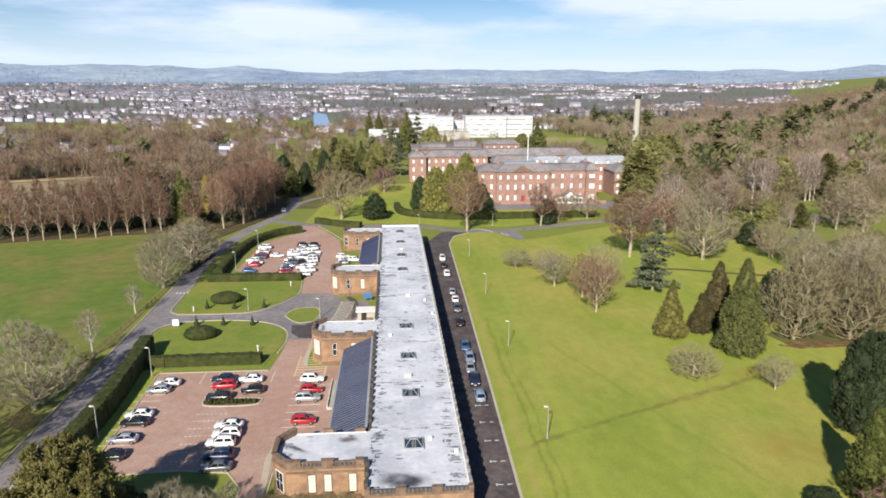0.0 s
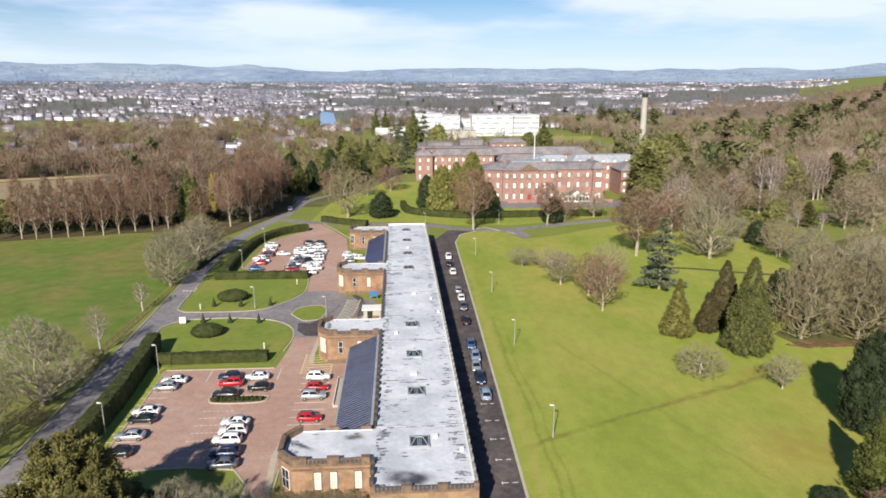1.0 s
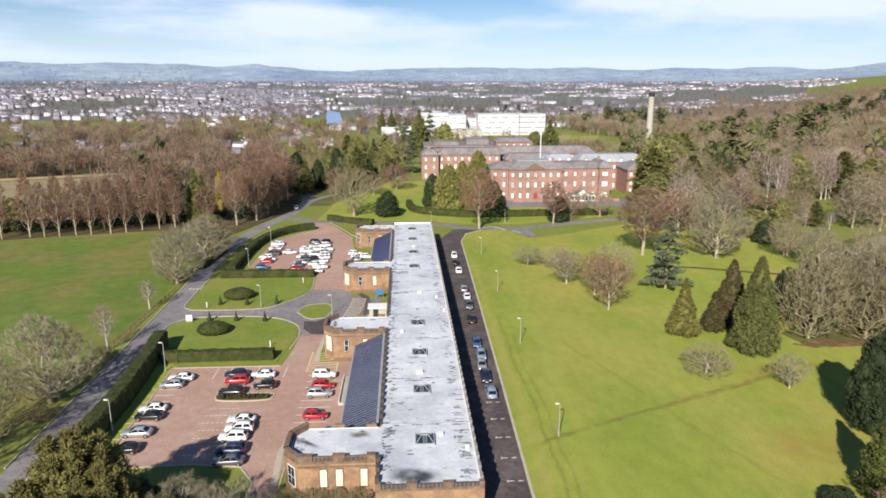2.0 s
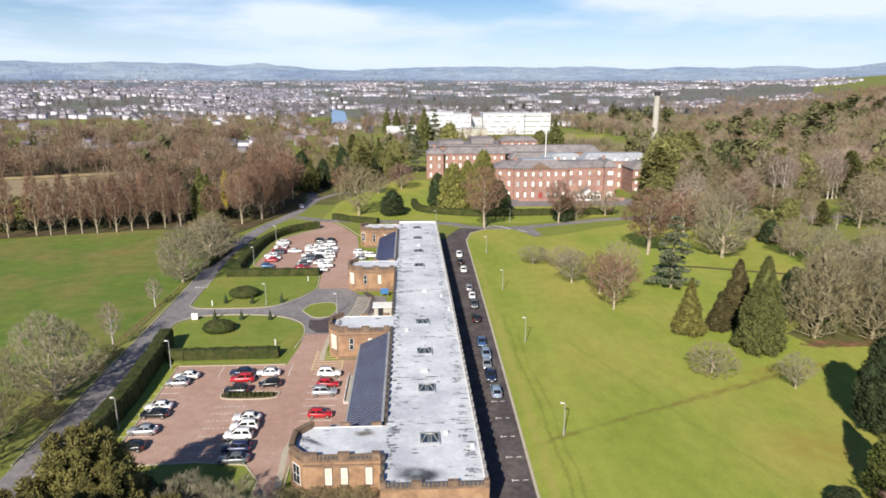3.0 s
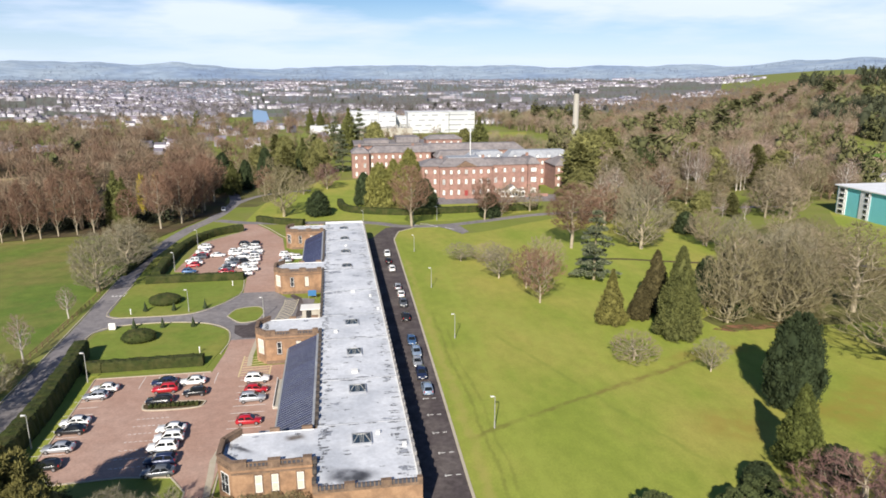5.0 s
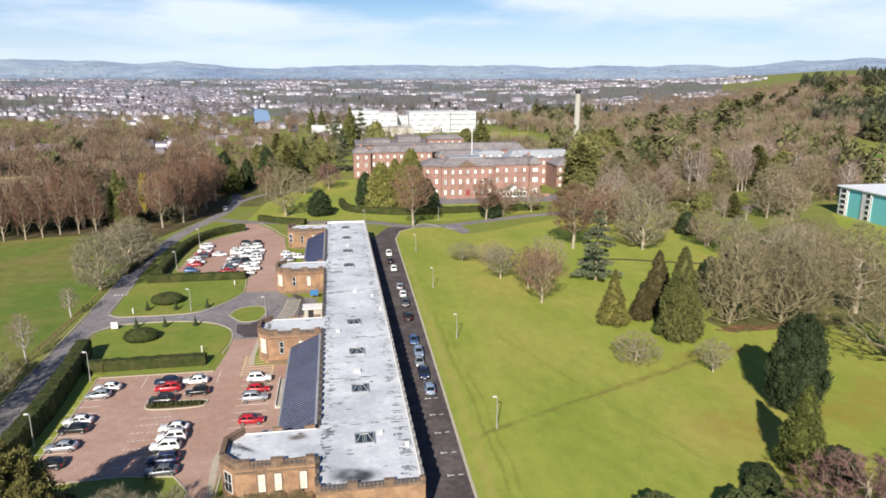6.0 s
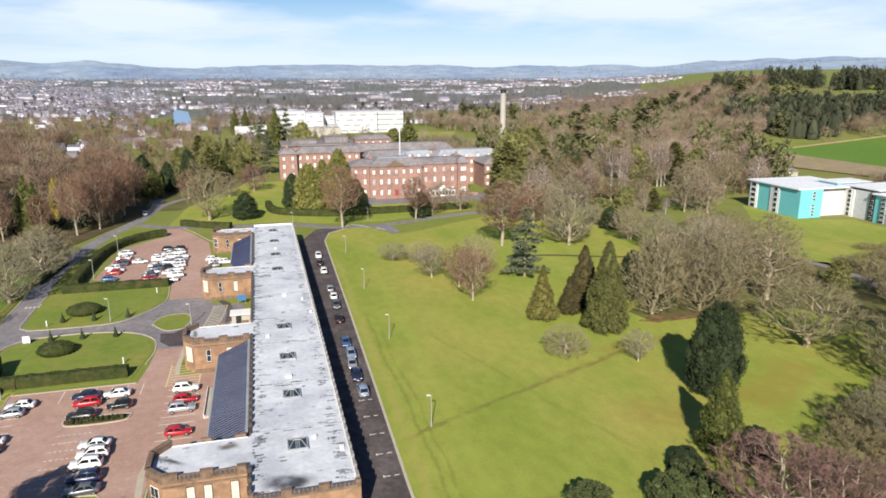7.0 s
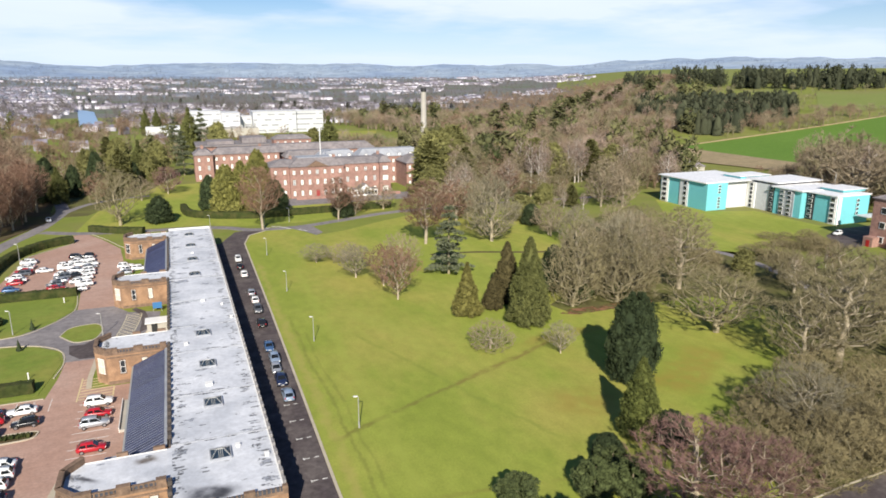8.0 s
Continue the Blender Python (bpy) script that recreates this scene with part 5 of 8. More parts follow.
def clinic():
    """The teal building: boxes with thin oversailing roofs, glazed slots and white panels."""
    t = thing("clinic", "three-storey teal and white clad clinic with thin flat roofs", "clinic building")

    def block(x0, x1, y0, y1, h, material, label=""):
        part("block", box(bmesh.new(), x0, x1, y0, y1, -0.2, h), material, t, label)

    def roof(x0, x1, y0, y1, z):
        part("roof", box(bmesh.new(), x0 - 0.9, x1 + 0.9, y0 - 0.9, y1 + 0.9, z, z + 0.45), ROOFWHITE, t)

    def face_w(x, y0, y1, rows, n, z0=0.7, dz=3.7, h=2.0):
        for k in range(rows):
            for i in range(n):
                a = y0 + (y1 - y0) * (i + 0.15) / n
                win = part("window", box(bmesh.new(), x - 0.1, x + 0.05, a, a + (y1 - y0) * 0.7 / n, z0 + k * dz, z0 + k * dz + h), WHITE, t)
                part("pane", box(bmesh.new(), x - 0.16, x - 0.09, a + 0.12, a + (y1 - y0) * 0.7 / n - 0.12, z0 + k * dz + 0.12, z0 + k * dz + h - 0.12), GLASS, win)

    def face_s(y, x0, x1, rows, n, z0=0.7, dz=3.7, h=2.0):
        for k in range(rows):
            for i in range(n):
                a = x0 + (x1 - x0) * (i + 0.15) / n
                win = part("window", box(bmesh.new(), a, a + (x1 - x0) * 0.7 / n, y - 0.1, y + 0.05, z0 + k * dz, z0 + k * dz + h), WHITE, t)
                part("pane", box(bmesh.new(), a + 0.12, a + (x1 - x0) * 0.7 / n - 0.12, y - 0.16, y - 0.09, z0 + k * dz + 0.12, z0 + k * dz + h - 0.12), GLASS, win)

    block(202.8, 213.4, 217, 246, 11.3, TEAL, "teal panel cladding")
    block(213.4, 233, 219.4, 246, 11.3, WHITEWALL, "white panel cladding")
    roof(202.8, 233, 218, 246, 11.3)
    part("slot", box(bmesh.new(), 202.5, 202.79, 240.5, 245.2, 0, 11.2), WHITE, t, "white glazed stair slot")
    face_w(202.4, 240.8, 244.6, 5, 1, 0.5, 2.2, 1.5)
    part("slot", box(bmesh.new(), 202.5, 202.79, 228.0, 233.2, 0, 11.2), WHITEWALL, t, "white glazed stair slot")
    face_w(202.4, 228.3, 230.9, 5, 1, 0.5, 2.2, 1.5)
    face_s(217, 208.2, 210.2, 4, 1, 0.8, 1.25, 0.9)
    face_s(217, 208.2, 210.2, 3, 1, 7.0, 1.25, 0.9)
    block(226.5, 250, 204.4, 219.4, 11.0, WHITEWALL, "white panel cladding")
    roof(227.0, 250, 204.4, 219.2, 11.9)
    part("slot", box(bmesh.new(), 226.1, 226.49, 214.6, 219.2, 0, 10.8), WHITE, t, "white glazed stair slot")
    face_w(226.0, 215.4, 217.6, 6, 1, 0.3, 1.8, 1.5)
    part("slot", box(bmesh.new(), 226.1, 226.49, 204.6, 207.4, 0, 10.8), TRIM, t, "dark glazed stair slot")
    face_w(226.0, 204.8, 207.2, 5, 1, 0.6, 2.1, 1.3)
    block(225.6, 250, 191.2, 204.2, 10.6, TEAL, "teal panel cladding")
    roof(225.6, 250, 191.2, 204.2, 10.6)
    part("slot", box(bmesh.new(), 225.2, 225.59, 194.4, 201.4, 0, 10.4), LEAD, t, "pale grey panel with small windows")
    face_w(225.1, 198.6, 201.2, 6, 1, 0.4, 1.7, 1.1)
    face_w(225.1, 195.0, 197.6, 6, 1, 0.4, 1.7, 1.1)
    block(228.6, 245, 177.6, 191.2, 10.4, TEAL, "teal panel cladding")
    roof(228.6, 245, 178.4, 190.2, 10.42)
    part("slot", box(bmesh.new(), 228.2, 228.59, 187.6, 191.0, 0, 10.2), TRIM, t, "dark glazed slot")
    face_w(228.1, 187.8, 190.8, 5, 1, 0.6, 2.0, 1.4)
    part("slot", box(bmesh.new(), 228.2, 228.59, 177.8, 180.8, 0, 10.2), WHITE, t, "white glazed stair slot")
    face_w(228.1, 178.0, 180.6, 5, 1, 0.6, 2.0, 1.4)
    part("slot", box(bmesh.new(), 228.62, 230.2, 177.3, 177.59, 0, 10.2), WHITE, t, "white glazed stair slot")
    face_s(177.2, 237.6, 239.4, 4, 1, 3.4, 1.6, 1.1)
    part("upper_roof", box(bmesh.new(), 224, 240, 221, 231, 11.76, 12.6), TEAL, t)
    part("upper_roof_deck", box(bmesh.new(), 223.4, 240.6, 220.4, 231.6, 12.61, 12.8), ROOFWHITE, t)
    part("upper_roof", box(bmesh.new(), 236, 248, 182, 192, 11.1, 11.9), TEAL, t)
    part("upper_roof_deck", box(bmesh.new(), 235.4, 248.6, 181.4, 192.6, 11.91, 12.1), ROOFWHITE, t)
    bm = bmesh.new()
    box(bm, 237, 246, 171.5, 176.2, 3.2, 3.5)
    box(bm, 244.5, 245.0, 172, 172.5, 0, 3.2)
    part("canopy", bm, WHITEWALL, t)
    bm = bmesh.new()
    rod(bm, (250, 197, 11), (250, 197, 16), 0.12)
    part("flue", bm, STEEL, t)


clinic()
villa = thing("villa", "red sandstone villa with a dark slate roof beside the clinic", "house", (220.5, 143.5, 0))
part("wall", box(bmesh.new(), -9, 9, -8, 8, -0.2, 15.5), REDSTONE, villa)
part("roof", hip_roof(bmesh.new(), -9, 9, -8, 8, 15.5, 4), SLATE_FAR, villa)
for k in range(3):
    for z in (1.2, 6.0, 10.8):
        win = part("window", box(bmesh.new(), -9.15, -8.95, -6.2 + 4.6 * k, -4.2 + 4.6 * k, z, z + 2.2), WHITE, villa)
        part("pane", box(bmesh.new(), -9.2, -9.14, -6.0 + 4.6 * k, -4.4 + 4.6 * k, z + 0.2, z + 2.0), GLASS, win)
part("porch", box(bmesh.new(), -12.2, -9.02, 4.2, 7.6, -0.1, 3.2, 0.05), REDSTONE, villa)
part("porch_door", box(bmesh.new(), -12.28, -12.18, 5.2, 6.4, 0.0, 2.2), plain("red_door", (0.4, 0.02, 0.02), 0.4), villa, "red painted door")
chimney_stack(villa, 0, 4, 17.5)
sheet("clinic_yard", [(196, 150), (250, 150), (250, 172), (224, 172), (210, 166)], ASPHALT, 0.03, "dark asphalt yard beside the clinic", "pavement")
sheet("clinic_lawn", [(165, 190), (202, 248), (203, 216), (222, 210), (222, 176), (196, 165), (170, 150), (150, 165)], LAWN, 0.024, "bright green lawn below the clinic", "lawn")


outhouse = thing("outhouse", "low grey-roofed outbuilding behind the clinic", "house", (280, 318, 0.6), -28)
part("wall", box(bmesh.new(), -9, 9, -4, 4, -1, 3.0), CONCRETE, outhouse)
part("roof", hip_roof(bmesh.new(), -9, 9, -4, 4, 3.0, 2.6), SLATE_FAR, outhouse)
part("ridge", box(bmesh.new(), -4.4, 4.4, -0.2, 0.2, 5.55, 5.75), WHITE, outhouse)


# ---- trees ----
def grow(seed, shape, n=620, fork=0.18, leader=0.3, alpha=0.42, twigs=17, twig=0.016, reach=0.75, girth=0.03, rise=0.3):
    """A bare tree ten metres high. Points are strewn through a lumpy crown, whose radius at the height share h is shape(h);
    each is joined to the nearest bough, boughs thicken towards the trunk, and fine blades stand for the twigs."""
    rng = random.Random(seed)
    trunk = max(fork, leader) * 10
    nodes = [Vector((0, 0, -0.2))]
    parent, run = [-1], [0.0]
    steps = max(3, int(trunk / 0.9))
    for k in range(1, steps + 1):
        nodes.append(Vector((rng.gauss(0, 0.07) * k / 3, rng.gauss(0, 0.07) * k / 3, trunk * k / steps)))
        parent.append(k - 1)
        run.append(trunk * k / steps * 0.7)
    low = next(k for k, p in enumerate(nodes) if p.z >= fork * 10 - 0.6)
    points = []
    lumps = rng.uniform(0, 50)
    top_r = max(shape(k / 60) for k in range(61))
    while len(points) < n:
        h = rng.uniform(0.02, 1.0)
        R = shape(h)
        if R <= 0.05 or rng.random() > (R / top_r) ** 1.3:
            continue
        a = rng.uniform(0, 6.283)
        R *= 1 + 0.42 * noise.noise((math.cos(a) * 1.4 + lumps, math.sin(a) * 1.4, h * 3.2))
        r = R * rng.random() ** 0.42
        z = 10 * h * (1 + 0.1 * noise.noise((math.cos(a) * r * 0.5, math.sin(a) * r * 0.5, lumps)))
        points.append(Vector((math.cos(a) * r, math.sin(a) * r, z)))
    heart = Vector((0, 0, fork * 10))
    points.sort(key=lambda p: (p - heart).length)
    co = np.zeros((n * 6 + 40, 3))
    length = np.zeros(n * 6 + 40)
    m = len(nodes)
    co[:m] = [tuple(p) for p in nodes]
    length[:m] = run
    for p in points:
        q = np.array(tuple(p))
        d = np.linalg.norm(co[low:m] - q, axis=1)
        cost = d + alpha * length[low:m] + 1.6 * np.maximum(0, co[low:m, 2] - q[2] + rise * d)
        k = low + int(np.argmin(cost))
        o = nodes[k]
        cuts_ = min(5, max(1, int((p - o).length / 0.9)))
        for c in range(1, cuts_ + 1):
            s = c / cuts_
            w = o.lerp(p, s) + Vector((0, 0, -0.08 * math.sin(math.pi * s) * (p - o).length))
            if c < cuts_:
                w += Vector((rng.gauss(0, 0.09), rng.gauss(0, 0.09), rng.gauss(0, 0.09)))
            nodes.append(w)
            parent.append(k)
            co[m] = tuple(w)
            length[m] = length[k] + (w - nodes[k]).length
            k = m
            m += 1
    load = [0] * m
    kids = [0] * m
    for k in range(m - 1, 0, -1):
        if load[k] == 0:
            load[k] = 1
        load[parent[k]] += load[k]
        kids[parent[k]] += 1
    thick_of = lambda k: 10 * girth * (load[k] / n) ** 0.46
    wood_v, wood_f, fine_v, fine_f = [], [], [], []

    def blade(p, q, w):
        u = (q - p).cross(Vector((rng.uniform(-1, 1), rng.uniform(-1, 1), rng.uniform(-1, 1)))).normalized() * w
        b = len(fine_v)
        fine_v.extend((tuple(p - u), tuple(p + u), tuple(q)))
        fine_f.append((b, b + 1, b + 2))
    for k in range(1, m):
        p, q = nodes[parent[k]], nodes[k]
        r0, r1 = min(thick_of(parent[k]), thick_of(k) * 1.5), thick_of(k)
        d = (q - p).normalized()
        if r1 > 0.028:
            sides = 7 if r1 > 0.15 else 4 if r1 > 0.05 else 3
            u = d.orthogonal().normalized()
            v = d.cross(u)
            b = len(wood_v)
            for c, r in ((p, r0), (q, r1)):
                wood_v += [tuple(c + (u * math.cos(6.2832 * i / sides) + v * math.sin(6.2832 * i / sides)) * r) for i in range(sides)]
            wood_f += [(b + i, b + (i + 1) % sides, b + sides + (i + 1) % sides, b + sides + i) for i in range(sides)]
        else:
            blade(p, q + d * 0.3, r1)
        if load[k] <= 4:
            out = Vector((q.x, q.y, 0.0))
            out = out.normalized() if out.length > 0.1 else Vector((0, 0, 1))
            for _ in range(twigs if kids[k] == 0 else twigs // 2):
                e = (d * 0.5 + out * 0.25 + Vector((rng.gauss(0, 0.5), rng.gauss(0, 0.5), rng.gauss(0.28, 0.5)))).normalized() * reach * rng.uniform(0.4, 1.1)
                o = p.lerp(q, rng.random())
                blade(o, o + e, twig)
    return wood_v, wood_f, fine_v, fine_f


def arch(h0, h1=1.0, skew=0.9, power=0.65, wide=4.0):
    """A rounded crown between the height shares h0 and h1."""
    return lambda h: wide * max(0.0, math.sin(math.pi * min(1.0, max(0.0, (h - h0) / (h1 - h0))) ** skew)) ** power


ROUND, OVAL, TALL, SLIM, LOW, VAST = arch(0.06, 1.0, 0.85, 0.62, 4.4), arch(0.1, 1.0, 0.95, 0.7, 3.4), arch(0.26, 1.0, 0.9, 0.65, 2.6), arch(0.18, 1.0, 0.85, 0.5, 1.6), arch(0.0, 1.0, 0.7, 0.6, 6.0), arch(0.1, 1.0, 1.0, 0.55, 4.8)
FAN = lambda h: 4.2 * min(max(0.0, (h - 0.08) / 0.5) ** 0.8, math.sqrt(max(0.0, 1 - (max(0.0, h - 0.55) / 0.46) ** 2)))


CROWN = {}  # crown width in metres of each kind when it is ten metres high


def bare_tree(seed, label, bark, fine, group="bare trees", **how):
    """A leafless tree ten metres high, scaled when it is copied."""
    wv, wf, fv, ff = grow(seed, **how)
    k = 10.0 / max(v[2] for v in fv)
    t = thing("bare_tree", label, "tree", (0, -400 - 20 * seed, 0), 0, group)
    part("trunk", mesh_arrays("trunk", np.array(wv) * k, wf, [bark]), None, t)
    part("crown", mesh_arrays("crown", np.array(fv) * k, ff, [fine]), None, t, "bare twiggy crown")
    CROWN[t] = 2 * k * float(np.percentile([math.hypot(v[0], v[1]) for v in fv], 95))
    return t


def conifer_arrays(seed, profile, tiers=26, per=16, droop=0.35, clump=0.9, core=0.72):
    """Boughs of folded blades round a dark core; profile(h) gives the radius at the height share h of a tree ten metres high."""
    rng = random.Random(seed)
    v, f = [], []
    sides = 9
    zs = [0.35 + 9.3 * i / 9 for i in range(10)]
    for z in zs:
        for i in range(sides):
            a = 2 * math.pi * i / sides
            r = profile(z / 10) * core * rng.uniform(0.85, 1.1)
            v.append((math.cos(a) * r, math.sin(a) * r, z))
    for k in range(len(zs) - 1):
        for i in range(sides):
            j = (i + 1) % sides
            a, b, c, d = k * sides + i, k * sides + j, (k + 1) * sides + j, (k + 1) * sides + i
            f += [(a, b, c), (a, c, d)]
    for t in range(tiers):
        h = 0.03 + 0.97 * (t + 0.5) / tiers
        R = profile(h)
        n = max(4, int(per * (0.35 + R / 2.2)))
        for i in range(n):
            a = 2 * math.pi * (i + rng.random()) / n
            r = R * rng.uniform(0.72, 1.12)
            z = 10 * h + rng.uniform(-0.3, 0.3)
            out, side = Vector((math.cos(a), math.sin(a), 0)), Vector((-math.sin(a), math.cos(a), 0))
            tip = out * r + Vector((0, 0, z - droop * R))
            inner = out * (r * 0.45) + Vector((0, 0, z + 0.12 * R))
            w = clump * rng.uniform(0.24, 0.5) * (0.35 + R * 0.35)
            mid = inner.lerp(tip, 0.62)
            b = len(v)
            up = Vector((0, 0, 0.14 * R + 0.06))
            v += [tuple(inner), tuple(mid + side * w - up), tuple(tip), tuple(mid - side * w - up), tuple(mid + up * 0.8)]
            f += [(b, b + 1, b + 4), (b + 1, b + 2, b + 4), (b + 2, b + 3, b + 4), (b + 3, b, b + 4)]
            for q in range(2):
                c = inner.lerp(tip, rng.uniform(0.3, 1.0)) + side * rng.uniform(-w, w)
                e = Vector((rng.gauss(0, 1), rng.gauss(0, 1), rng.gauss(0.3, 0.8))).normalized() * w * 1.2
                u = e.cross(Vector((rng.gauss(0, 1), rng.gauss(0, 1), rng.gauss(0, 1)))).normalized() * w * 0.45
                b = len(v)
                v += [tuple(c - u), tuple(c + u), tuple(c + e)]
                f.append((b, b + 1, b + 2))
    return v, f


def lobed_arrays(seed, profile, lobes=18, leaves=90, leaf=0.5, size=0.42, flat=1.0, lift=0.25, low=0.09, core=0.0):
    """A crown of many uneven lobes, each a dark core set with leaf blades; profile(h) as for conifers."""
    rng = random.Random(seed)
    v, f = [], []
    ball = bmesh.new()
    bmesh.ops.create_icosphere(ball, subdivisions=1, radius=1.0)
    ball.verts.index_update()
    core_v, core_f = [p.co.copy() for p in ball.verts], [[p.index for p in t.verts] for t in ball.faces]
    ball.free()
    for n in range(lobes):
        h = low + (0.975 - low) * ((n + rng.random()) / lobes) ** 1.25
        R = profile(h)
        a = n * 2.399 + rng.uniform(-0.4, 0.4)
        r = max(0.16, R * size * rng.uniform(0.75, 1.3))
        d = max(0.0, R - r * 0.85) * rng.uniform(0.75, 1.08)
        c = Vector((math.cos(a) * d, math.sin(a) * d, 10 * h))
        b = len(v)
        tall = rng.uniform(0.75, 1.15) * flat
        for p in core_v:
            v.append(tuple(c + Vector((p.x * r, p.y * r, p.z * r * tall)) * rng.uniform(0.5, 0.8)))
        f += [tuple(b + i for i in t) for t in core_f]
        small = min(1.0, 0.45 + r)
        for _ in range(leaves):
            o = Vector((rng.gauss(0, 1), rng.gauss(0, 1), rng.gauss(0.15, 1))).normalized()
            q = c + Vector((o.x * r, o.y * r, o.z * r * tall)) * rng.uniform(0.6, 1.0)
            e = (o + Vector((rng.gauss(0, 0.6), rng.gauss(0, 0.6), rng.gauss(lift, 0.6)))).normalized() * leaf * small * rng.uniform(0.6, 1.5)
            u = e.cross(Vector((rng.gauss(0, 1), rng.gauss(0, 1), rng.gauss(0, 1)))).normalized() * leaf * small * rng.uniform(0.16, 0.32)
            b = len(v)
            v += [tuple(q - u), tuple(q + u), tuple(q + e)]
            f.append((b, b + 1, b + 2))
    if core:
        b, sides, zs = len(v), 10, [0.5 + 8.7 * i / 9 for i in range(10)]
        for z in zs:
            v += [(math.cos(0.628 * i) * profile(z / 10) * core, math.sin(0.628 * i) * profile(z / 10) * core, z) for i in range(sides)]
        for k in range(9):
            for i in range(sides):
                j = (i + 1) % sides
                p, q, r, s = b + k * sides + i, b + k * sides + j, b + (k + 1) * sides + j, b + (k + 1) * sides + i
                f += [(p, q, r), (p, r, s)]
    return v, f


def cedar_arrays(seed, profile, tiers=9, boughs=8, leaves=70, leaf=0.4, low=0.1):
    """Flat plates of needles on level boughs, tier over tier with air between them."""
    rng = random.Random(seed)
    v, f = [], []
    for t in range(tiers):
        h = low + (0.97 - low) * (t / (tiers - 1)) ** 0.9
        R = profile(h)
        for b in range(boughs):
            a = 6.283 * (b + rng.uniform(-0.35, 0.35)) / boughs + t * 0.7
            reach = R * rng.uniform(0.5, 1.2)
            z0 = 10 * h + rng.gauss(0, 0.14)
            wide = (0.32 + 0.13 * reach)
            for _ in range(int(leaves * (0.3 + 0.7 * reach / 4))):
                s = rng.uniform(0.12, 1.0) ** 0.8
                k = rng.gauss(0, 0.5) * wide * (0.4 + math.sin(math.pi * min(1, s * 0.85 + 0.1)))
                c = Vector((math.cos(a) * s * reach - math.sin(a) * k, math.sin(a) * s * reach + math.cos(a) * k, z0 - 0.1 * reach * s * s + rng.gauss(0, 0.09)))
                w = a + rng.gauss(0, 0.9)
                e = Vector((math.cos(w), math.sin(w), rng.gauss(0.05, 0.25))) * leaf * rng.uniform(0.6, 1.4)
                u = Vector((-math.sin(w), math.cos(w), rng.gauss(0, 0.4))) * leaf * rng.uniform(0.22, 0.42)
                n = len(v)
                v += [tuple(c - u), tuple(c + u), tuple(c + e)]
                f.append((n, n + 1, n + 2))
    return v, f


CONE = lambda h: max(0.03, 2.55 * (1 - h) ** 0.95 * min(1, 0.72 + h * 3))
BOLD = lambda h: max(0.03, 2.75 * (1 - h) ** 0.72 * min(1, 0.75 + h * 2))
SPIRE = lambda h: max(0.05, 2.1 * math.sin(math.pi * min(1, (h * 0.82 + 0.26))) ** 0.8)
EGG = lambda h: max(0.06, 3.4 * math.sin(math.pi * min(1, h * 0.8 + 0.2)) ** 0.6)
DOME = lambda h: max(0.06, 5.0 * math.sqrt(max(0, 1 - (2 * h - 0.95) ** 2)) * (0.85 + 0.15 * math.sin(h * 30)))
COLUMN = lambda h: max(0.05, 3.2 * (1 - h ** 2.4) ** 0.7 * min(1, 0.8 + h * 3))
TIER = lambda h: max(0.06, 4.4 * (1 - h) ** 0.6)
PINE = lambda h: max(0.06, 4.2 * (1 - h ** 1.7) ** 0.75)


def conifer(seed, label, profile, needles, group="conifers", name="conifer", **how):
    t = thing(name, label, "tree", (0, -400 - 20 * seed, 0), 0, group)
    part("trunk", rod(bmesh.new(), (0, 0, -0.2), (0, 0, 8.5), 0.28, 0.05, 7), BARK, t)
    v, f = lobed_arrays(seed, profile, **how) if "lobes" in how else cedar_arrays(seed, profile, **how) if "boughs" in how else conifer_arrays(seed, profile, **how)
    part("crown", mesh_arrays("crown", v, f, [needles]), None, t, "dense evergreen foliage")
    CROWN[t] = 2 * max(profile(i / 40) for i in range(40))
    return t


MIDDLE = dict(n=210, twigs=14, twig=0.042, reach=1.0)
oak = [bare_tree(1, "spreading bare tree with mossy olive-grey limbs on grass", BARK, TWIG, shape=FAN, fork=0.1, leader=0.16, girth=0.043, twigs=14, n=680),
       bare_tree(2, "broad leafless tree with pale grey-brown branches on grass", BARK_PALE, TWIG_GREY, shape=VAST, girth=0.040, twigs=16, n=700),
       bare_tree(3, "tall leafless tree with an olive-grey twiggy crown", BARK_PALE, TWIG, shape=OVAL, leader=0.5, girth=0.040, twigs=16, n=700)]
tangle = bare_tree(27, "broad leafless tree with tangled olive limbs down to the ground", BARK, TWIG, shape=arch(0.0, 1.0, 0.95, 0.5, 4.2), n=820, fork=0.05, leader=0.1, girth=0.036, twigs=12, twig=0.017, alpha=0.3)
brown = [bare_tree(4, "leafless fan-shaped tree with red-brown twigs and pale limbs", BARK_PALE, TWIG_BROWN, shape=FAN, fork=0.12, leader=0.2, n=700, rise=0.5),
         bare_tree(5, "tall leafless brown tree with a pale upright trunk", BARK_PALE, TWIG_BROWN, shape=TALL, fork=0.25, leader=0.7, girth=0.026, rise=0.5)]
thick = bare_tree(10, "dense leafless tree with a rounded pale olive-grey crown", BARK_PALE, TWIG_PALE, shape=ROUND, n=1000, fork=0.12, girth=0.048, twigs=21, twig=0.0185, rise=0.45)
poplar = bare_tree(21, "tall upright leafless tree with a pale trunk in a row", BARK_PALE, TWIG_BROWN, "trees in a row", shape=SLIM, n=420, fork=0.12, leader=0.6, alpha=0.3, rise=1.0, twig=0.02, girth=0.02)
purple = bare_tree(6, "leafless tree with purple-brown twigs and pale limbs", BARK_PALE, TWIG_PURPLE, shape=VAST, n=700, girth=0.036, twigs=28, twig=0.018)
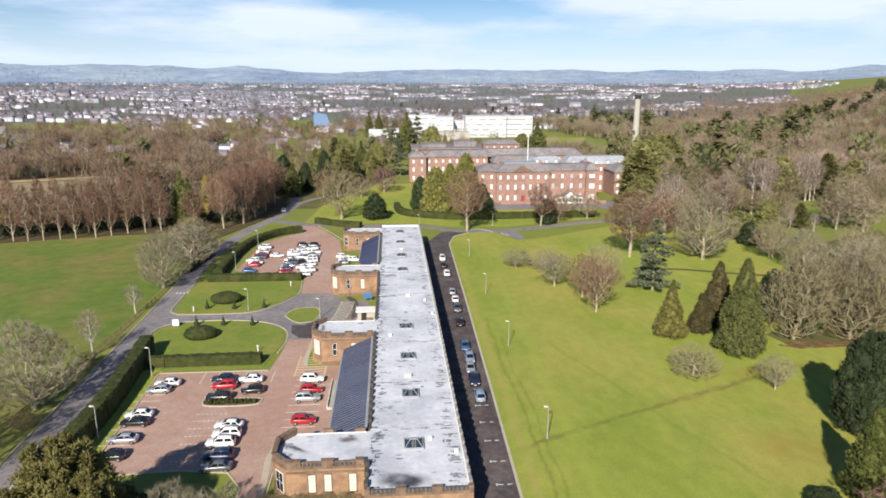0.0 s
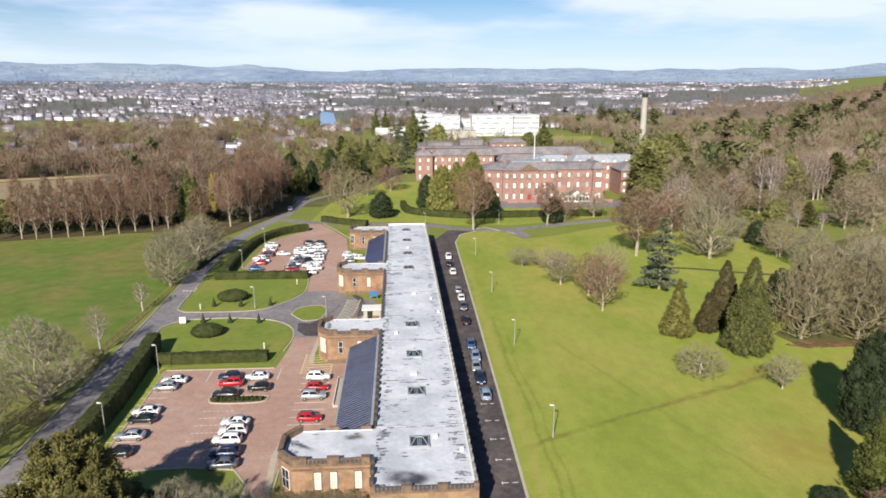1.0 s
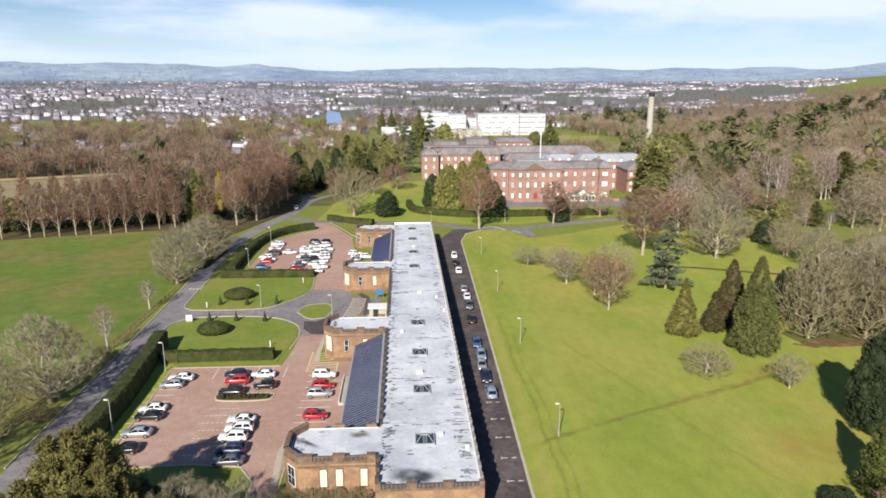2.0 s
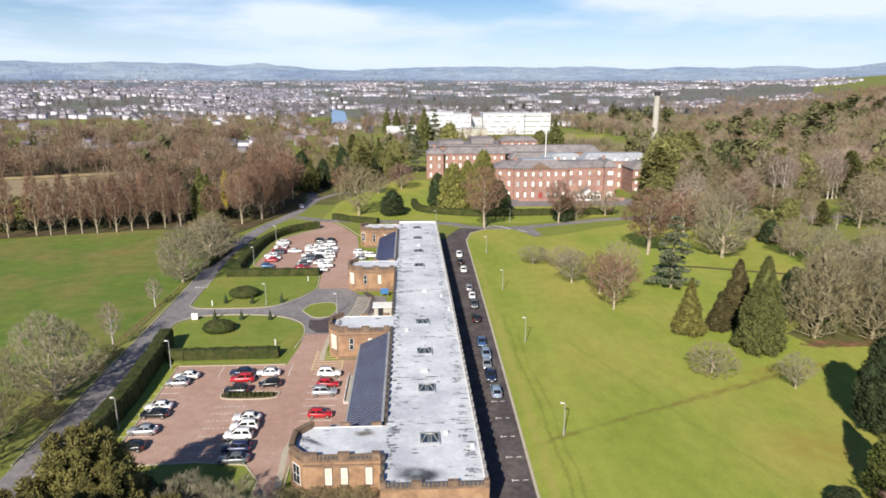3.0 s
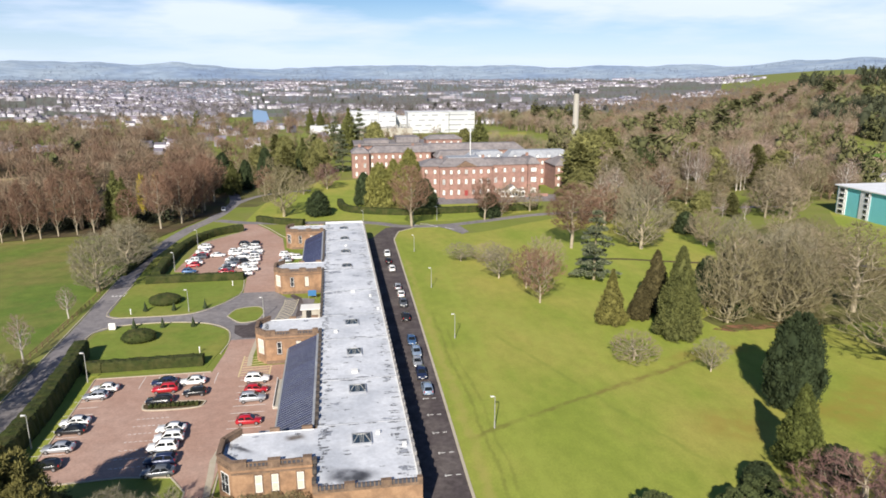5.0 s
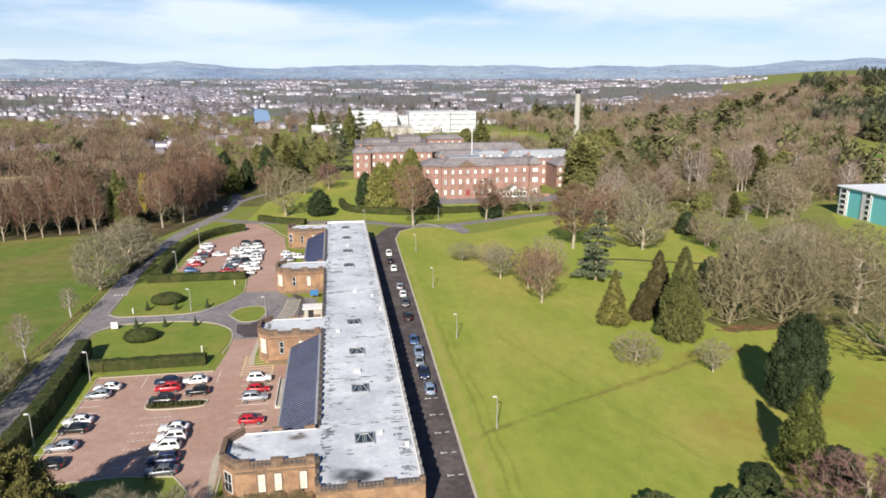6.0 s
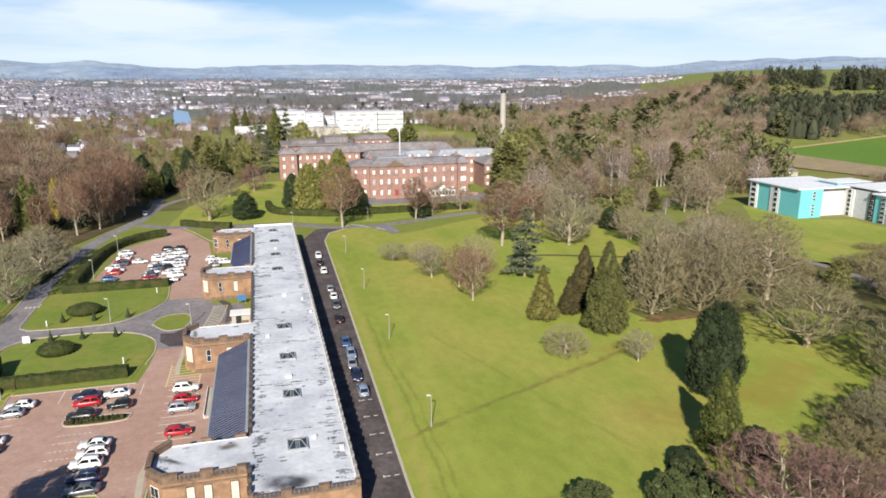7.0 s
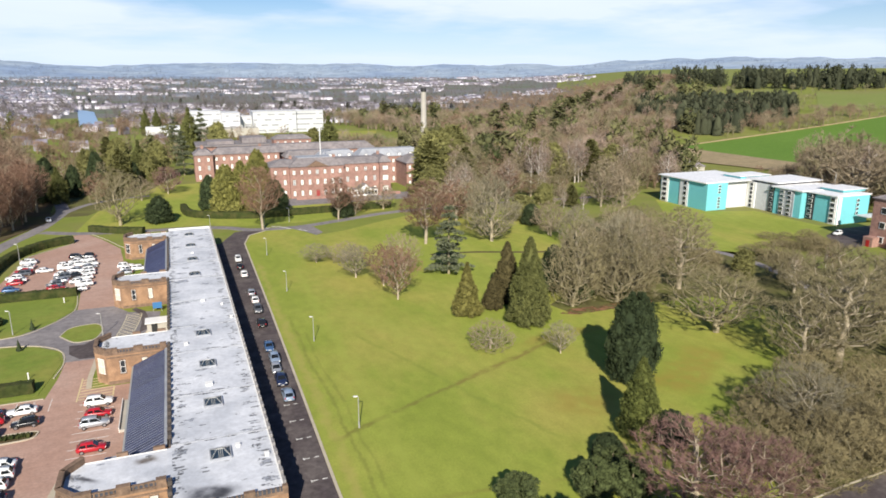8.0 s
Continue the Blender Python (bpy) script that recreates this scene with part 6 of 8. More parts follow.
scrub = bare_tree(25, "tangled leafless olive-brown scrub tree", BARK, TWIG_SCRUB, shape=LOW, n=620, fork=0.08, leader=0.1, twigs=20, twig=0.03, reach=1.0)
pale = [bare_tree(7, "small pale-twigged leafless tree on the lawn", BARK_PALE, TWIG_PALE, shape=FAN, n=460, twigs=30, twig=0.013, reach=0.9, girth=0.03, rise=0.6),
        bare_tree(8, "low spreading leafless tree with weeping grey twigs", BARK_PALE, TWIG_GREY, shape=LOW, n=520, fork=0.3, twigs=30, twig=0.014, reach=0.9, girth=0.034),
        bare_tree(9, "slim leafless birch with white limbs", BARK_WHITE, TWIG_PINK, shape=TALL, n=260, fork=0.2, leader=0.85, twig=0.016, girth=0.03)]
wood = [bare_tree(17, "leafless parkland tree with an olive-grey crown", BARK, TWIG, shape=ROUND, **MIDDLE),
        bare_tree(18, "leafless parkland tree with a grey-brown crown", BARK_PALE, TWIG_GREY, shape=OVAL, leader=0.5, **MIDDLE),
        bare_tree(19, "leafless parkland tree with a red-brown crown", BARK_PALE, TWIG_BROWN, shape=OVAL, fork=0.22, leader=0.5, **MIDDLE),
        bare_tree(20, "leafless silver birch with pale upright limbs", BARK_PALE, TWIG_GREY, shape=SLIM, leader=0.8, alpha=0.3, rise=0.8, **MIDDLE)]
cone = conifer(11, "conical olive-brown cypress on the lawn", CONE, NEEDLE_OLIVE, lobes=150, leaves=110, leaf=0.31, size=0.24, flat=1.3, lift=0.4, low=0.05, core=0.75)
bold = conifer(24, "tall pointed green cypress beside a browner one", BOLD, NEEDLE, lobes=190, leaves=130, leaf=0.31, size=0.22, flat=1.3, lift=0.4, low=0.05, core=0.75)
cypress = conifer(23, "dark brown-green pointed cypress on the lawn", BOLD, NEEDLE_BROWN, lobes=150, leaves=110, leaf=0.31, size=0.24, flat=1.3, lift=0.5, low=0.05, core=0.75)
spire = conifer(12, "tall pointed green cypress", SPIRE, NEEDLE, lobes=50, leaves=80, leaf=0.6, size=0.3, flat=1.5, lift=0.5)
egg = conifer(13, "dense dark-green pointed evergreen on the lawn", EGG, NEEDLE_DARK, lobes=130, leaves=230, leaf=0.26, size=0.22, flat=1.7, lift=0.8, low=0.07, core=0.7)
column = conifer(26, "dense dark-green rounded evergreen", COLUMN, NEEDLE_DARK, lobes=90, leaves=130, leaf=0.42, size=0.26, flat=1.4, lift=0.6, low=0.07, core=0.7)
dome = conifer(14, "broad olive-green evergreen tree", EGG, NEEDLE_PINE, lobes=60, leaves=110, leaf=0.5, size=0.3, low=0.06, core=0.6)
cedar = conifer(15, "blue-green cedar with layered boughs", TIER, NEEDLE_BLUE, tiers=8, boughs=7, leaves=230, leaf=0.36, low=0.13)
flame = conifer(19, "narrow pointed yellow-green cypress on the lawn", BOLD, NEEDLE_LIME, lobes=120, leaves=150, leaf=0.28, size=0.28, flat=1.5, lift=0.5, low=0.05, core=0.65)
pine = conifer(17, "spreading olive-green pine with open layered boughs", PINE, NEEDLE_PINE, tiers=11, boughs=10, leaves=260, leaf=0.48, low=0.16)
lime = conifer(28, "broad yellow-green evergreen with drooping boughs before the hall", COLUMN, NEEDLE_GOLD, lobes=110, leaves=120, leaf=0.42, size=0.24, flat=1.5, lift=0.5, low=0.05, core=0.6)
yew = conifer(18, "bushy olive-brown evergreen beside the car park", DOME, NEEDLE_YEW, lobes=95, leaves=330, leaf=0.3, size=0.24, lift=0.3, low=0.06)
holly = conifer(22, "low spreading green evergreen shrub on the lawn", DOME, NEEDLE_HOLLY, lobes=60, leaves=240, leaf=0.4, size=0.26, name="evergreen_shrub")
blossom = conifer(16, "yellow flowering shrub at the wood's edge", DOME, YELLOW_LEAF, lobes=14, leaves=60, leaf=0.7, name="yellow_tree")
PROTOTYPES = [*oak, tangle, scrub, bold, cypress, thick, poplar, *brown, purple, *pale, *wood, cone, spire, egg, column, flame, dome, cedar, pine, lime, yew, holly, blossom]
turns = random.Random(5)


def plant(tree, x, y, h, w=None, turn=None):
    """A copy of a tree at a place, h metres high and w metres wide."""
    s = h / 10.0
    k = w / CROWN[tree] if w else s
    m = pose(x, y, terrain(x, y), 0, 0, turns.uniform(0, 360) if turn is None else turn) @ Matrix.Diagonal((k, k, s, 1))
    return copy_thing(tree, m)


# trees on the lawn
for tree, x, y, h, w in (
        (brown[0], 49.0, 153.7, 15, 11.5), (cone, 60.6, 137.4, 12.7, 7.6), (cypress, 73.4, 142.4, 15.4, 8.4), (cypress, 68.0, 139.0, 8.0, 5.5), (bold, 71.4, 127.4, 19.9, 10.2), (pale[1], 56.7, 116.4, 6.6, 10),
        # the two small columns stand in for dark shade beside the yellow-green cypress
        (pale[0], 68.8, 109.1, 7.2, 6.6), (egg, 74.6, 94.0, 16.9, 9.8), (flame, 63.6, 77.2, 12.8, 7.2), (column, 66.8, 73.8, 5.0, 6.5), (column, 55.4, 73.6, 3.6, 5.0), (holly, 48.0, 66.0, 5.0, 7), (holly, 54, 70.5, 3.0, 6.5),
        (holly, 52.5, 64.0, 5.0, 7), (oak[0], 106.4, 107, 15.5, 23), (tangle, 86.6, 133.0, 18.5, 14), (tangle, 98.6, 132.0, 19.5, 16), (tangle, 105.5, 135, 21.0, 17), (oak[2], 92, 138, 20.5, 14),
        # columns near y 148 added so gaps between the bare trunks read as shade
        (thick, 104, 140, 22.0, 18), (column, 89, 147, 12, 8), (column, 95.5, 148, 14, 9), (column, 104, 149, 15, 10), (column, 112, 146, 13, 9), (oak[1], 97, 143, 20, 15), (oak[1], 110, 141, 22.0, 20), (oak[2], 120, 135, 19.0, 17),
        (oak[2], 114.7, 83.9, 21.5, 18), (oak[2], 107.0, 85.5, 16.5, 13), (oak[2], 126, 92, 22.0, 21)):
    plant(tree, x, y, h, w)
for tree, x, y, h, w in (
        # unseen yews near y 40 added to shade the lawn
        (oak[0], 128, 76, 21.0, 20), (pale[0], 87.0, 67.4, 12.5, 13.5), (purple, 58.0, 58.5, 13.0, 16), (purple, 63, 54.5, 12.0, 14), (yew, 40, 38.5, 17.6, 12), (yew, 47, 38, 17.0, 12),
        (yew, 35, 44, 15.0, 10), (holly, 37.5, 68.0, 4.2, 7), (scrub, 77, 67, 8.0, 12), (scrub, 83, 62, 8.5, 13), (scrub, 91, 140, 7, 11),
        (scrub, 100, 139, 6, 10), (scrub, 109, 138, 8, 11), (holly, 92, 137, 4.0, 6), (holly, 102, 136.5, 3.5, 6),
        (cedar, 69.4, 170.4, 19.5, 14), (brown[1], 75.5, 206, 22.5, 17), (thick, 97.6, 201.4, 24.5, 19), (dome, 123.5, 229, 10.0, 12), (column, 123, 220.7, 8.0, 8),
        (brown[0], 49, 166, 12, 10), (pale[1], 45.5, 194, 6.5, 12)):
    plant(tree, x, y, h, w)
for tree, x, y, h, w in (
        (pale[0], 37, 196, 6, 10), (pale[0], 44, 176, 10, 11), (oak[1], 57, 176, 13, 12), (scrub, 187.5, 170, 2.6, 8), (scrub, 194, 169, 2.2, 6), (scrub, 96, 76, 9.0, 13), (scrub, 100, 66, 10.0, 14),
        (scrub, 92, 56, 11.0, 14), (scrub, 86, 74, 7.0, 11), (scrub, 72, 63, 7.0, 10), (scrub, 76, 57, 8, 12), (scrub, 84, 58.5, 9, 13), (scrub, 92, 62, 9, 13)):
    plant(tree, x, y, h, w)
brush = random.Random(77)
for _ in range(17):
    x, y = brush.uniform(66, 112), brush.uniform(57, 80)
    if math.hypot(x - 87, y - 67.4) > 5 and y < 62 + (x - 60) * 0.45:
        plant(scrub, x, y, brush.uniform(4.5, 8.0), brush.uniform(8, 12))
for _ in range(26):
    x = brush.uniform(140, 198)
    if not 154 < x < 162:
        plant(scrub, x, 148 + (x - 140) * 0.2 + brush.uniform(-10, 7), brush.uniform(2.2, 4.6), brush.uniform(7, 10))
for x, y, h in ((170.5, 299.6, 24), (172.8, 301, 26), (175.5, 302, 22), (168.6, 304, 23), (191.5, 306, 24), (194.5, 304, 25), (197.2, 304.6, 26), (200.0, 306, 23), (188, 310, 24)):  # two clumps of birches
    plant(pale[2], x, y, h, 8.5)
plant(thick, 118.1, 272.4, 19, 13)
for x, y, h in ((216, 120, 21), (206, 119, 23), (203, 112, 22), (226, 124, 21), (210, 123, 18)):  # evergreens added out of view to shade the villa
    plant(column, x, y, h, 11)
# round the hall
for tree, x, y, h, w in (
        (lime, 18.5, 281, 20.5, 13.5), (lime, 24.5, 284, 21.5, 10), (lime, 31, 281, 26.0, 13), (column, 36.5, 276.5, 14.0, 12), (column, 12.5, 297, 14.5, 9.5), (brown[1], 28.0, 248.5, 24.0, 15),
        (brown[1], 57.7, 256.2, 17.5, 11), (column, 60.8, 261, 10.0, 9), (oak[0], -20.6, 275.3, 21.5, 19), (wood[2], -33, 330, 15, 12), (column, -44, 352, 15, 8),
        (column, -36, 372, 19, 10), (pine, -25, 366, 20, 15), (wood[1], -15, 330, 12, 12), (wood[0], -30, 350, 17, 15), (column, -19, 372, 13, 6),
        (wood[0], -48, 372, 16, 15), (dome, -12, 384, 17, 11), (wood[2], -54, 392, 18, 14), (wood[1], -44, 405, 16, 14), (pine, -34, 420, 22, 14),
        (column, -6.8, 275.8, 10.2, 11), (purple, -3.9, 345, 14.0, 13)):
    plant(tree, x, y, h, w)
for tree, x, y, h, w in (
        (dome, -41.8, 392, 18.5, 13), (pine, 112, 300, 25.0, 22), (dome, 122, 322, 28.0, 22), (dome, 108, 284, 16.0, 15), (dome, 138, 345, 28.0, 22),
        (dome, 131, 330, 26, 20), (dome, 152, 372, 27.0, 20), (pine, 150, 360, 27, 24), (dome, 117, 311, 22, 18), (spire, -17, 392, 22.0, 10),
        (dome, -27, 402, 23.0, 14), (dome, -8, 398, 21.0, 13), (cedar, 5, 410, 25.0, 16), (spire, 12, 520, 33.0, 14), (cedar, 20, 515, 33.0, 17),
        (dome, 30, 505, 24.0, 16), (cedar, 2, 515, 27, 15), (spire, 101, 470, 28.0, 15), (dome, 92, 478, 20.0, 14), (spire, -12, 700, 26.0, 9),
        (spire, -22, 705, 25.0, 9), (brown[0], 66, 262, 11, 10)):
    plant(tree, x, y, h, w)
for tree, x, y, h, w in (
        (wood[1], 72, 274, 13, 12), (wood[1], 80, 270, 12, 12)):
    plant(tree, x, y, h, w)
# along the road
for tree, x, y, h, w in (
        (thick, -61.4, 111.2, 17.0, 15), (scrub, -59.6, 104.5, 2.6, 5), (scrub, -60.0, 122, 3.0, 5), (scrub, -59.8, 129, 3.2, 5.5), (pale[2], -61.2, 134.3, 10.7, 5), (pale[2], -62.1, 160.7, 8.0, 4.5), (thick, -62.1, 181.7, 17, 14), (thick, -61.0, 205.2, 14, 17),
        (oak[2], -62.5, 214, 14.0, 15), (oak[1], -66, 221, 13.0, 11), (yew, -37.6, 70.8, 16.0, 13.5), (yew, -41.5, 63.0, 13.0, 10), (pale[0], -25.5, 69, 11.0, 10),
        # yews short of y 68, mostly unseen, added to shade the car park
        (pale[0], -21, 68.5, 10.5, 9), (yew, -30, 62, 11.5, 13), (yew, -34, 65.5, 12.0, 11), 
        # three hollies added to fill the dark shade below the large yew
        (yew, -33.5, 67.5, 13.0, 10), (yew, -27, 64.5, 10.5, 11), (holly, -32.3, 77.5, 3.6, 8), (holly, -27.2, 77.8, 3.0, 7.5), (holly, -36, 80.5, 3.2, 7)):
    plant(tree, x, y, h, w)
for tree, x, y, h, w in (
        (scrub, -15.4, 77.4, 3.4, 5.0), (scrub, -12.4, 77.0, 3.8, 5.2), (scrub, -9.4, 77.2, 3.6, 5.0), (scrub, -6.6, 76.8, 3.9, 5.0), (scrub, -17.2, 79.4, 2.4, 3.4), (yew, -28.5, 57.5, 12.5, 11),
        (yew, -35.5, 58, 15.5, 11), (oak[1], -75, 96, 11, 10),
        (tangle, -63.5, 97, 15, 12), (tangle, -61.8, 88, 15, 10)):
    plant(tree, x, y, h, w)
# the row at the field's edge
for x, y in ((-140, 239), (-132, 242), (-127, 242), (-122.5, 243.3), (-117.4, 244.7), (-112.4, 245.3), (-106.1, 246.7), (-101.6, 249.2), (-96.9, 252.2), (-91, 253.2), (-86.3, 256)):
    plant(poplar, x, y, turns.uniform(21, 25), turns.uniform(6.0, 8.0))
for tree, x, y, h, w in (
        (brown[1], -64, 259, 23, 11), (brown[1], -58.5, 268, 23, 11), (brown[1], -75, 259, 16, 8), (spire, -77, 262, 19, 8), (spire, -81, 266, 21, 8),
        (brown[1], -63.5, 277, 24, 12), (poplar, -56, 279, 22, 10), (brown[1], -61, 287, 23, 12), (poplar, -54.5, 294, 21, 10), (brown[1], -57, 303, 22, 12), (brown[1], -54, 315, 21, 12), (poplar, -60, 326, 22, 11),
        (blossom, -78.5, 294, 16.5, 4.6), (blossom, -74.5, 299, 16, 4.2), (column, -53, 340, 20, 12), (spire, -48, 334, 16, 8), (dome, -150, 250, 13, 14),
        (dome, -144, 256, 12, 13)):
    plant(tree, x, y, h, w)
# parkland between the lawn, the hall and the clinic
mid = random.Random(21)
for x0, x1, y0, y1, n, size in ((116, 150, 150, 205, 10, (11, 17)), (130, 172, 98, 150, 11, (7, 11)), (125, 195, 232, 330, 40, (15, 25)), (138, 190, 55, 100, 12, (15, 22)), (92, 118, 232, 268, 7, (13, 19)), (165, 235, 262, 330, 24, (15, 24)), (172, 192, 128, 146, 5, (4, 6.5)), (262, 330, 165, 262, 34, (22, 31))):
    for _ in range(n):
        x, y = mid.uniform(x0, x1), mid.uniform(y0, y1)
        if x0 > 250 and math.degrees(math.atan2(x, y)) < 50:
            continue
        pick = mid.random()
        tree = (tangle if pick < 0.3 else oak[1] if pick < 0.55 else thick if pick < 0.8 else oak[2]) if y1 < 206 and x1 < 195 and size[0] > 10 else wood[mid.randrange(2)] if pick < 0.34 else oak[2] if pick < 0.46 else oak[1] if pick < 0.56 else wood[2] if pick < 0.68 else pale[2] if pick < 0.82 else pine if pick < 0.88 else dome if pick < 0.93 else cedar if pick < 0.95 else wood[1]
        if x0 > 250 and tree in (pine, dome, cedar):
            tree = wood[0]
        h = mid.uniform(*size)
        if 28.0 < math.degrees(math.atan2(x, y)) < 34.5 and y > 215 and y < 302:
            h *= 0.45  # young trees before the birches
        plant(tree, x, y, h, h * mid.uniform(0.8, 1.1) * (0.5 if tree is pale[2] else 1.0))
for ob in PROTOTYPES:  # the first of each kind stands in the park too
    x, y = mid.uniform(150, 215), mid.uniform(335, 420)
    ob.matrix_basis = pose(x, y, 0, 0, 0, mid.uniform(0, 360)) @ Matrix.Diagonal((1.7, 1.7, 1.7, 1))
blossom.matrix_basis = pose(-81, 300, 0) @ Matrix.Diagonal((0.42, 0.42, 1.4, 1))


# ---- far woods and town ----
def far_bare(seed, n=280, wide=0.006):
    """A small leafless tree of unit height: a forked trunk and upright slivers that fan out into a ragged crown."""
    rng = random.Random(seed)
    v, f = [], []

    def sliver(p, q, w):
        u = (q - p).cross(Vector((rng.gauss(0, 1), rng.gauss(0, 1), rng.gauss(0, 0.4)))).normalized() * w
        b = len(v)
        v.extend((tuple(p - u), tuple(p + u), tuple(q)))
        f.append((b, b + 1, b + 2))
    for i in range(6):
        a = i * 1.1 + rng.random()
        sliver(Vector((0, 0, 0.0)), Vector((math.cos(a) * 0.14, math.sin(a) * 0.14, 0.8)), 0.014)
    for i in range(n):
        o = Vector((rng.gauss(0, 1), rng.gauss(0, 1), rng.gauss(0.25, 0.9))).normalized()
        c = Vector((0, 0, 0.6)) + Vector((o.x * 0.36, o.y * 0.36, o.z * 0.34)) * rng.uniform(0.45, 1.0)
        d = (o * 0.8 + Vector((rng.gauss(0, 0.35), rng.gauss(0, 0.35), 0.5 + rng.gauss(0, 0.3)))).normalized() * rng.uniform(0.08, 0.2)
        sliver(c - d * 0.6, c + d * 0.4, wide * rng.uniform(0.7, 1.4))
    return np.array(v), np.array(f)


def far_green(seed, profile, tiers=9, per=9):
    v, f = cedar_arrays(seed, profile, tiers=tiers, boughs=per, leaves=13, leaf=1.5) if profile is TIER else lobed_arrays(seed, profile, lobes=tiers, leaves=per, leaf=1.1, size=0.4, flat=1.2)
    return np.array(v) / 10.0, np.array(f)


def forest(name, label, spots, kinds, material, sizes, seed, category="wood", slim=1.0):
    """Many far trees in one mesh."""
    rng = random.Random(seed)
    V, F, base = [], [], 0
    for x, y in spots:
        v, f = kinds[rng.randrange(len(kinds))]
        h = rng.uniform(*sizes)
        w = h * rng.uniform(0.85, 1.25) * slim
        a = rng.uniform(0, 6.28)
        c, s = math.cos(a), math.sin(a)
        p = np.empty_like(v)
        p[:, 0], p[:, 1], p[:, 2] = x + w * (v[:, 0] * c - v[:, 1] * s), y + w * (v[:, 0] * s + v[:, 1] * c), terrain(x, y) + h * v[:, 2]
        V.append(p)
        F.append(f + base)
        base += len(v)
    me = mesh_arrays(name, np.concatenate(V), np.concatenate(F), [material])
    return tagged(new(name, me), label, category, kind="stuff")


def scatter(seed, n, az0, az1, r0, r1, keep=None):
    rng = random.Random(seed)
    out = []
    while len(out) < n:
        a, r = radians(rng.uniform(az0, az1)), math.sqrt(rng.uniform(r0 * r0, r1 * r1))
        x, y = r * math.sin(a), r * math.cos(a)
        if keep is None or keep(x, y):
            out.append((x, y))
    return out


def inside(poly):
    def test(x, y):
        hit = False
        for (x0, y0), (x1, y1) in zip(poly, poly[1:] + poly[:1]):
            if (y0 > y) != (y1 > y) and x < (x1 - x0) * (y - y0) / (y1 - y0) + x0:
                hit = not hit
        return hit
    return test


COTTAGES = [(-264, 576), (-236, 534), (-211, 555), (-135, 572), (-127, 531), (-311, 573), (-224, 566), (-290, 560), (-150, 590)]


def clear(x, y):
    """True where far trees may stand: off the buildings, fields and roads."""
    for x0, x1, y0, y1 in ((-30, 190, 640, 760), (35, 130, 290, 372), (0, 116, 372, 480), (100, 205, 500, 700), (190, 275, 135, 255), (-128, -84, 900, 1240)):
        if x0 < x < x1 and y0 < y < y1:
            return False
    for q in ([(310, 395), (340, 285), (380, 255), (580, 400)], [(535, 448), (602, 430), (715, 512), (660, 560)], [(576, 552), (604, 532), (660, 606), (620, 630)], [(505, 690), (560, 606), (640, 690), (590, 790)], [(-520, 800), (-330, 860), (-340, 930), (-560, 880)]):
        if inside(q)(x, y):
            return False
    for a, b in COTTAGES:
        k = (x * a + y * b) / math.hypot(a, b)
        if abs(x * b - y * a) / math.hypot(a, b) < 8 and -75 < k - math.hypot(a, b) < 9:
            return False
    if inside([(-250, 205), (-146, 250), (-126, 265), (-146, 345), (-163, 412), (-216, 392), (-300, 372)])(x, y):
        return False
    return all(math.hypot(x - a, y - b) > 7 for a, b in ROAD_LINE[36:])


BARES = [far_bare(s) for s in range(40, 45)]
SPARSE = [far_bare(s, 90, 0.011) for s in range(50, 54)]
TINY = [far_bare(s, 44, 0.018) for s in range(55, 59)]
GREENS = [far_green(60, CONE, 14, 14), far_green(61, SPIRE, 10, 14), far_green(62, DOME, 12, 16), far_green(63, EGG, 12, 16)]
def far_spire(seed, profile):
    v, f = conifer_arrays(seed, profile, tiers=7, per=6, droop=0.2, clump=1.1, core=0.85)
    return np.array(v) / 10.0, np.array(f)


SPIRES = [far_spire(67, SPIRE), far_spire(68, BOLD), far_spire(69, COLUMN)]
PINES = [far_green(64, TIER, 9, 7), far_green(65, SPIRE), far_green(66, CONE, 12, 14)]
west_wood = inside([(-60, 262), (-88, 258), (-140, 245), (-260, 205), (-420, 300), (-420, 620), (-180, 700), (-90, 520), (-55, 400), (-66, 380), (-52, 350), (-48, 316)])
forest("woodland_west", "brown leafless woodland beyond the field", [p for p in scatter(1, 1150, -50, -5, 245, 690, west_wood) if clear(*p)], BARES, WOOD_TWIGS, (8, 20), 1)
# low dark bushes added where deep wood shade lies behind the row
forest("woodland_undergrowth", "dark low bushes filling in for deep wood shade behind the row of trees", [(x + jx, 243 + (x + 140) * 0.27 + 7 + jy) for x, jx, jy in ((-150 + 1.1 * i, turns.uniform(-1, 1), turns.uniform(0, 9)) for i in range(80))], GREENS[2:], WOOD_DARK, (3.5, 6.5), 21)
forest("woodland_west_evergreens", "dark evergreens among the bare wood", [p for p in scatter(2, 50, -50, -5, 260, 690, west_wood) if clear(*p)], GREENS, WOOD_GREEN, (10, 16), 2)
north = lambda x, y: clear(x, y) and (x < -45 or y > 410) and not (-130 < x < -60 and y > 790)
forest("woodland_north", "leafless trees between the hall and the town", scatter(3, 1000, -34, 13, 420, 980, north), SPARSE + BARES, WOOD_TWIGS, (9, 15), 3)
forest("woodland_north_evergreens", "dark evergreens behind the hall", scatter(4, 110, -22, 24, 400, 900, north), GREENS, WOOD_GREEN, (10, 17), 4)
east = lambda x, y: clear(x, y) and not (x < 130 and y < 400) and not (x < 250 and y < 335)
for k, (paint_, tint) in enumerate(((WOOD_GREY, "grey-brown"), (WOOD_PINK, "pinkish grey"), (WOOD_OLIVE, "olive"), (WOOD_TWIGS, "red-brown"))):
    forest("woodland_east", tint + " leafless trees of the wood behind the park", scatter(50 + k, 290, 13, 40, 370, 900, east), BARES, paint_, (11, 20), 50 + k)
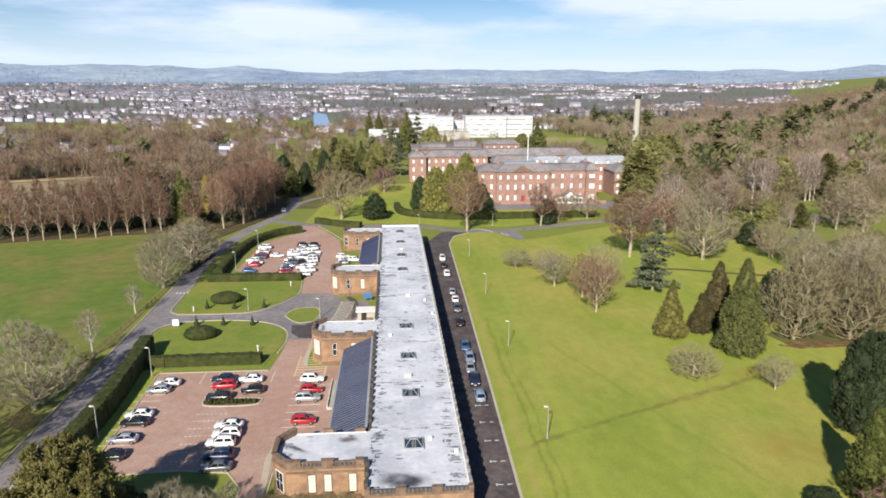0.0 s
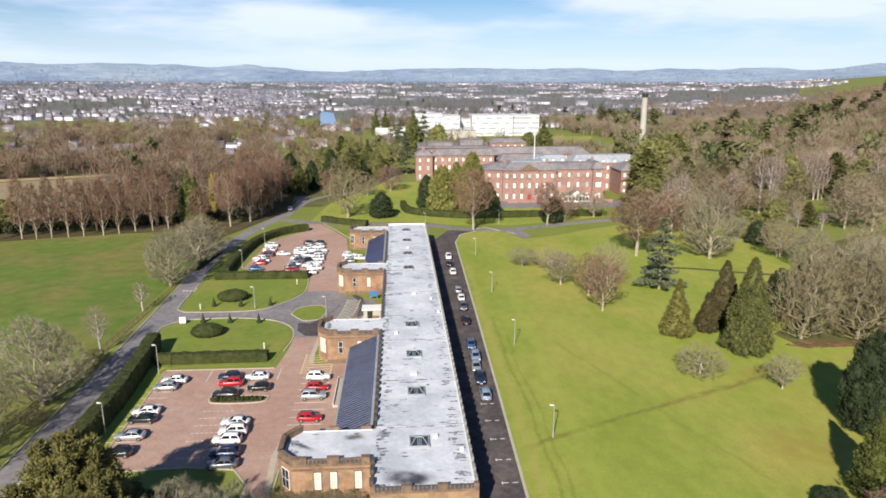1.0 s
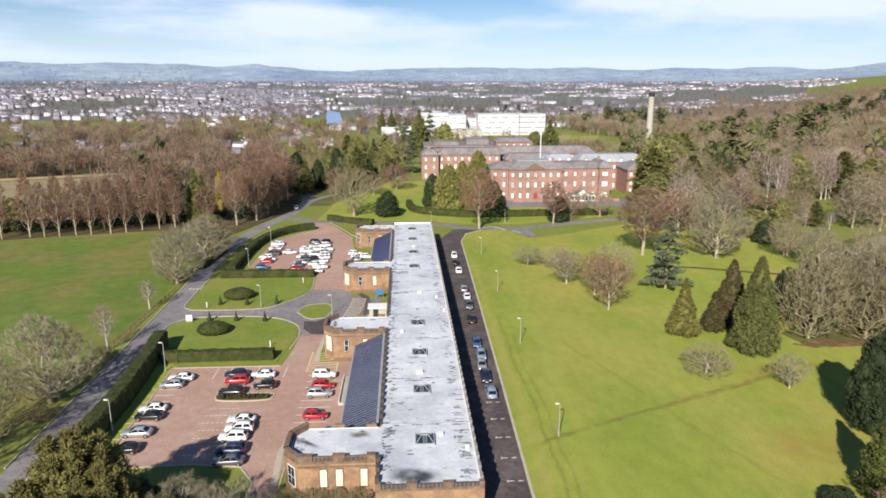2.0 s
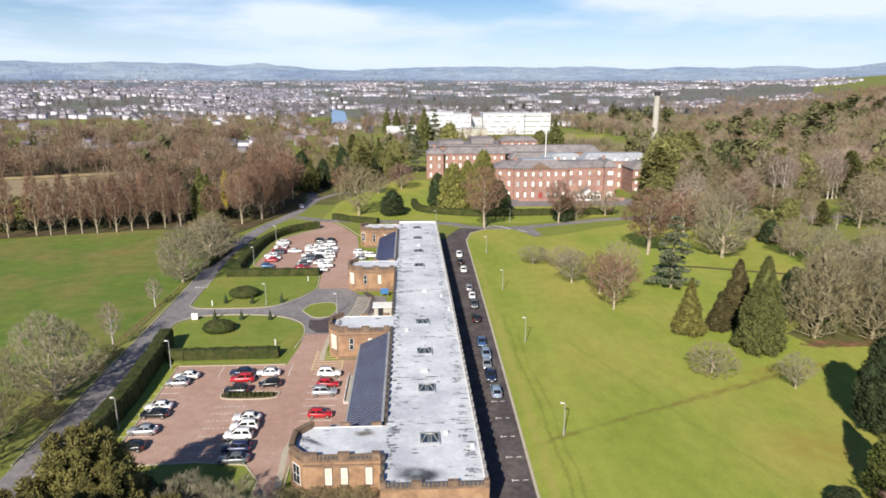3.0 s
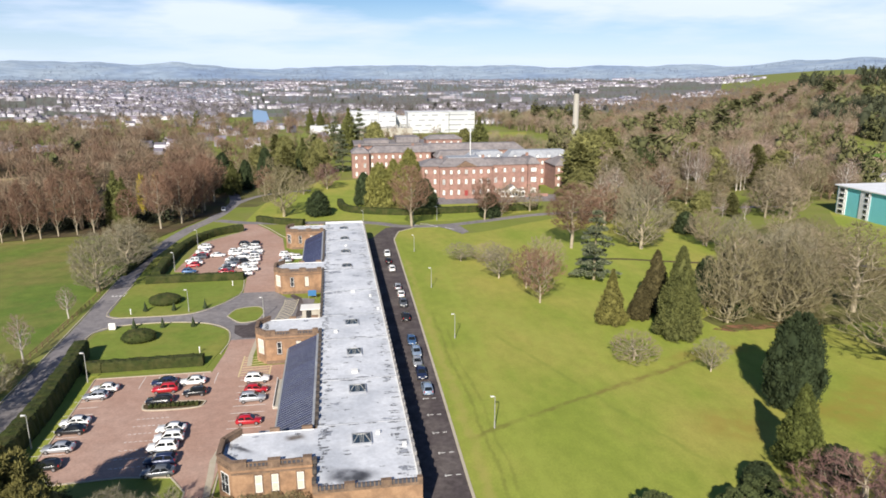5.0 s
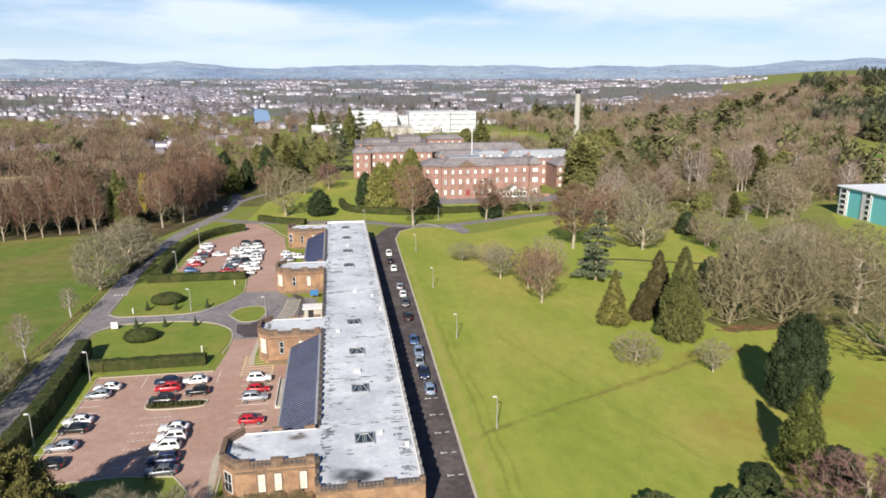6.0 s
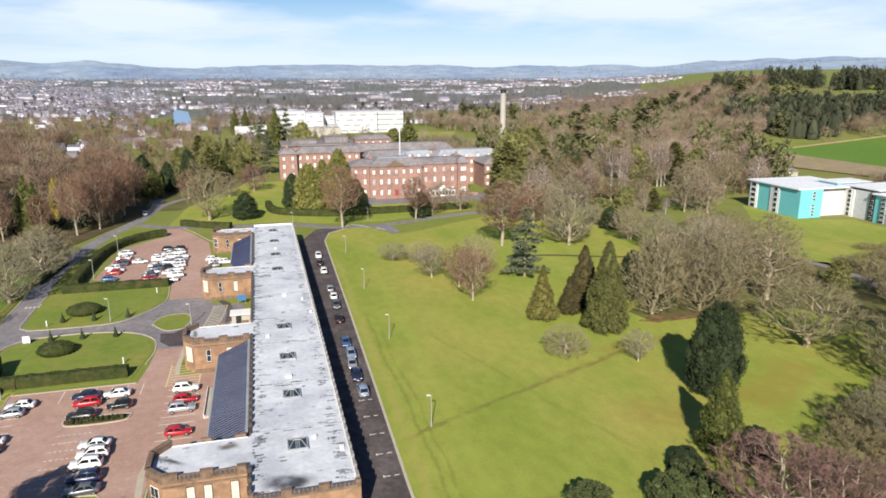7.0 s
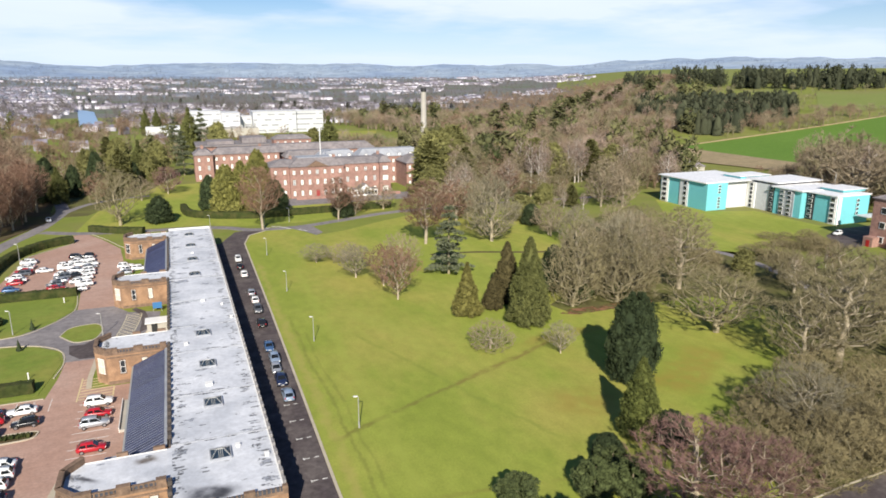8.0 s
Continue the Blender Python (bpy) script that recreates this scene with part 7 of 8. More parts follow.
forest("woodland_east_evergreens", "dark green conifers in the park woodland", [p for p in scatter(6, 560, 14, 42, 370, 900, east) if noise.noise((p[0] * 0.015, p[1] * 0.015, 9.0)) > 0.07], PINES + GREENS[2:], WOOD_GREEN, (13, 25), 6)
forest("hill_scrub", "bare hedgerow trees on the hillside", scatter(7, 60, 36, 40.5, 345, 440, clear) + scatter(17, 160, 38, 54, 575, 690, clear) + scatter(18, 30, 46.5, 57, 345, 405, lambda x, y: x > 262 or y > 258), BARES, WOOD_GREY, (8, 14), 7)
forest("field_edge_trees", "tall leafless trees before the hillside field", scatter(24, 75, 49.5, 58, 335, 415, lambda x, y: x > 256), BARES, WOOD_GREY, (14, 21), 24)
plantation = inside([(398, 515), (378, 430), (392, 410), (430, 425), (515, 452), (562, 500), (470, 560), (440, 590)])
forest("hill_plantation", "dark dense conifer plantation on the hillside", scatter(8, 520, 36, 50, 540, 760, plantation), [SPIRES[1], SPIRES[2], GREENS[3], GREENS[0]], WOOD_DARK, (11, 17), 8, slim=1.0)
forest("ridge_pines", "dark pines along the hill's ridge", [p for p in scatter(10, 900, 36, 62, 880, 1080, clear) if noise.noise((p[0] * 0.016, p[1] * 0.016, 4.0)) > -0.06], [GREENS[3], GREENS[1], SPIRES[2], GREENS[2]], WOOD_DARK, (7, 24), 10, slim=0.7)
forest("ridge_trees", "leafless trees along the hill's crest", scatter(11, 420, 29, 41, 860, 1150, clear) + scatter(22, 420, 20, 33, 850, 1600, clear) + scatter(23, 900, 25, 41, 950, 2000, clear), SPARSE, WOOD_TWIGS, (9, 15), 11)
forest("town_trees", "leafless trees among the houses of the town", scatter(12, 3000, -44, 0, 900, 3700, clear) + scatter(19, 2700, -2, 33, 850, 3600, clear) + [(-96 + 1.5 * k - 20 * (k > 25), 838 + 12 * math.sin(k * 1.7) + 300 * (k > 25)) for k in range(20, 32)], TINY, TOWN_TWIGS, (9, 17), 12)
forest("town_evergreens", "dark evergreens among the houses", scatter(13, 80, -42, 34, 900, 2200, clear) + scatter(20, 120, 4, 33, 800, 1500, clear), PINES + GREENS[:2], WOOD_DARK, (7, 14), 13)


forest("hill_bushes", "olive scrub and hedgerow bushes on the hillside", scatter(25, 260, 36, 55, 560, 880, lambda x, y: clear(x, y) and not plantation(x, y)), SPARSE, WOOD_OLIVE, (4, 9), 25)


def town(name, label, spots, seed, lo, hi, storeys=(5, 8)):
    """Pitched-roof houses of the far town in one mesh."""
    rng = random.Random(seed)
    V, F, I, base = [], [], [], 0
    for x, y in spots:
        l, w, h = rng.uniform(*lo), rng.uniform(*hi), rng.uniform(*storeys)
        rise = w * 0.36 if l < 30 else 0.8
        a = radians(40 * noise.noise((x * 0.004, y * 0.004, 1.0)) + rng.choice((0, 0, 0, 90)) + rng.uniform(-3, 3))
        c, s = math.cos(a), math.sin(a)
        z = terrain(x, y)
        pts = []
        for px, py, pz in ((-l / 2, -w / 2, -1), (l / 2, -w / 2, -1), (l / 2, w / 2, -1), (-l / 2, w / 2, -1), (-l / 2, -w / 2, h), (l / 2, -w / 2, h), (l / 2, w / 2, h), (-l / 2, w / 2, h), (-l / 2, 0, h + rise), (l / 2, 0, h + rise)):
            pts.append((x + px * c - py * s, y + px * s + py * c, z + pz))
        V += pts + [pts[4], pts[5], pts[9], pts[8], pts[6], pts[7], pts[8], pts[9]]
        walls = [(0, 1, 5), (0, 5, 4), (1, 2, 6), (1, 6, 5), (2, 3, 7), (2, 7, 6), (3, 0, 4), (3, 4, 7), (4, 7, 8), (5, 9, 6)]
        roofs = [(10, 11, 12), (10, 12, 13), (14, 15, 16), (14, 16, 17)]
        F += [tuple(i + base for i in t) for t in walls + roofs]
        I += [0] * len(walls) + [1] * len(roofs)
        base += 18
    me = mesh_arrays(name, V, F, [TOWN_WALL, TOWN_ROOF], I)
    return tagged(new(name, me), label, "town", kind="stuff")


def streets(seed, n, az0, az1, r0, r1, keep):
    """Places along short streets, a house's width apart."""
    rng = random.Random(seed)
    out = []
    for x, y in scatter(seed, n, az0, az1, r0, r1):
        a = radians(40 * noise.noise((x * 0.004, y * 0.004, 1.0)))
        k = rng.randint(4, 13)
        gap = rng.uniform(11, 15)
        for i in range(k):
            p = (x + (i - k / 2) * gap * math.cos(a), y + (i - k / 2) * gap * math.sin(a))
            if keep(*p) and rng.random() < 0.92:
                out.append(p)
    return out


not_river = lambda x, y: not (-140 < x < -60 and 800 < y < 1340) and not inside([(-520, 800), (-330, 860), (-340, 930), (-560, 880)])(x, y)
quarter = lambda x, y: not_river(x, y) and noise.noise((x * 0.0042, y * 0.0021, 6.0)) > 0.02
loose_quarter = lambda x, y: not_river(x, y) and noise.noise((x * 0.006, y * 0.0035, 3.0)) > -0.22
town("town_houses", "rows of white and grey pitched-roof houses of the town", streets(31, 520, -44, -7, 1000, 2600, loose_quarter), 31, (7, 13), (6, 7.5), (3.5, 6))
town("town_houses_east", "scattered white houses of the far town", streets(34, 150, -8, 31, 1300, 3600, quarter), 34, (8, 15), (6, 8), (3.5, 6))
town("town_foothill_houses", "pale far houses on the first slopes of the hills", streets(40, 26, -44, 33, 3700, 3900, quarter), 40, (9, 17), (7, 9), (4, 7))
town("town_edge_houses", "pale far houses at the foot of the hills", streets(38, 330, -44, 33, 2600, 3720, quarter), 38, (9, 16), (7, 9), (4, 7))
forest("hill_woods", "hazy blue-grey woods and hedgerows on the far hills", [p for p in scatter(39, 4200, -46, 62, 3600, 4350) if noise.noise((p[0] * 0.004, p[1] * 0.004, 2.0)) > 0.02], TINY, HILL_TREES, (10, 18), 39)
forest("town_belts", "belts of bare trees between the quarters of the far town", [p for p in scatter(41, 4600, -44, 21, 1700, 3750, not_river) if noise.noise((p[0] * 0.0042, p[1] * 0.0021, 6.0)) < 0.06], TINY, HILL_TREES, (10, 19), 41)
forest("town_hedgerows", "bare trees at the near edge of the town", [p for p in scatter(42, 420, -44, -6, 930, 1500, lambda x, y: clear(x, y) and not_river(x, y)) if noise.noise((p[0] * 0.007, p[1] * 0.004, 8.0)) > -0.05], SPARSE, TOWN_TWIGS, (10, 17), 42)
town("town_houses_near", "white houses among trees at the town's edge", scatter(32, 60, -36, 0, 560, 960, lambda x, y: clear(x, y)), 32, (8, 14), (6, 8), (4, 6))
town("cottages", "pale rendered houses among the bare trees", COTTAGES, 35, (6, 10), (5, 6), (3, 4.2))
town("town_houses_mid", "pale houses among trees beyond the river", streets(36, 46, -11, 16, 800, 1400, lambda x, y: clear(x, y) and not_river(x, y)), 36, (8, 14), (6, 8), (3.5, 6))
forest("town_trees_mid", "leafless trees among the nearer houses", scatter(37, 420, -12, 16, 790, 1400, lambda x, y: clear(x, y) and not_river(x, y)), SPARSE, TOWN_TWIGS, (9, 16), 37)
town("town_halls", "long white sheds and blocks in the town", scatter(33, 70, -38, 30, 1200, 3600, not_river), 33, (25, 60), (12, 22), (5, 9))


# ---- hedges, shrubs, fence ----
def hedge(path, w, h, label, seed=0, z=0.0):
    """A clipped hedge: an uneven body with leaf sprigs standing out of it."""
    rng = random.Random(seed)
    P = []
    for (x0, y0), (x1, y1) in zip(path, path[1:]):
        n = max(1, int(math.hypot(x1 - x0, y1 - y0) / 0.7))
        P += [(x0 + (x1 - x0) * i / n, y0 + (y1 - y0) * i / n) for i in range(n)]
    P.append(path[-1])
    a, b = offset_path(P, -w / 2), offset_path(P, w / 2)
    sec = [(0.0, 0.0), (-0.02, 0.45), (0.0, 0.85), (0.12, 1.0), (0.5, 1.03), (0.88, 1.0), (1.0, 0.85), (1.02, 0.45), (1.0, 0.0)]
    rings = []
    for p, q in zip(a, b):
        j = lambda: rng.gauss(0, 0.07)
        rings.append([(p[0] + (q[0] - p[0]) * u + j(), p[1] + (q[1] - p[1]) * u + j(), z - 0.05 if k == 0 else z + h * k + j()) for u, k in sec])
    bm = bmesh.new()
    loft(bm, rings)
    t = thing("hedge", label, "hedge")
    part("body", bm, HEDGE, t)
    v, f = [], []
    for _ in range(len(P) * 26):
        i = rng.randrange(len(P) - 1)
        u = rng.random()
        r = [Vector(rings[i][k]).lerp(Vector(rings[i + 1][k]), u) for k in range(len(sec))]
        k = rng.randrange(len(sec) - 1)
        if k in (0, 1, 6, 7) and rng.random() < 0.7:
            continue
        c = r[k].lerp(r[k + 1], rng.random())
        e = Vector((rng.gauss(0, 1), rng.gauss(0, 1), rng.gauss(0.2, 1))).normalized() * rng.uniform(0.12, 0.3)
        s = e.cross(Vector((rng.gauss(0, 1), rng.gauss(0, 1), rng.gauss(0, 1)))).normalized() * rng.uniform(0.06, 0.13)
        n0 = len(v)
        v += [tuple(c - s - e * 0.4), tuple(c + s - e * 0.4), tuple(c + e)]
        f.append((n0, n0 + 1, n0 + 2))
    part("leaves", mesh_arrays("leaves", v, f, [HEDGE]), None, t)
    return t


hedge([(-48.4, 92), (-48.6, 110), (-49.8, 126), (-51.0, 136)], 2.8, 3.5, "tall dark clipped hedge between road and car park", 1)
hedge([(-48.0, 128), (-26.4, 128.4)], 2.2, 2.0, "clipped green hedge behind the car park", 2)
hedge([(-51.5, 187.4), (-25.8, 187.2)], 2.2, 2.0, "clipped green hedge before the far car park", 3)
hedge(smooth_path([(-49.6, 190), (-50.2, 205), (-49.6, 222), (-46.8, 236), (-41, 246), (-34, 251)]), 2.6, 2.4, "dark curved hedge round the far car park", 4)
hedge(smooth_path([(-30, 268), (-22, 262), (-12, 257.5)]), 2.4, 2.2, "dark clipped hedge at the car park mouth", 5)
hedge(smooth_path([(2, 300), (4, 285), (12, 277), (28, 271), (42, 271.5), (60, 272.5), (84, 273)]), 2.6, 2.6, "long clipped hedge before the hall", 6)
hedge([(-60.2, 196), (-58.5, 218)], 2.2, 1.5, "low ragged hedge along the road", 8)


def shrub(x, y, w, h, label, seed):
    rng = random.Random(seed)
    t = thing("shrub", label, "shrub", (x, y, 0.06), 0, "round shrubs")
    bm = bmesh.new()
    bmesh.ops.create_icosphere(bm, subdivisions=3, radius=1.0)
    for v in bm.verts:
        k = 1 + 0.07 * noise.noise(v.co * 3 + Vector((seed, 0, 0)))
        v.co = Vector((v.co.x * w / 2 * k, v.co.y * w / 2 * 0.85 * k, max(-0.05, (v.co.z * 0.62 + 0.38) * h * k)))
    pts = [v.co.copy() for v in bm.verts]
    part("body", bm, HEDGE, t)
    v, f = [], []
    for _ in range(700):
        c = pts[rng.randrange(len(pts))] * rng.uniform(0.97, 1.02)
        e = Vector((rng.gauss(0, 1), rng.gauss(0, 1), rng.gauss(0.2, 1))).normalized() * 0.3
        s = e.cross(Vector((rng.gauss(0, 1), rng.gauss(0, 1), rng.gauss(0, 1)))).normalized() * 0.12
        n0 = len(v)
        v += [tuple(c - s), tuple(c + s), tuple(c + e)]
        f.append((n0, n0 + 1, n0 + 2))
    part("leaves", mesh_arrays("leaves", v, f, [HEDGE]), None, t)


shrub(-42.2, 143.5, 7.0, 2.4, "clipped round green shrub on the entrance lawn", 1)
shrub(-42.4, 168.5, 7.6, 2.4, "clipped round green shrub on the entrance lawn", 2)
topiary = conifer(70, "small dark cone of clipped yew on the lawn", CONE, NEEDLE_DARK, "clipped yews", "topiary", tiers=14, per=12)
spots = [(-45.2, 151.2), (-39, 150.7), (-32.4, 150.3), (-45.7, 162.9), (-39.1, 162.4), (-32, 162.8)]
for x, y in spots[1:]:
    copy_thing(topiary, pose(x, y, 0.05) @ Matrix.Diagonal((0.28, 0.28, 0.26, 1)))
topiary.matrix_basis = pose(*spots[0], 0.05) @ Matrix.Diagonal((0.28, 0.28, 0.26, 1))

fence = thing("fence", "low brown timber rail fence along the field", "fence")
path = [(-62.9, 100), (-61.8, 115), (-61.0, 140), (-60.6, 176), (-62, 200)]
P = []
for (x0, y0), (x1, y1) in zip(path, path[1:]):
    n = int(math.hypot(x1 - x0, y1 - y0) / 2.6)
    P += [(x0 + (x1 - x0) * i / n, y0 + (y1 - y0) * i / n) for i in range(n)]
post = mesh_of(box(bmesh.new(), -0.07, 0.07, -0.07, 0.07, -0.1, 1.15, 0.01), "post", TIMBER)
for x, y in P:
    part("post", post, None, fence).location = (x, y, 0)
for z in (0.45, 0.95):
    bm = bmesh.new()
    ribbon(bm, P, 0.05, z - 0.06, z + 0.06)
    part("rail", bm, TIMBER, fence)


# ---- lamp posts, sign, small things ----
def lamp_post(h, label):
    t = thing("lamp_post", label, "lamp post", (0, 0, 0), 0, "lamp posts")
    part("base", rod(bmesh.new(), (0, 0, -0.1), (0, 0, 1.1), 0.14, 0.12, 8), STEEL, t)
    part("pole", rod(bmesh.new(), (0, 0, 1.1), (0, 0, h), 0.085, 0.06, 8), STEEL, t)
    bm = bmesh.new()
    loft(bm, [[(-0.1, y * 0.8, h), (-0.1, y, h + 0.12), (-0.1, -y, h + 0.12), (-0.1, -y * 0.8, h)] for y in (0.12,)] + [[(-0.75, 0.1, h + 0.08), (-0.75, 0.13, h + 0.2), (-0.75, -0.13, h + 0.2), (-0.75, -0.1, h + 0.08)]])
    head = part("lantern", bm, WHITE, t)
    part("lens", box(bmesh.new(), -0.7, -0.2, -0.09, 0.09, h + 0.0, h + 0.05), LAMPGLASS, head)
    return t


lamp = lamp_post(5.4, "pale grey steel lamp post with a small lantern")
for x, y, k in ((24.1, 133.7, 1), (24.3, 170.5, 1), (24.4, 210, 1), (-45.9, 123.2, 1.05), (-46.4, 100, 1), (-35.4, 160.9, 1), (-46.6, 199, 1), (-45.4, 228, 1.05), (-17.4, 153.8, 0.9), (39, 258, 1), (29, 252, 0.9), (10.4, 260, 0.8)):
    copy_thing(lamp, pose(x, y, 0.02, 0, 0, 0) @ Matrix.Diagonal((1, 1, k, 1)))
lamp.matrix_basis = pose(23.6, 94.8, 0.02)
sign = thing("sign", "blank white sign board on two posts", "sign", (-49.6, 150.6, 0))
for x in (-0.5, 0.5):
    part("post", box(bmesh.new(), x - 0.05, x + 0.05, -0.05, 0.05, 0, 1.5), STEEL, sign)
part("board", box(bmesh.new(), -0.7, 0.7, -0.1, -0.05, 0.25, 1.75, 0.02), WHITE, sign)
board = thing("notice_board", "blue notice board on two steel posts beside the wing", "sign", (-6.6, 166.0, 0.03))
for x in (-0.9, 0.9):
    part("post", rod(bmesh.new(), (x, 0.06, 0), (x, 0.06, 2.3), 0.05, 0.05, 6), STEEL, board)
part("panel", box(bmesh.new(), -1.0, 1.0, -0.04, 0.04, 0.8, 2.3, 0.02), SIGNBLUE, board, "plain blue painted panel")
canopy = thing("entrance_canopy", "small white flat-roofed entrance lobby against the ward block", "porch", (-6.6, 153.2, 0))
part("wall", box(bmesh.new(), -1.9, 2.4, -1.6, 1.6, -0.1, 2.1, 0.03), CONCRETE, canopy)
part("roof", box(bmesh.new(), -2.3, 2.45, -2.0, 2.0, 2.1, 2.3, 0.04), WHITE, canopy)
part("door", box(bmesh.new(), -1.0, 0.2, -1.68, -1.58, 0.0, 2.1), TRIM, canopy, "dark glazed door")
for x in (-1.7, -0.6):
    part("step", box(bmesh.new(), -2.6 + 0.3 * (x > -1), -1.92, x - 0.3, x + 0.3, -0.05, 0.17), KERB, canopy)
porch = thing("side_porch", "low grey flat-roofed porch beside the slate-roofed day room", "porch", (-11.3, 92.6, 0))
part("wall", box(bmesh.new(), -1.0, 1.3, -2.4, 2.4, -0.1, 2.3, 0.03), CONCRETE, porch)
part("roof", box(bmesh.new(), -1.25, 1.35, -2.7, 2.7, 2.3, 2.5, 0.04), LEAD, porch)
part("door", box(bmesh.new(), -1.08, -0.98, -0.5, 0.5, 0.0, 2.0), TRIM, porch, "dark door")
ramp = thing("access_ramp", "pale concrete access ramp along the day room", "ramp", (-10.9, 112.5, 0))
part("slab", box(bmesh.new(), -0.6, 0.6, -5.5, 5.5, -0.05, 0.45, 0.03), CONCRETE, ramp)
part("kerb", box(bmesh.new(), -0.72, -0.6, -5.5, 5.5, -0.05, 0.85, 0.02), WHITE, ramp)
small = thing("bollard_light", "short white bollard light on the lawn", "bollard", (-28.2, 134.3, 0.05), 0, "bollards")
part("shaft", rod(bmesh.new(), (0, 0, 0), (0, 0, 1.1), 0.12, 0.12, 8), WHITE, small)
part("cap", rod(bmesh.new(), (0, 0, 1.1), (0, 0, 1.35), 0.17, 0.1, 8), WHITE, small)
copy_thing(small, pose(-48.5, 161.0, 0.05))
copy_thing(small, pose(-28.0, 181, 0.05))

planter = thing("planter", "kerbed bed of low dark shrubs in the car park", "planter")
bm = bmesh.new()
ring = smooth_path([(-33.4, 111.2), (-32.6, 109.9), (-28.5, 109.5), (-24.3, 109.8), (-23.4, 111), (-24.2, 112.2), (-32.6, 112.4), (-33.4, 111.2)], 3)
ribbon(bm, ring, 0.25, 0.02, 0.2)
part("edge", bm, KERB, planter)
bm = bmesh.new()
prism(bm, ring[:-1], 0.03, 0.14)
part("soil", bm, LITTER, planter)
rp = random.Random(9)
for i in range(11):
    bm = bmesh.new()
    bmesh.ops.create_icosphere(bm, subdivisions=2, radius=0.42)
    for v in bm.verts:
        v.co = v.co * (1 + 0.3 * noise.noise(v.co * 5 + Vector((i, 0, 0))))
        v.co += Vector((-32 + 0.75 * i + 0.0, 110.6 + rp.uniform(-0.3, 0.6), 0.35))
    part("bush", bm, HEDGE, planter)


# ---- cars ----
PAINTS = {
    "white": plain("white_car_paint", (0.78, 0.78, 0.77), 0.3, 0, 0.6), "silver": plain("silver_car_paint", (0.48, 0.5, 0.53), 0.3, 0.5, 0.6),
    "red": plain("red_car_paint", (0.4, 0.012, 0.022), 0.3, 0, 0.7), "black": plain("black_car_paint", (0.015, 0.016, 0.018), 0.25, 0, 0.7),
    "grey": plain("grey_car_paint", (0.14, 0.15, 0.165), 0.3, 0.4, 0.6), "navy": plain("navy_car_paint", (0.02, 0.03, 0.075), 0.28, 0.2, 0.7),
    "blue": plain("blue_car_paint", (0.06, 0.125, 0.26), 0.3, 0.2, 0.7), "paleblue": plain("pale_blue_car_paint", (0.33, 0.42, 0.55), 0.3, 0.4, 0.6),
}
MESHES = {}


def car_shape(kind):
    """Stations along a car: place, half width, sill, belt and roof heights, half width of the roof."""
    if kind == "hatch":
        hood, roof = 0.86, 1.47
        return [(-2.0, 0.70, 0.42, 0.72), (-1.85, 0.82, 0.3, hood - 0.08), (-0.95, 0.87, 0.22, hood + 0.06), (0.2, 0.88, 0.22, 0.95), (1.3, 0.87, 0.22, 0.98), (1.9, 0.82, 0.3, 0.96), (2.0, 0.74, 0.42, 0.85)], (-1.0, -0.25, 1.35, 1.85, roof)
    if kind == "tall":
        return [(-2.2, 0.74, 0.46, 0.82), (-2.05, 0.87, 0.34, 0.98), (-1.05, 0.92, 0.28, 1.08), (0.2, 0.93, 0.28, 1.1), (1.5, 0.92, 0.28, 1.12), (2.1, 0.88, 0.34, 1.08), (2.2, 0.8, 0.46, 0.95)], (-1.1, -0.35, 1.65, 2.1, 1.68)
    return [(-2.25, 0.72, 0.4, 0.68), (-2.1, 0.84, 0.3, 0.8), (-1.0, 0.88, 0.22, 0.9), (0.2, 0.89, 0.22, 0.93), (1.4, 0.88, 0.22, 0.96), (2.1, 0.84, 0.3, 0.94), (2.25, 0.74, 0.42, 0.82)], (-1.05, -0.2, 1.1, 1.8, 1.43)


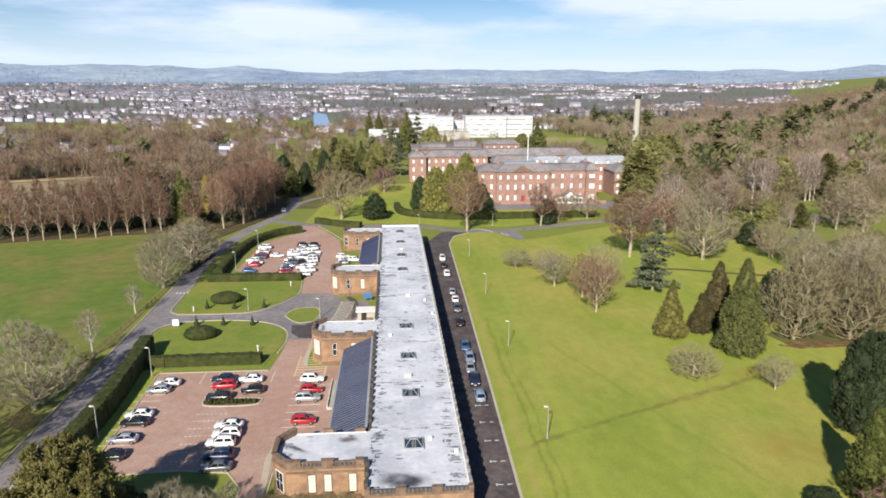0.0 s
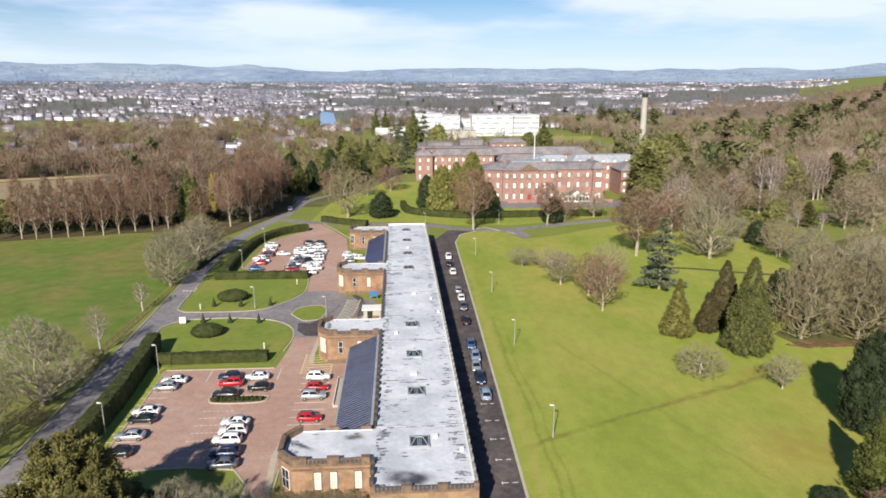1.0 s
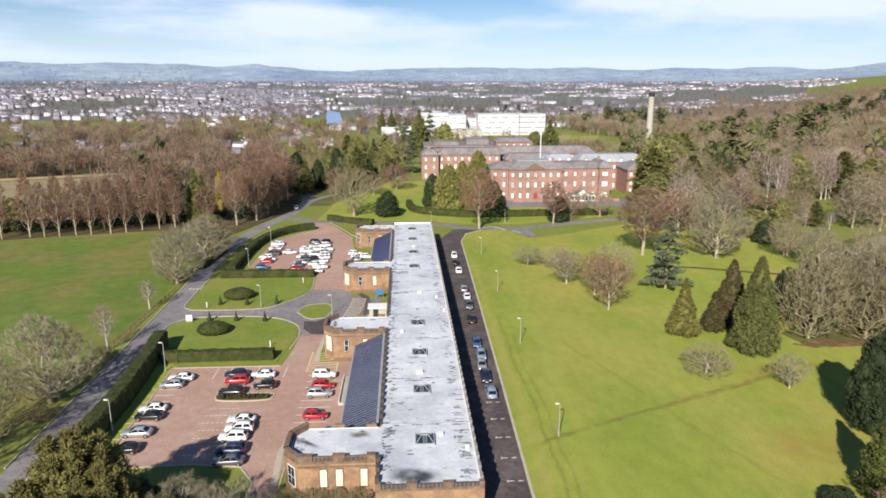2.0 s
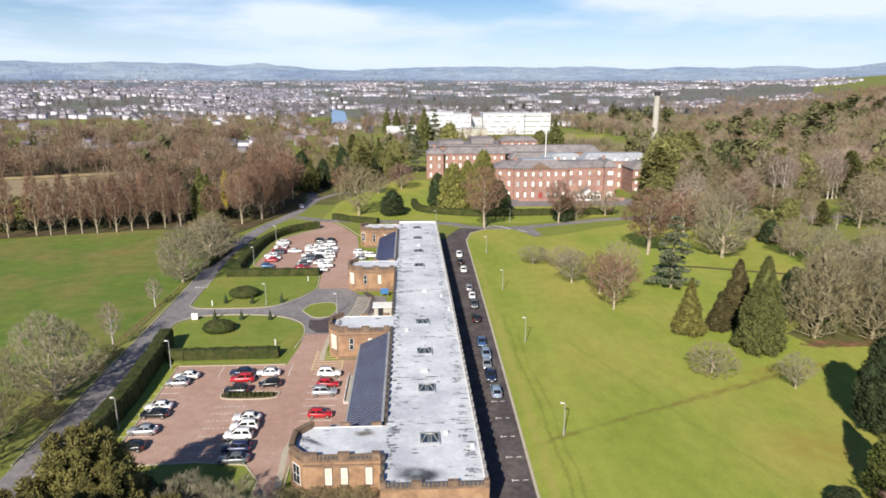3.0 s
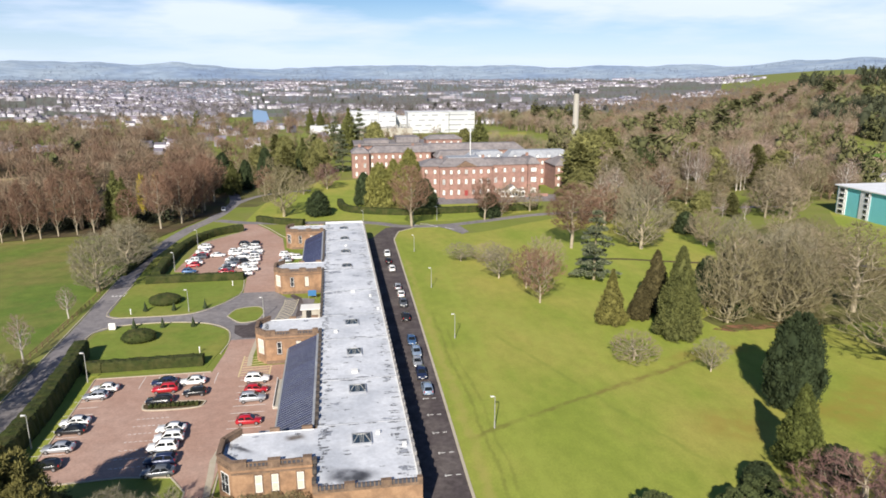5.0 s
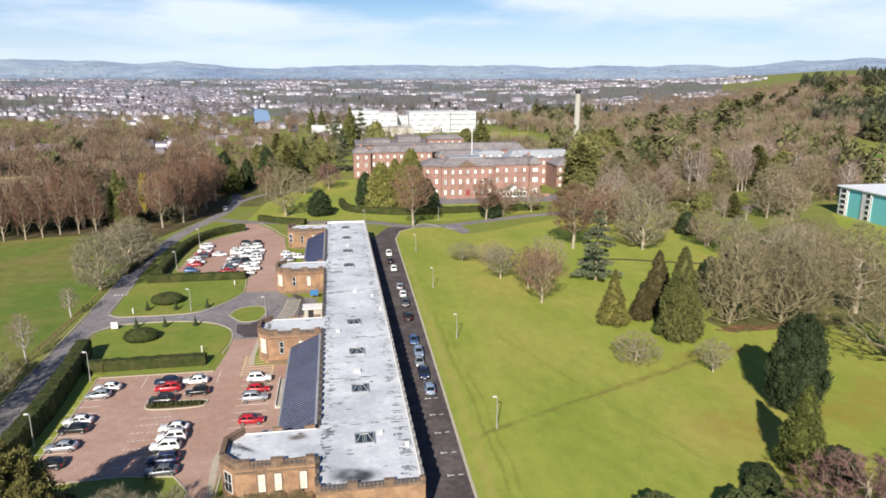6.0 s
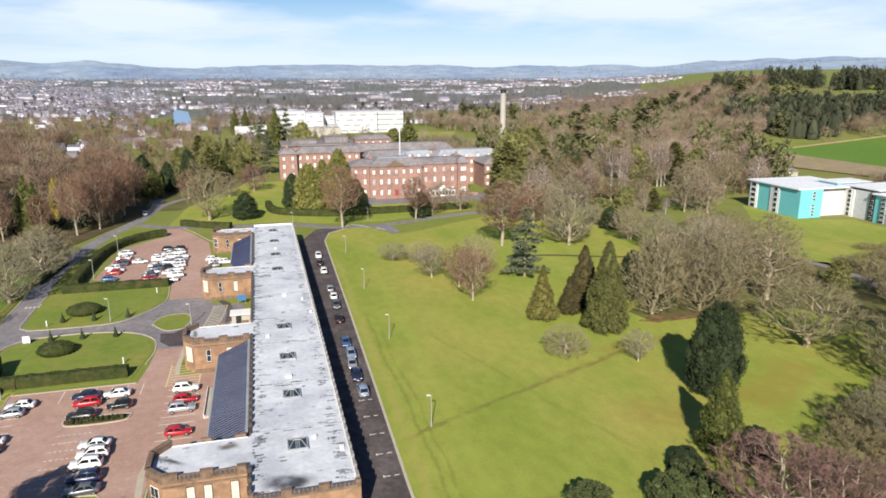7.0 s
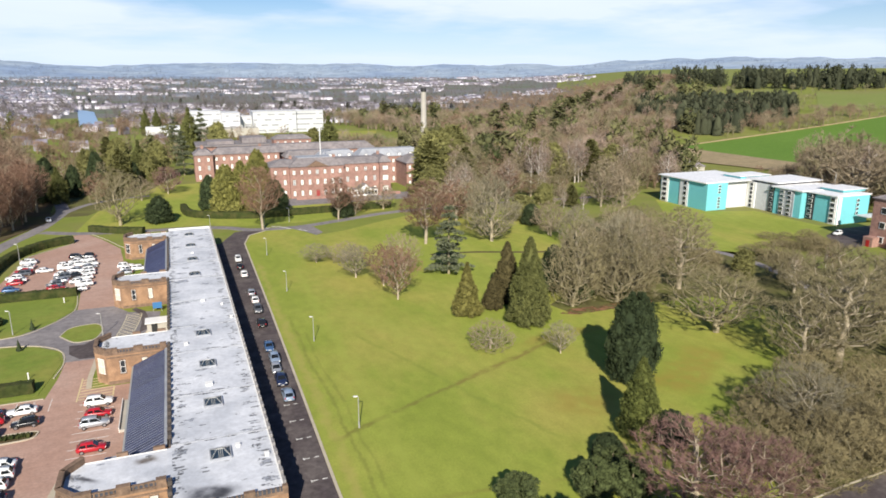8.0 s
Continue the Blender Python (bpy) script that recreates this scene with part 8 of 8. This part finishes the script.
def car(kind, paint, label):
    """A car that points along -x, with its glass, wheels and lamps as parts."""
    t = thing("car", label, "car", (0, -300, 0), 0, "parked cars")
    stations, (a, b, c, d, roof) = car_shape(kind)
    if kind not in MESHES:
        bm = bmesh.new()
        loft(bm, [[(x, -w * 0.9, s), (x, -w, s + 0.2), (x, -w * 0.985, z - 0.1), (x, -w * 0.84, z), (x, w * 0.84, z), (x, w * 0.985, z - 0.1), (x, w, s + 0.2), (x, w * 0.9, s)] for x, w, s, z in stations])
        W, top = 0.82, 0.70
        belt = stations[3][3] - 0.03
        rim = lambda x, w, z: [(x, -w, z), (x, w, z)]
        cab = [(a, -W, belt), (b, -top, roof), (c, -top, roof - 0.02), (d, -W, belt), (d, W, belt), (c, top, roof - 0.02), (b, top, roof), (a, W, belt)]
        L = [bm.verts.new(p) for p in cab[:4]]
        R = [bm.verts.new(p) for p in cab[4:]][::-1]
        m1, m2 = bm.verts.new(((b + c) / 2, -top, roof + 0.05)), bm.verts.new(((b + c) / 2, top, roof + 0.05))
        bm.faces.new((L[0], L[1], m1, L[2], L[3]))
        bm.faces.new((R[0], R[1], m2, R[2], R[3])[::-1])
        for i, j in ((0, 1), (2, 3)):
            bm.faces.new((L[i], R[i], R[j], L[j]))
        bm.faces.new((L[1], R[1], m2, m1))
        bm.faces.new((m1, m2, R[2], L[2]))
        bmesh.ops.recalc_face_normals(bm, faces=bm.faces)
        bmesh.ops.bevel(bm, geom=[e for e in bm.edges if len(e.link_faces) == 2 and e.calc_face_angle(0) > 0.25], offset=0.11, segments=3, affect="EDGES", clamp_overlap=True)
        for face in bm.faces:
            face.smooth = True
        me = mesh_of(bm, "body", PAINTS["white"])
        glass = []

        def slab(points):
            """A pane just outside the cabin, shrunk inside its pillars."""
            q = [Vector(p) for p in points]
            mid_ = sum(q, Vector()) / len(q)
            nrm = (q[1] - q[0]).cross(q[2] - q[0]).normalized()
            if nrm.dot(mid_ - Vector((0.3, 0, 1.0))) < 0:
                nrm = -nrm
            g = bmesh.new()
            inner = [mid_ + (p - mid_) * 0.84 - nrm * 0.02 for p in q]
            outer = [mid_ + (p - mid_) * 0.84 + nrm * 0.012 for p in q]
            loft(g, [inner, outer])
            return mesh_of(g, "window", CARGLASS)
        glass.append(("windscreen", slab([cab[0], cab[1], cab[6], cab[7]])))
        glass.append(("rear_window", slab([cab[3], cab[2], cab[5], cab[4]])))
        hx = (b + c) / 2
        for y in (-1, 1):
            glass.append(("side_window", slab([(a + 0.1, y * W, belt + 0.05), (b, y * top, roof - 0.04), (hx, y * top, roof - 0.02), (hx, y * W, belt + 0.05)])))
            glass.append(("side_window", slab([(hx + 0.06, y * W, belt + 0.05), (hx + 0.06, y * top, roof - 0.02), (c, y * top, roof - 0.05), (d - 0.1, y * W, belt + 0.05)])))
        tyre = mesh_of(rod(bmesh.new(), (0, -0.11, 0), (0, 0.11, 0), 0.32, None, 14), "tyre", TYRE)
        disc = mesh_of(rod(bmesh.new(), (0, -0.12, 0), (0, 0.12, 0), 0.2, 0.2, 10), "rim", RIM)
        head = mesh_of(box(bmesh.new(), -0.12, 0.1, -0.17, 0.17, -0.07, 0.07, 0.03), "headlight", LAMPGLASS)
        tail = mesh_of(box(bmesh.new(), -0.08, 0.06, -0.1, 0.1, -0.16, 0.16, 0.03), "tail_light", TAIL)
        mirror = mesh_of(box(bmesh.new(), -0.1, 0.1, -0.09, 0.09, -0.07, 0.07, 0.03), "mirror", TRIM)
        plate = mesh_of(box(bmesh.new(), -0.02, 0.02, -0.26, 0.26, -0.05, 0.05), "number_plate", LINE)
        MESHES[kind] = me, glass, tyre, disc, head, tail, mirror, plate
    me, glass, tyre, disc, head, tail, mirror, plate = MESHES[kind]
    own = me.copy()
    own.materials.clear()
    own.materials.append(PAINTS[paint])
    part("body", own, None, t)
    for nm, g in glass:
        part(nm, g, None, t)
    ends = stations[0][0], stations[-1][0]
    for x in (ends[0] + 0.78, ends[1] - 0.74):
        for y in (-0.8, 0.8):
            wheel = part("wheel", tyre, None, t)
            wheel.location = (x, y * stations[3][1] / 0.88, 0.32)
            part("rim", disc, None, wheel)
    for y in (-0.62, 0.62):
        part("headlight", head, None, t).location = (ends[0] + 0.12, y, stations[1][3] - 0.14)
        part("tail_light", tail, None, t).location = (ends[1] - 0.06, y * 1.15, stations[5][3] - 0.16)
        part("mirror", mirror, None, t).location = (a + 0.3, y * 1.55, stations[3][3] + 0.06)
    for x in (ends[0] - 0.01, ends[1] + 0.01):
        part("number_plate", plate, None, t).location = (x, 0, 0.56)
    return t


CARS = {}
KIND_WORDS = {"hatch": "hatchback", "tall": "crossover", "long": "saloon car"}
PAINT_WORDS = {"paleblue": "pale blue"}


def park(kind, paint, x, y, turn=0.0, where="in a paved bay"):
    """Parks a car; turn 0 points along -x."""
    m = pose(x, y, 0.045, 0, 0, turn)
    key = kind, paint
    if key not in CARS:
        CARS[key] = car(kind, paint, "parked %s %s %s" % (PAINT_WORDS.get(paint, paint), KIND_WORDS[kind], where))
        CARS[key].matrix_basis = m
        return CARS[key]
    ob = copy_thing(CARS[key], m)
    return tagged(ob, "parked %s %s %s" % (PAINT_WORDS.get(paint, paint), KIND_WORDS[kind], where))


for kind, paint, x, y, turn in (
        ("long", "white", -41.5, 118.8, -2), ("hatch", "silver", -42.2, 115.9, 1), ("long", "white", -42.4, 106.6, 1), ("long", "black", -42.1, 103.9, -2), ("long", "silver", -42.0, 98.5, -1),
        ("hatch", "black", -41.9, 93.5, 1), ("long", "navy", -31.7, 119.9, 0), ("tall", "red", -30.9, 116.8, 2), ("long", "white", -26.7, 119.4, 1), ("tall", "black", -30.8, 112.1, -3),
        ("hatch", "black", -25.5, 114.7, 1), ("long", "white", -26.7, 101.9, -3), ("tall", "white", -26.4, 98.9, 3), ("tall", "white", -26.7, 96.2, 0), ("tall", "navy", -26.2, 92.4, -1),
        ("long", "grey", -25.8, 89.5, 1), ("tall", "white", -15.3, 118.6, 178), ("hatch", "red", -15.0, 114.2, 178), ("tall", "silver", -15.3, 110.7, 182), ("hatch", "red", -15.0, 102.7, 180),
        ("long", "white", -42.7, 226.5, 182), ("long", "white", -42.3, 220.0, -1), ("long", "red", -42.1, 214.5, 4), ("tall", "white", -43.0, 207.3, -3)):
    park(kind, paint, x, y, turn)
for kind, paint, x, y, turn in (
        ("hatch", "red", -42.2, 202.4, 0), ("hatch", "blue", -42.0, 195.8, 183), ("long", "white", -36.8, 213.5, 182), ("tall", "black", -30.0, 226.8, 178), ("tall", "black", -27.3, 226.6, -4),
        ("hatch", "white", -32.2, 217.9, 179), ("tall", "white", -28.8, 217.0, 180), ("tall", "white", -25.5, 216.8, 181), ("long", "white", -31.5, 207.5, 179), ("tall", "white", -25.7, 209.4, 0),
        ("long", "silver", -28.8, 211.0, 1), ("long", "silver", -31.4, 200.6, -1), ("long", "red", -31.3, 193.5, 180), ("hatch", "grey", -32.2, 197.3, 3), ("long", "white", -26.7, 198.4, 177),
        ("tall", "white", -24.9, 195.1, 2), ("hatch", "white", -25.7, 190.8, 0), ("tall", "white", -15.7, 210.4, 177), ("hatch", "silver", -15.5, 203.2, 2)):
    park(kind, paint, x, y, turn)
for kind, paint, x, y, turn in (
        ("tall", "white", 15.4, 206.1, 90), ("hatch", "black", 15.1, 197.8, -90), ("tall", "white", 15.4, 188.9, -90), ("hatch", "silver", 15.4, 171.1, -90), ("hatch", "white", 15.6, 164.8, -90),
        ("tall", "grey", 15.4, 157.1, 90), ("tall", "black", 15.0, 147.3, -90), ("hatch", "blue", 14.7, 132.7, 90), ("tall", "paleblue", 14.9, 126.0, 90), ("hatch", "silver", 14.5, 121.3, 90),
        ("tall", "navy", 14.6, 115.8, 90), ("tall", "paleblue", 14.8, 109.4, -90)):
    park(kind, paint, x, y, turn, "at the side road kerb")
for kind, paint, x, y, turn in (
        ("tall", "white", -42.6, 224.6, 10), ("hatch", "white", -42.3, 218.4, 8), ("tall", "grey", -41.9, 211.6, 12), ("long", "white", -42.0, 205.0, 6), ("tall", "white", -26.9, 221.9, 12),
        ("hatch", "white", -29.9, 221.6, 8), ("tall", "white", -31.6, 214.6, 10), ("hatch", "silver", -25.3, 213.4, 192), ("tall", "grey", -31.2, 204.0, 8), ("tall", "white", -25.4, 205.6, 14),
        ("long", "white", -25.6, 201.8, 8), ("hatch", "black", -28.4, 204.6, 10), ("tall", "white", -11.8, 206.3, 180), ("hatch", "white", -14.9, 206.8, 178)):
    park(kind, paint, x, y, turn)
park("hatch", "white", -46.8, 293, 105, "stopped on the road")
park("tall", "white", -58.6, 386, 100, "stopped on the road")

park("tall", "white", 214.3, 164.9, 15, "in the clinic yard")
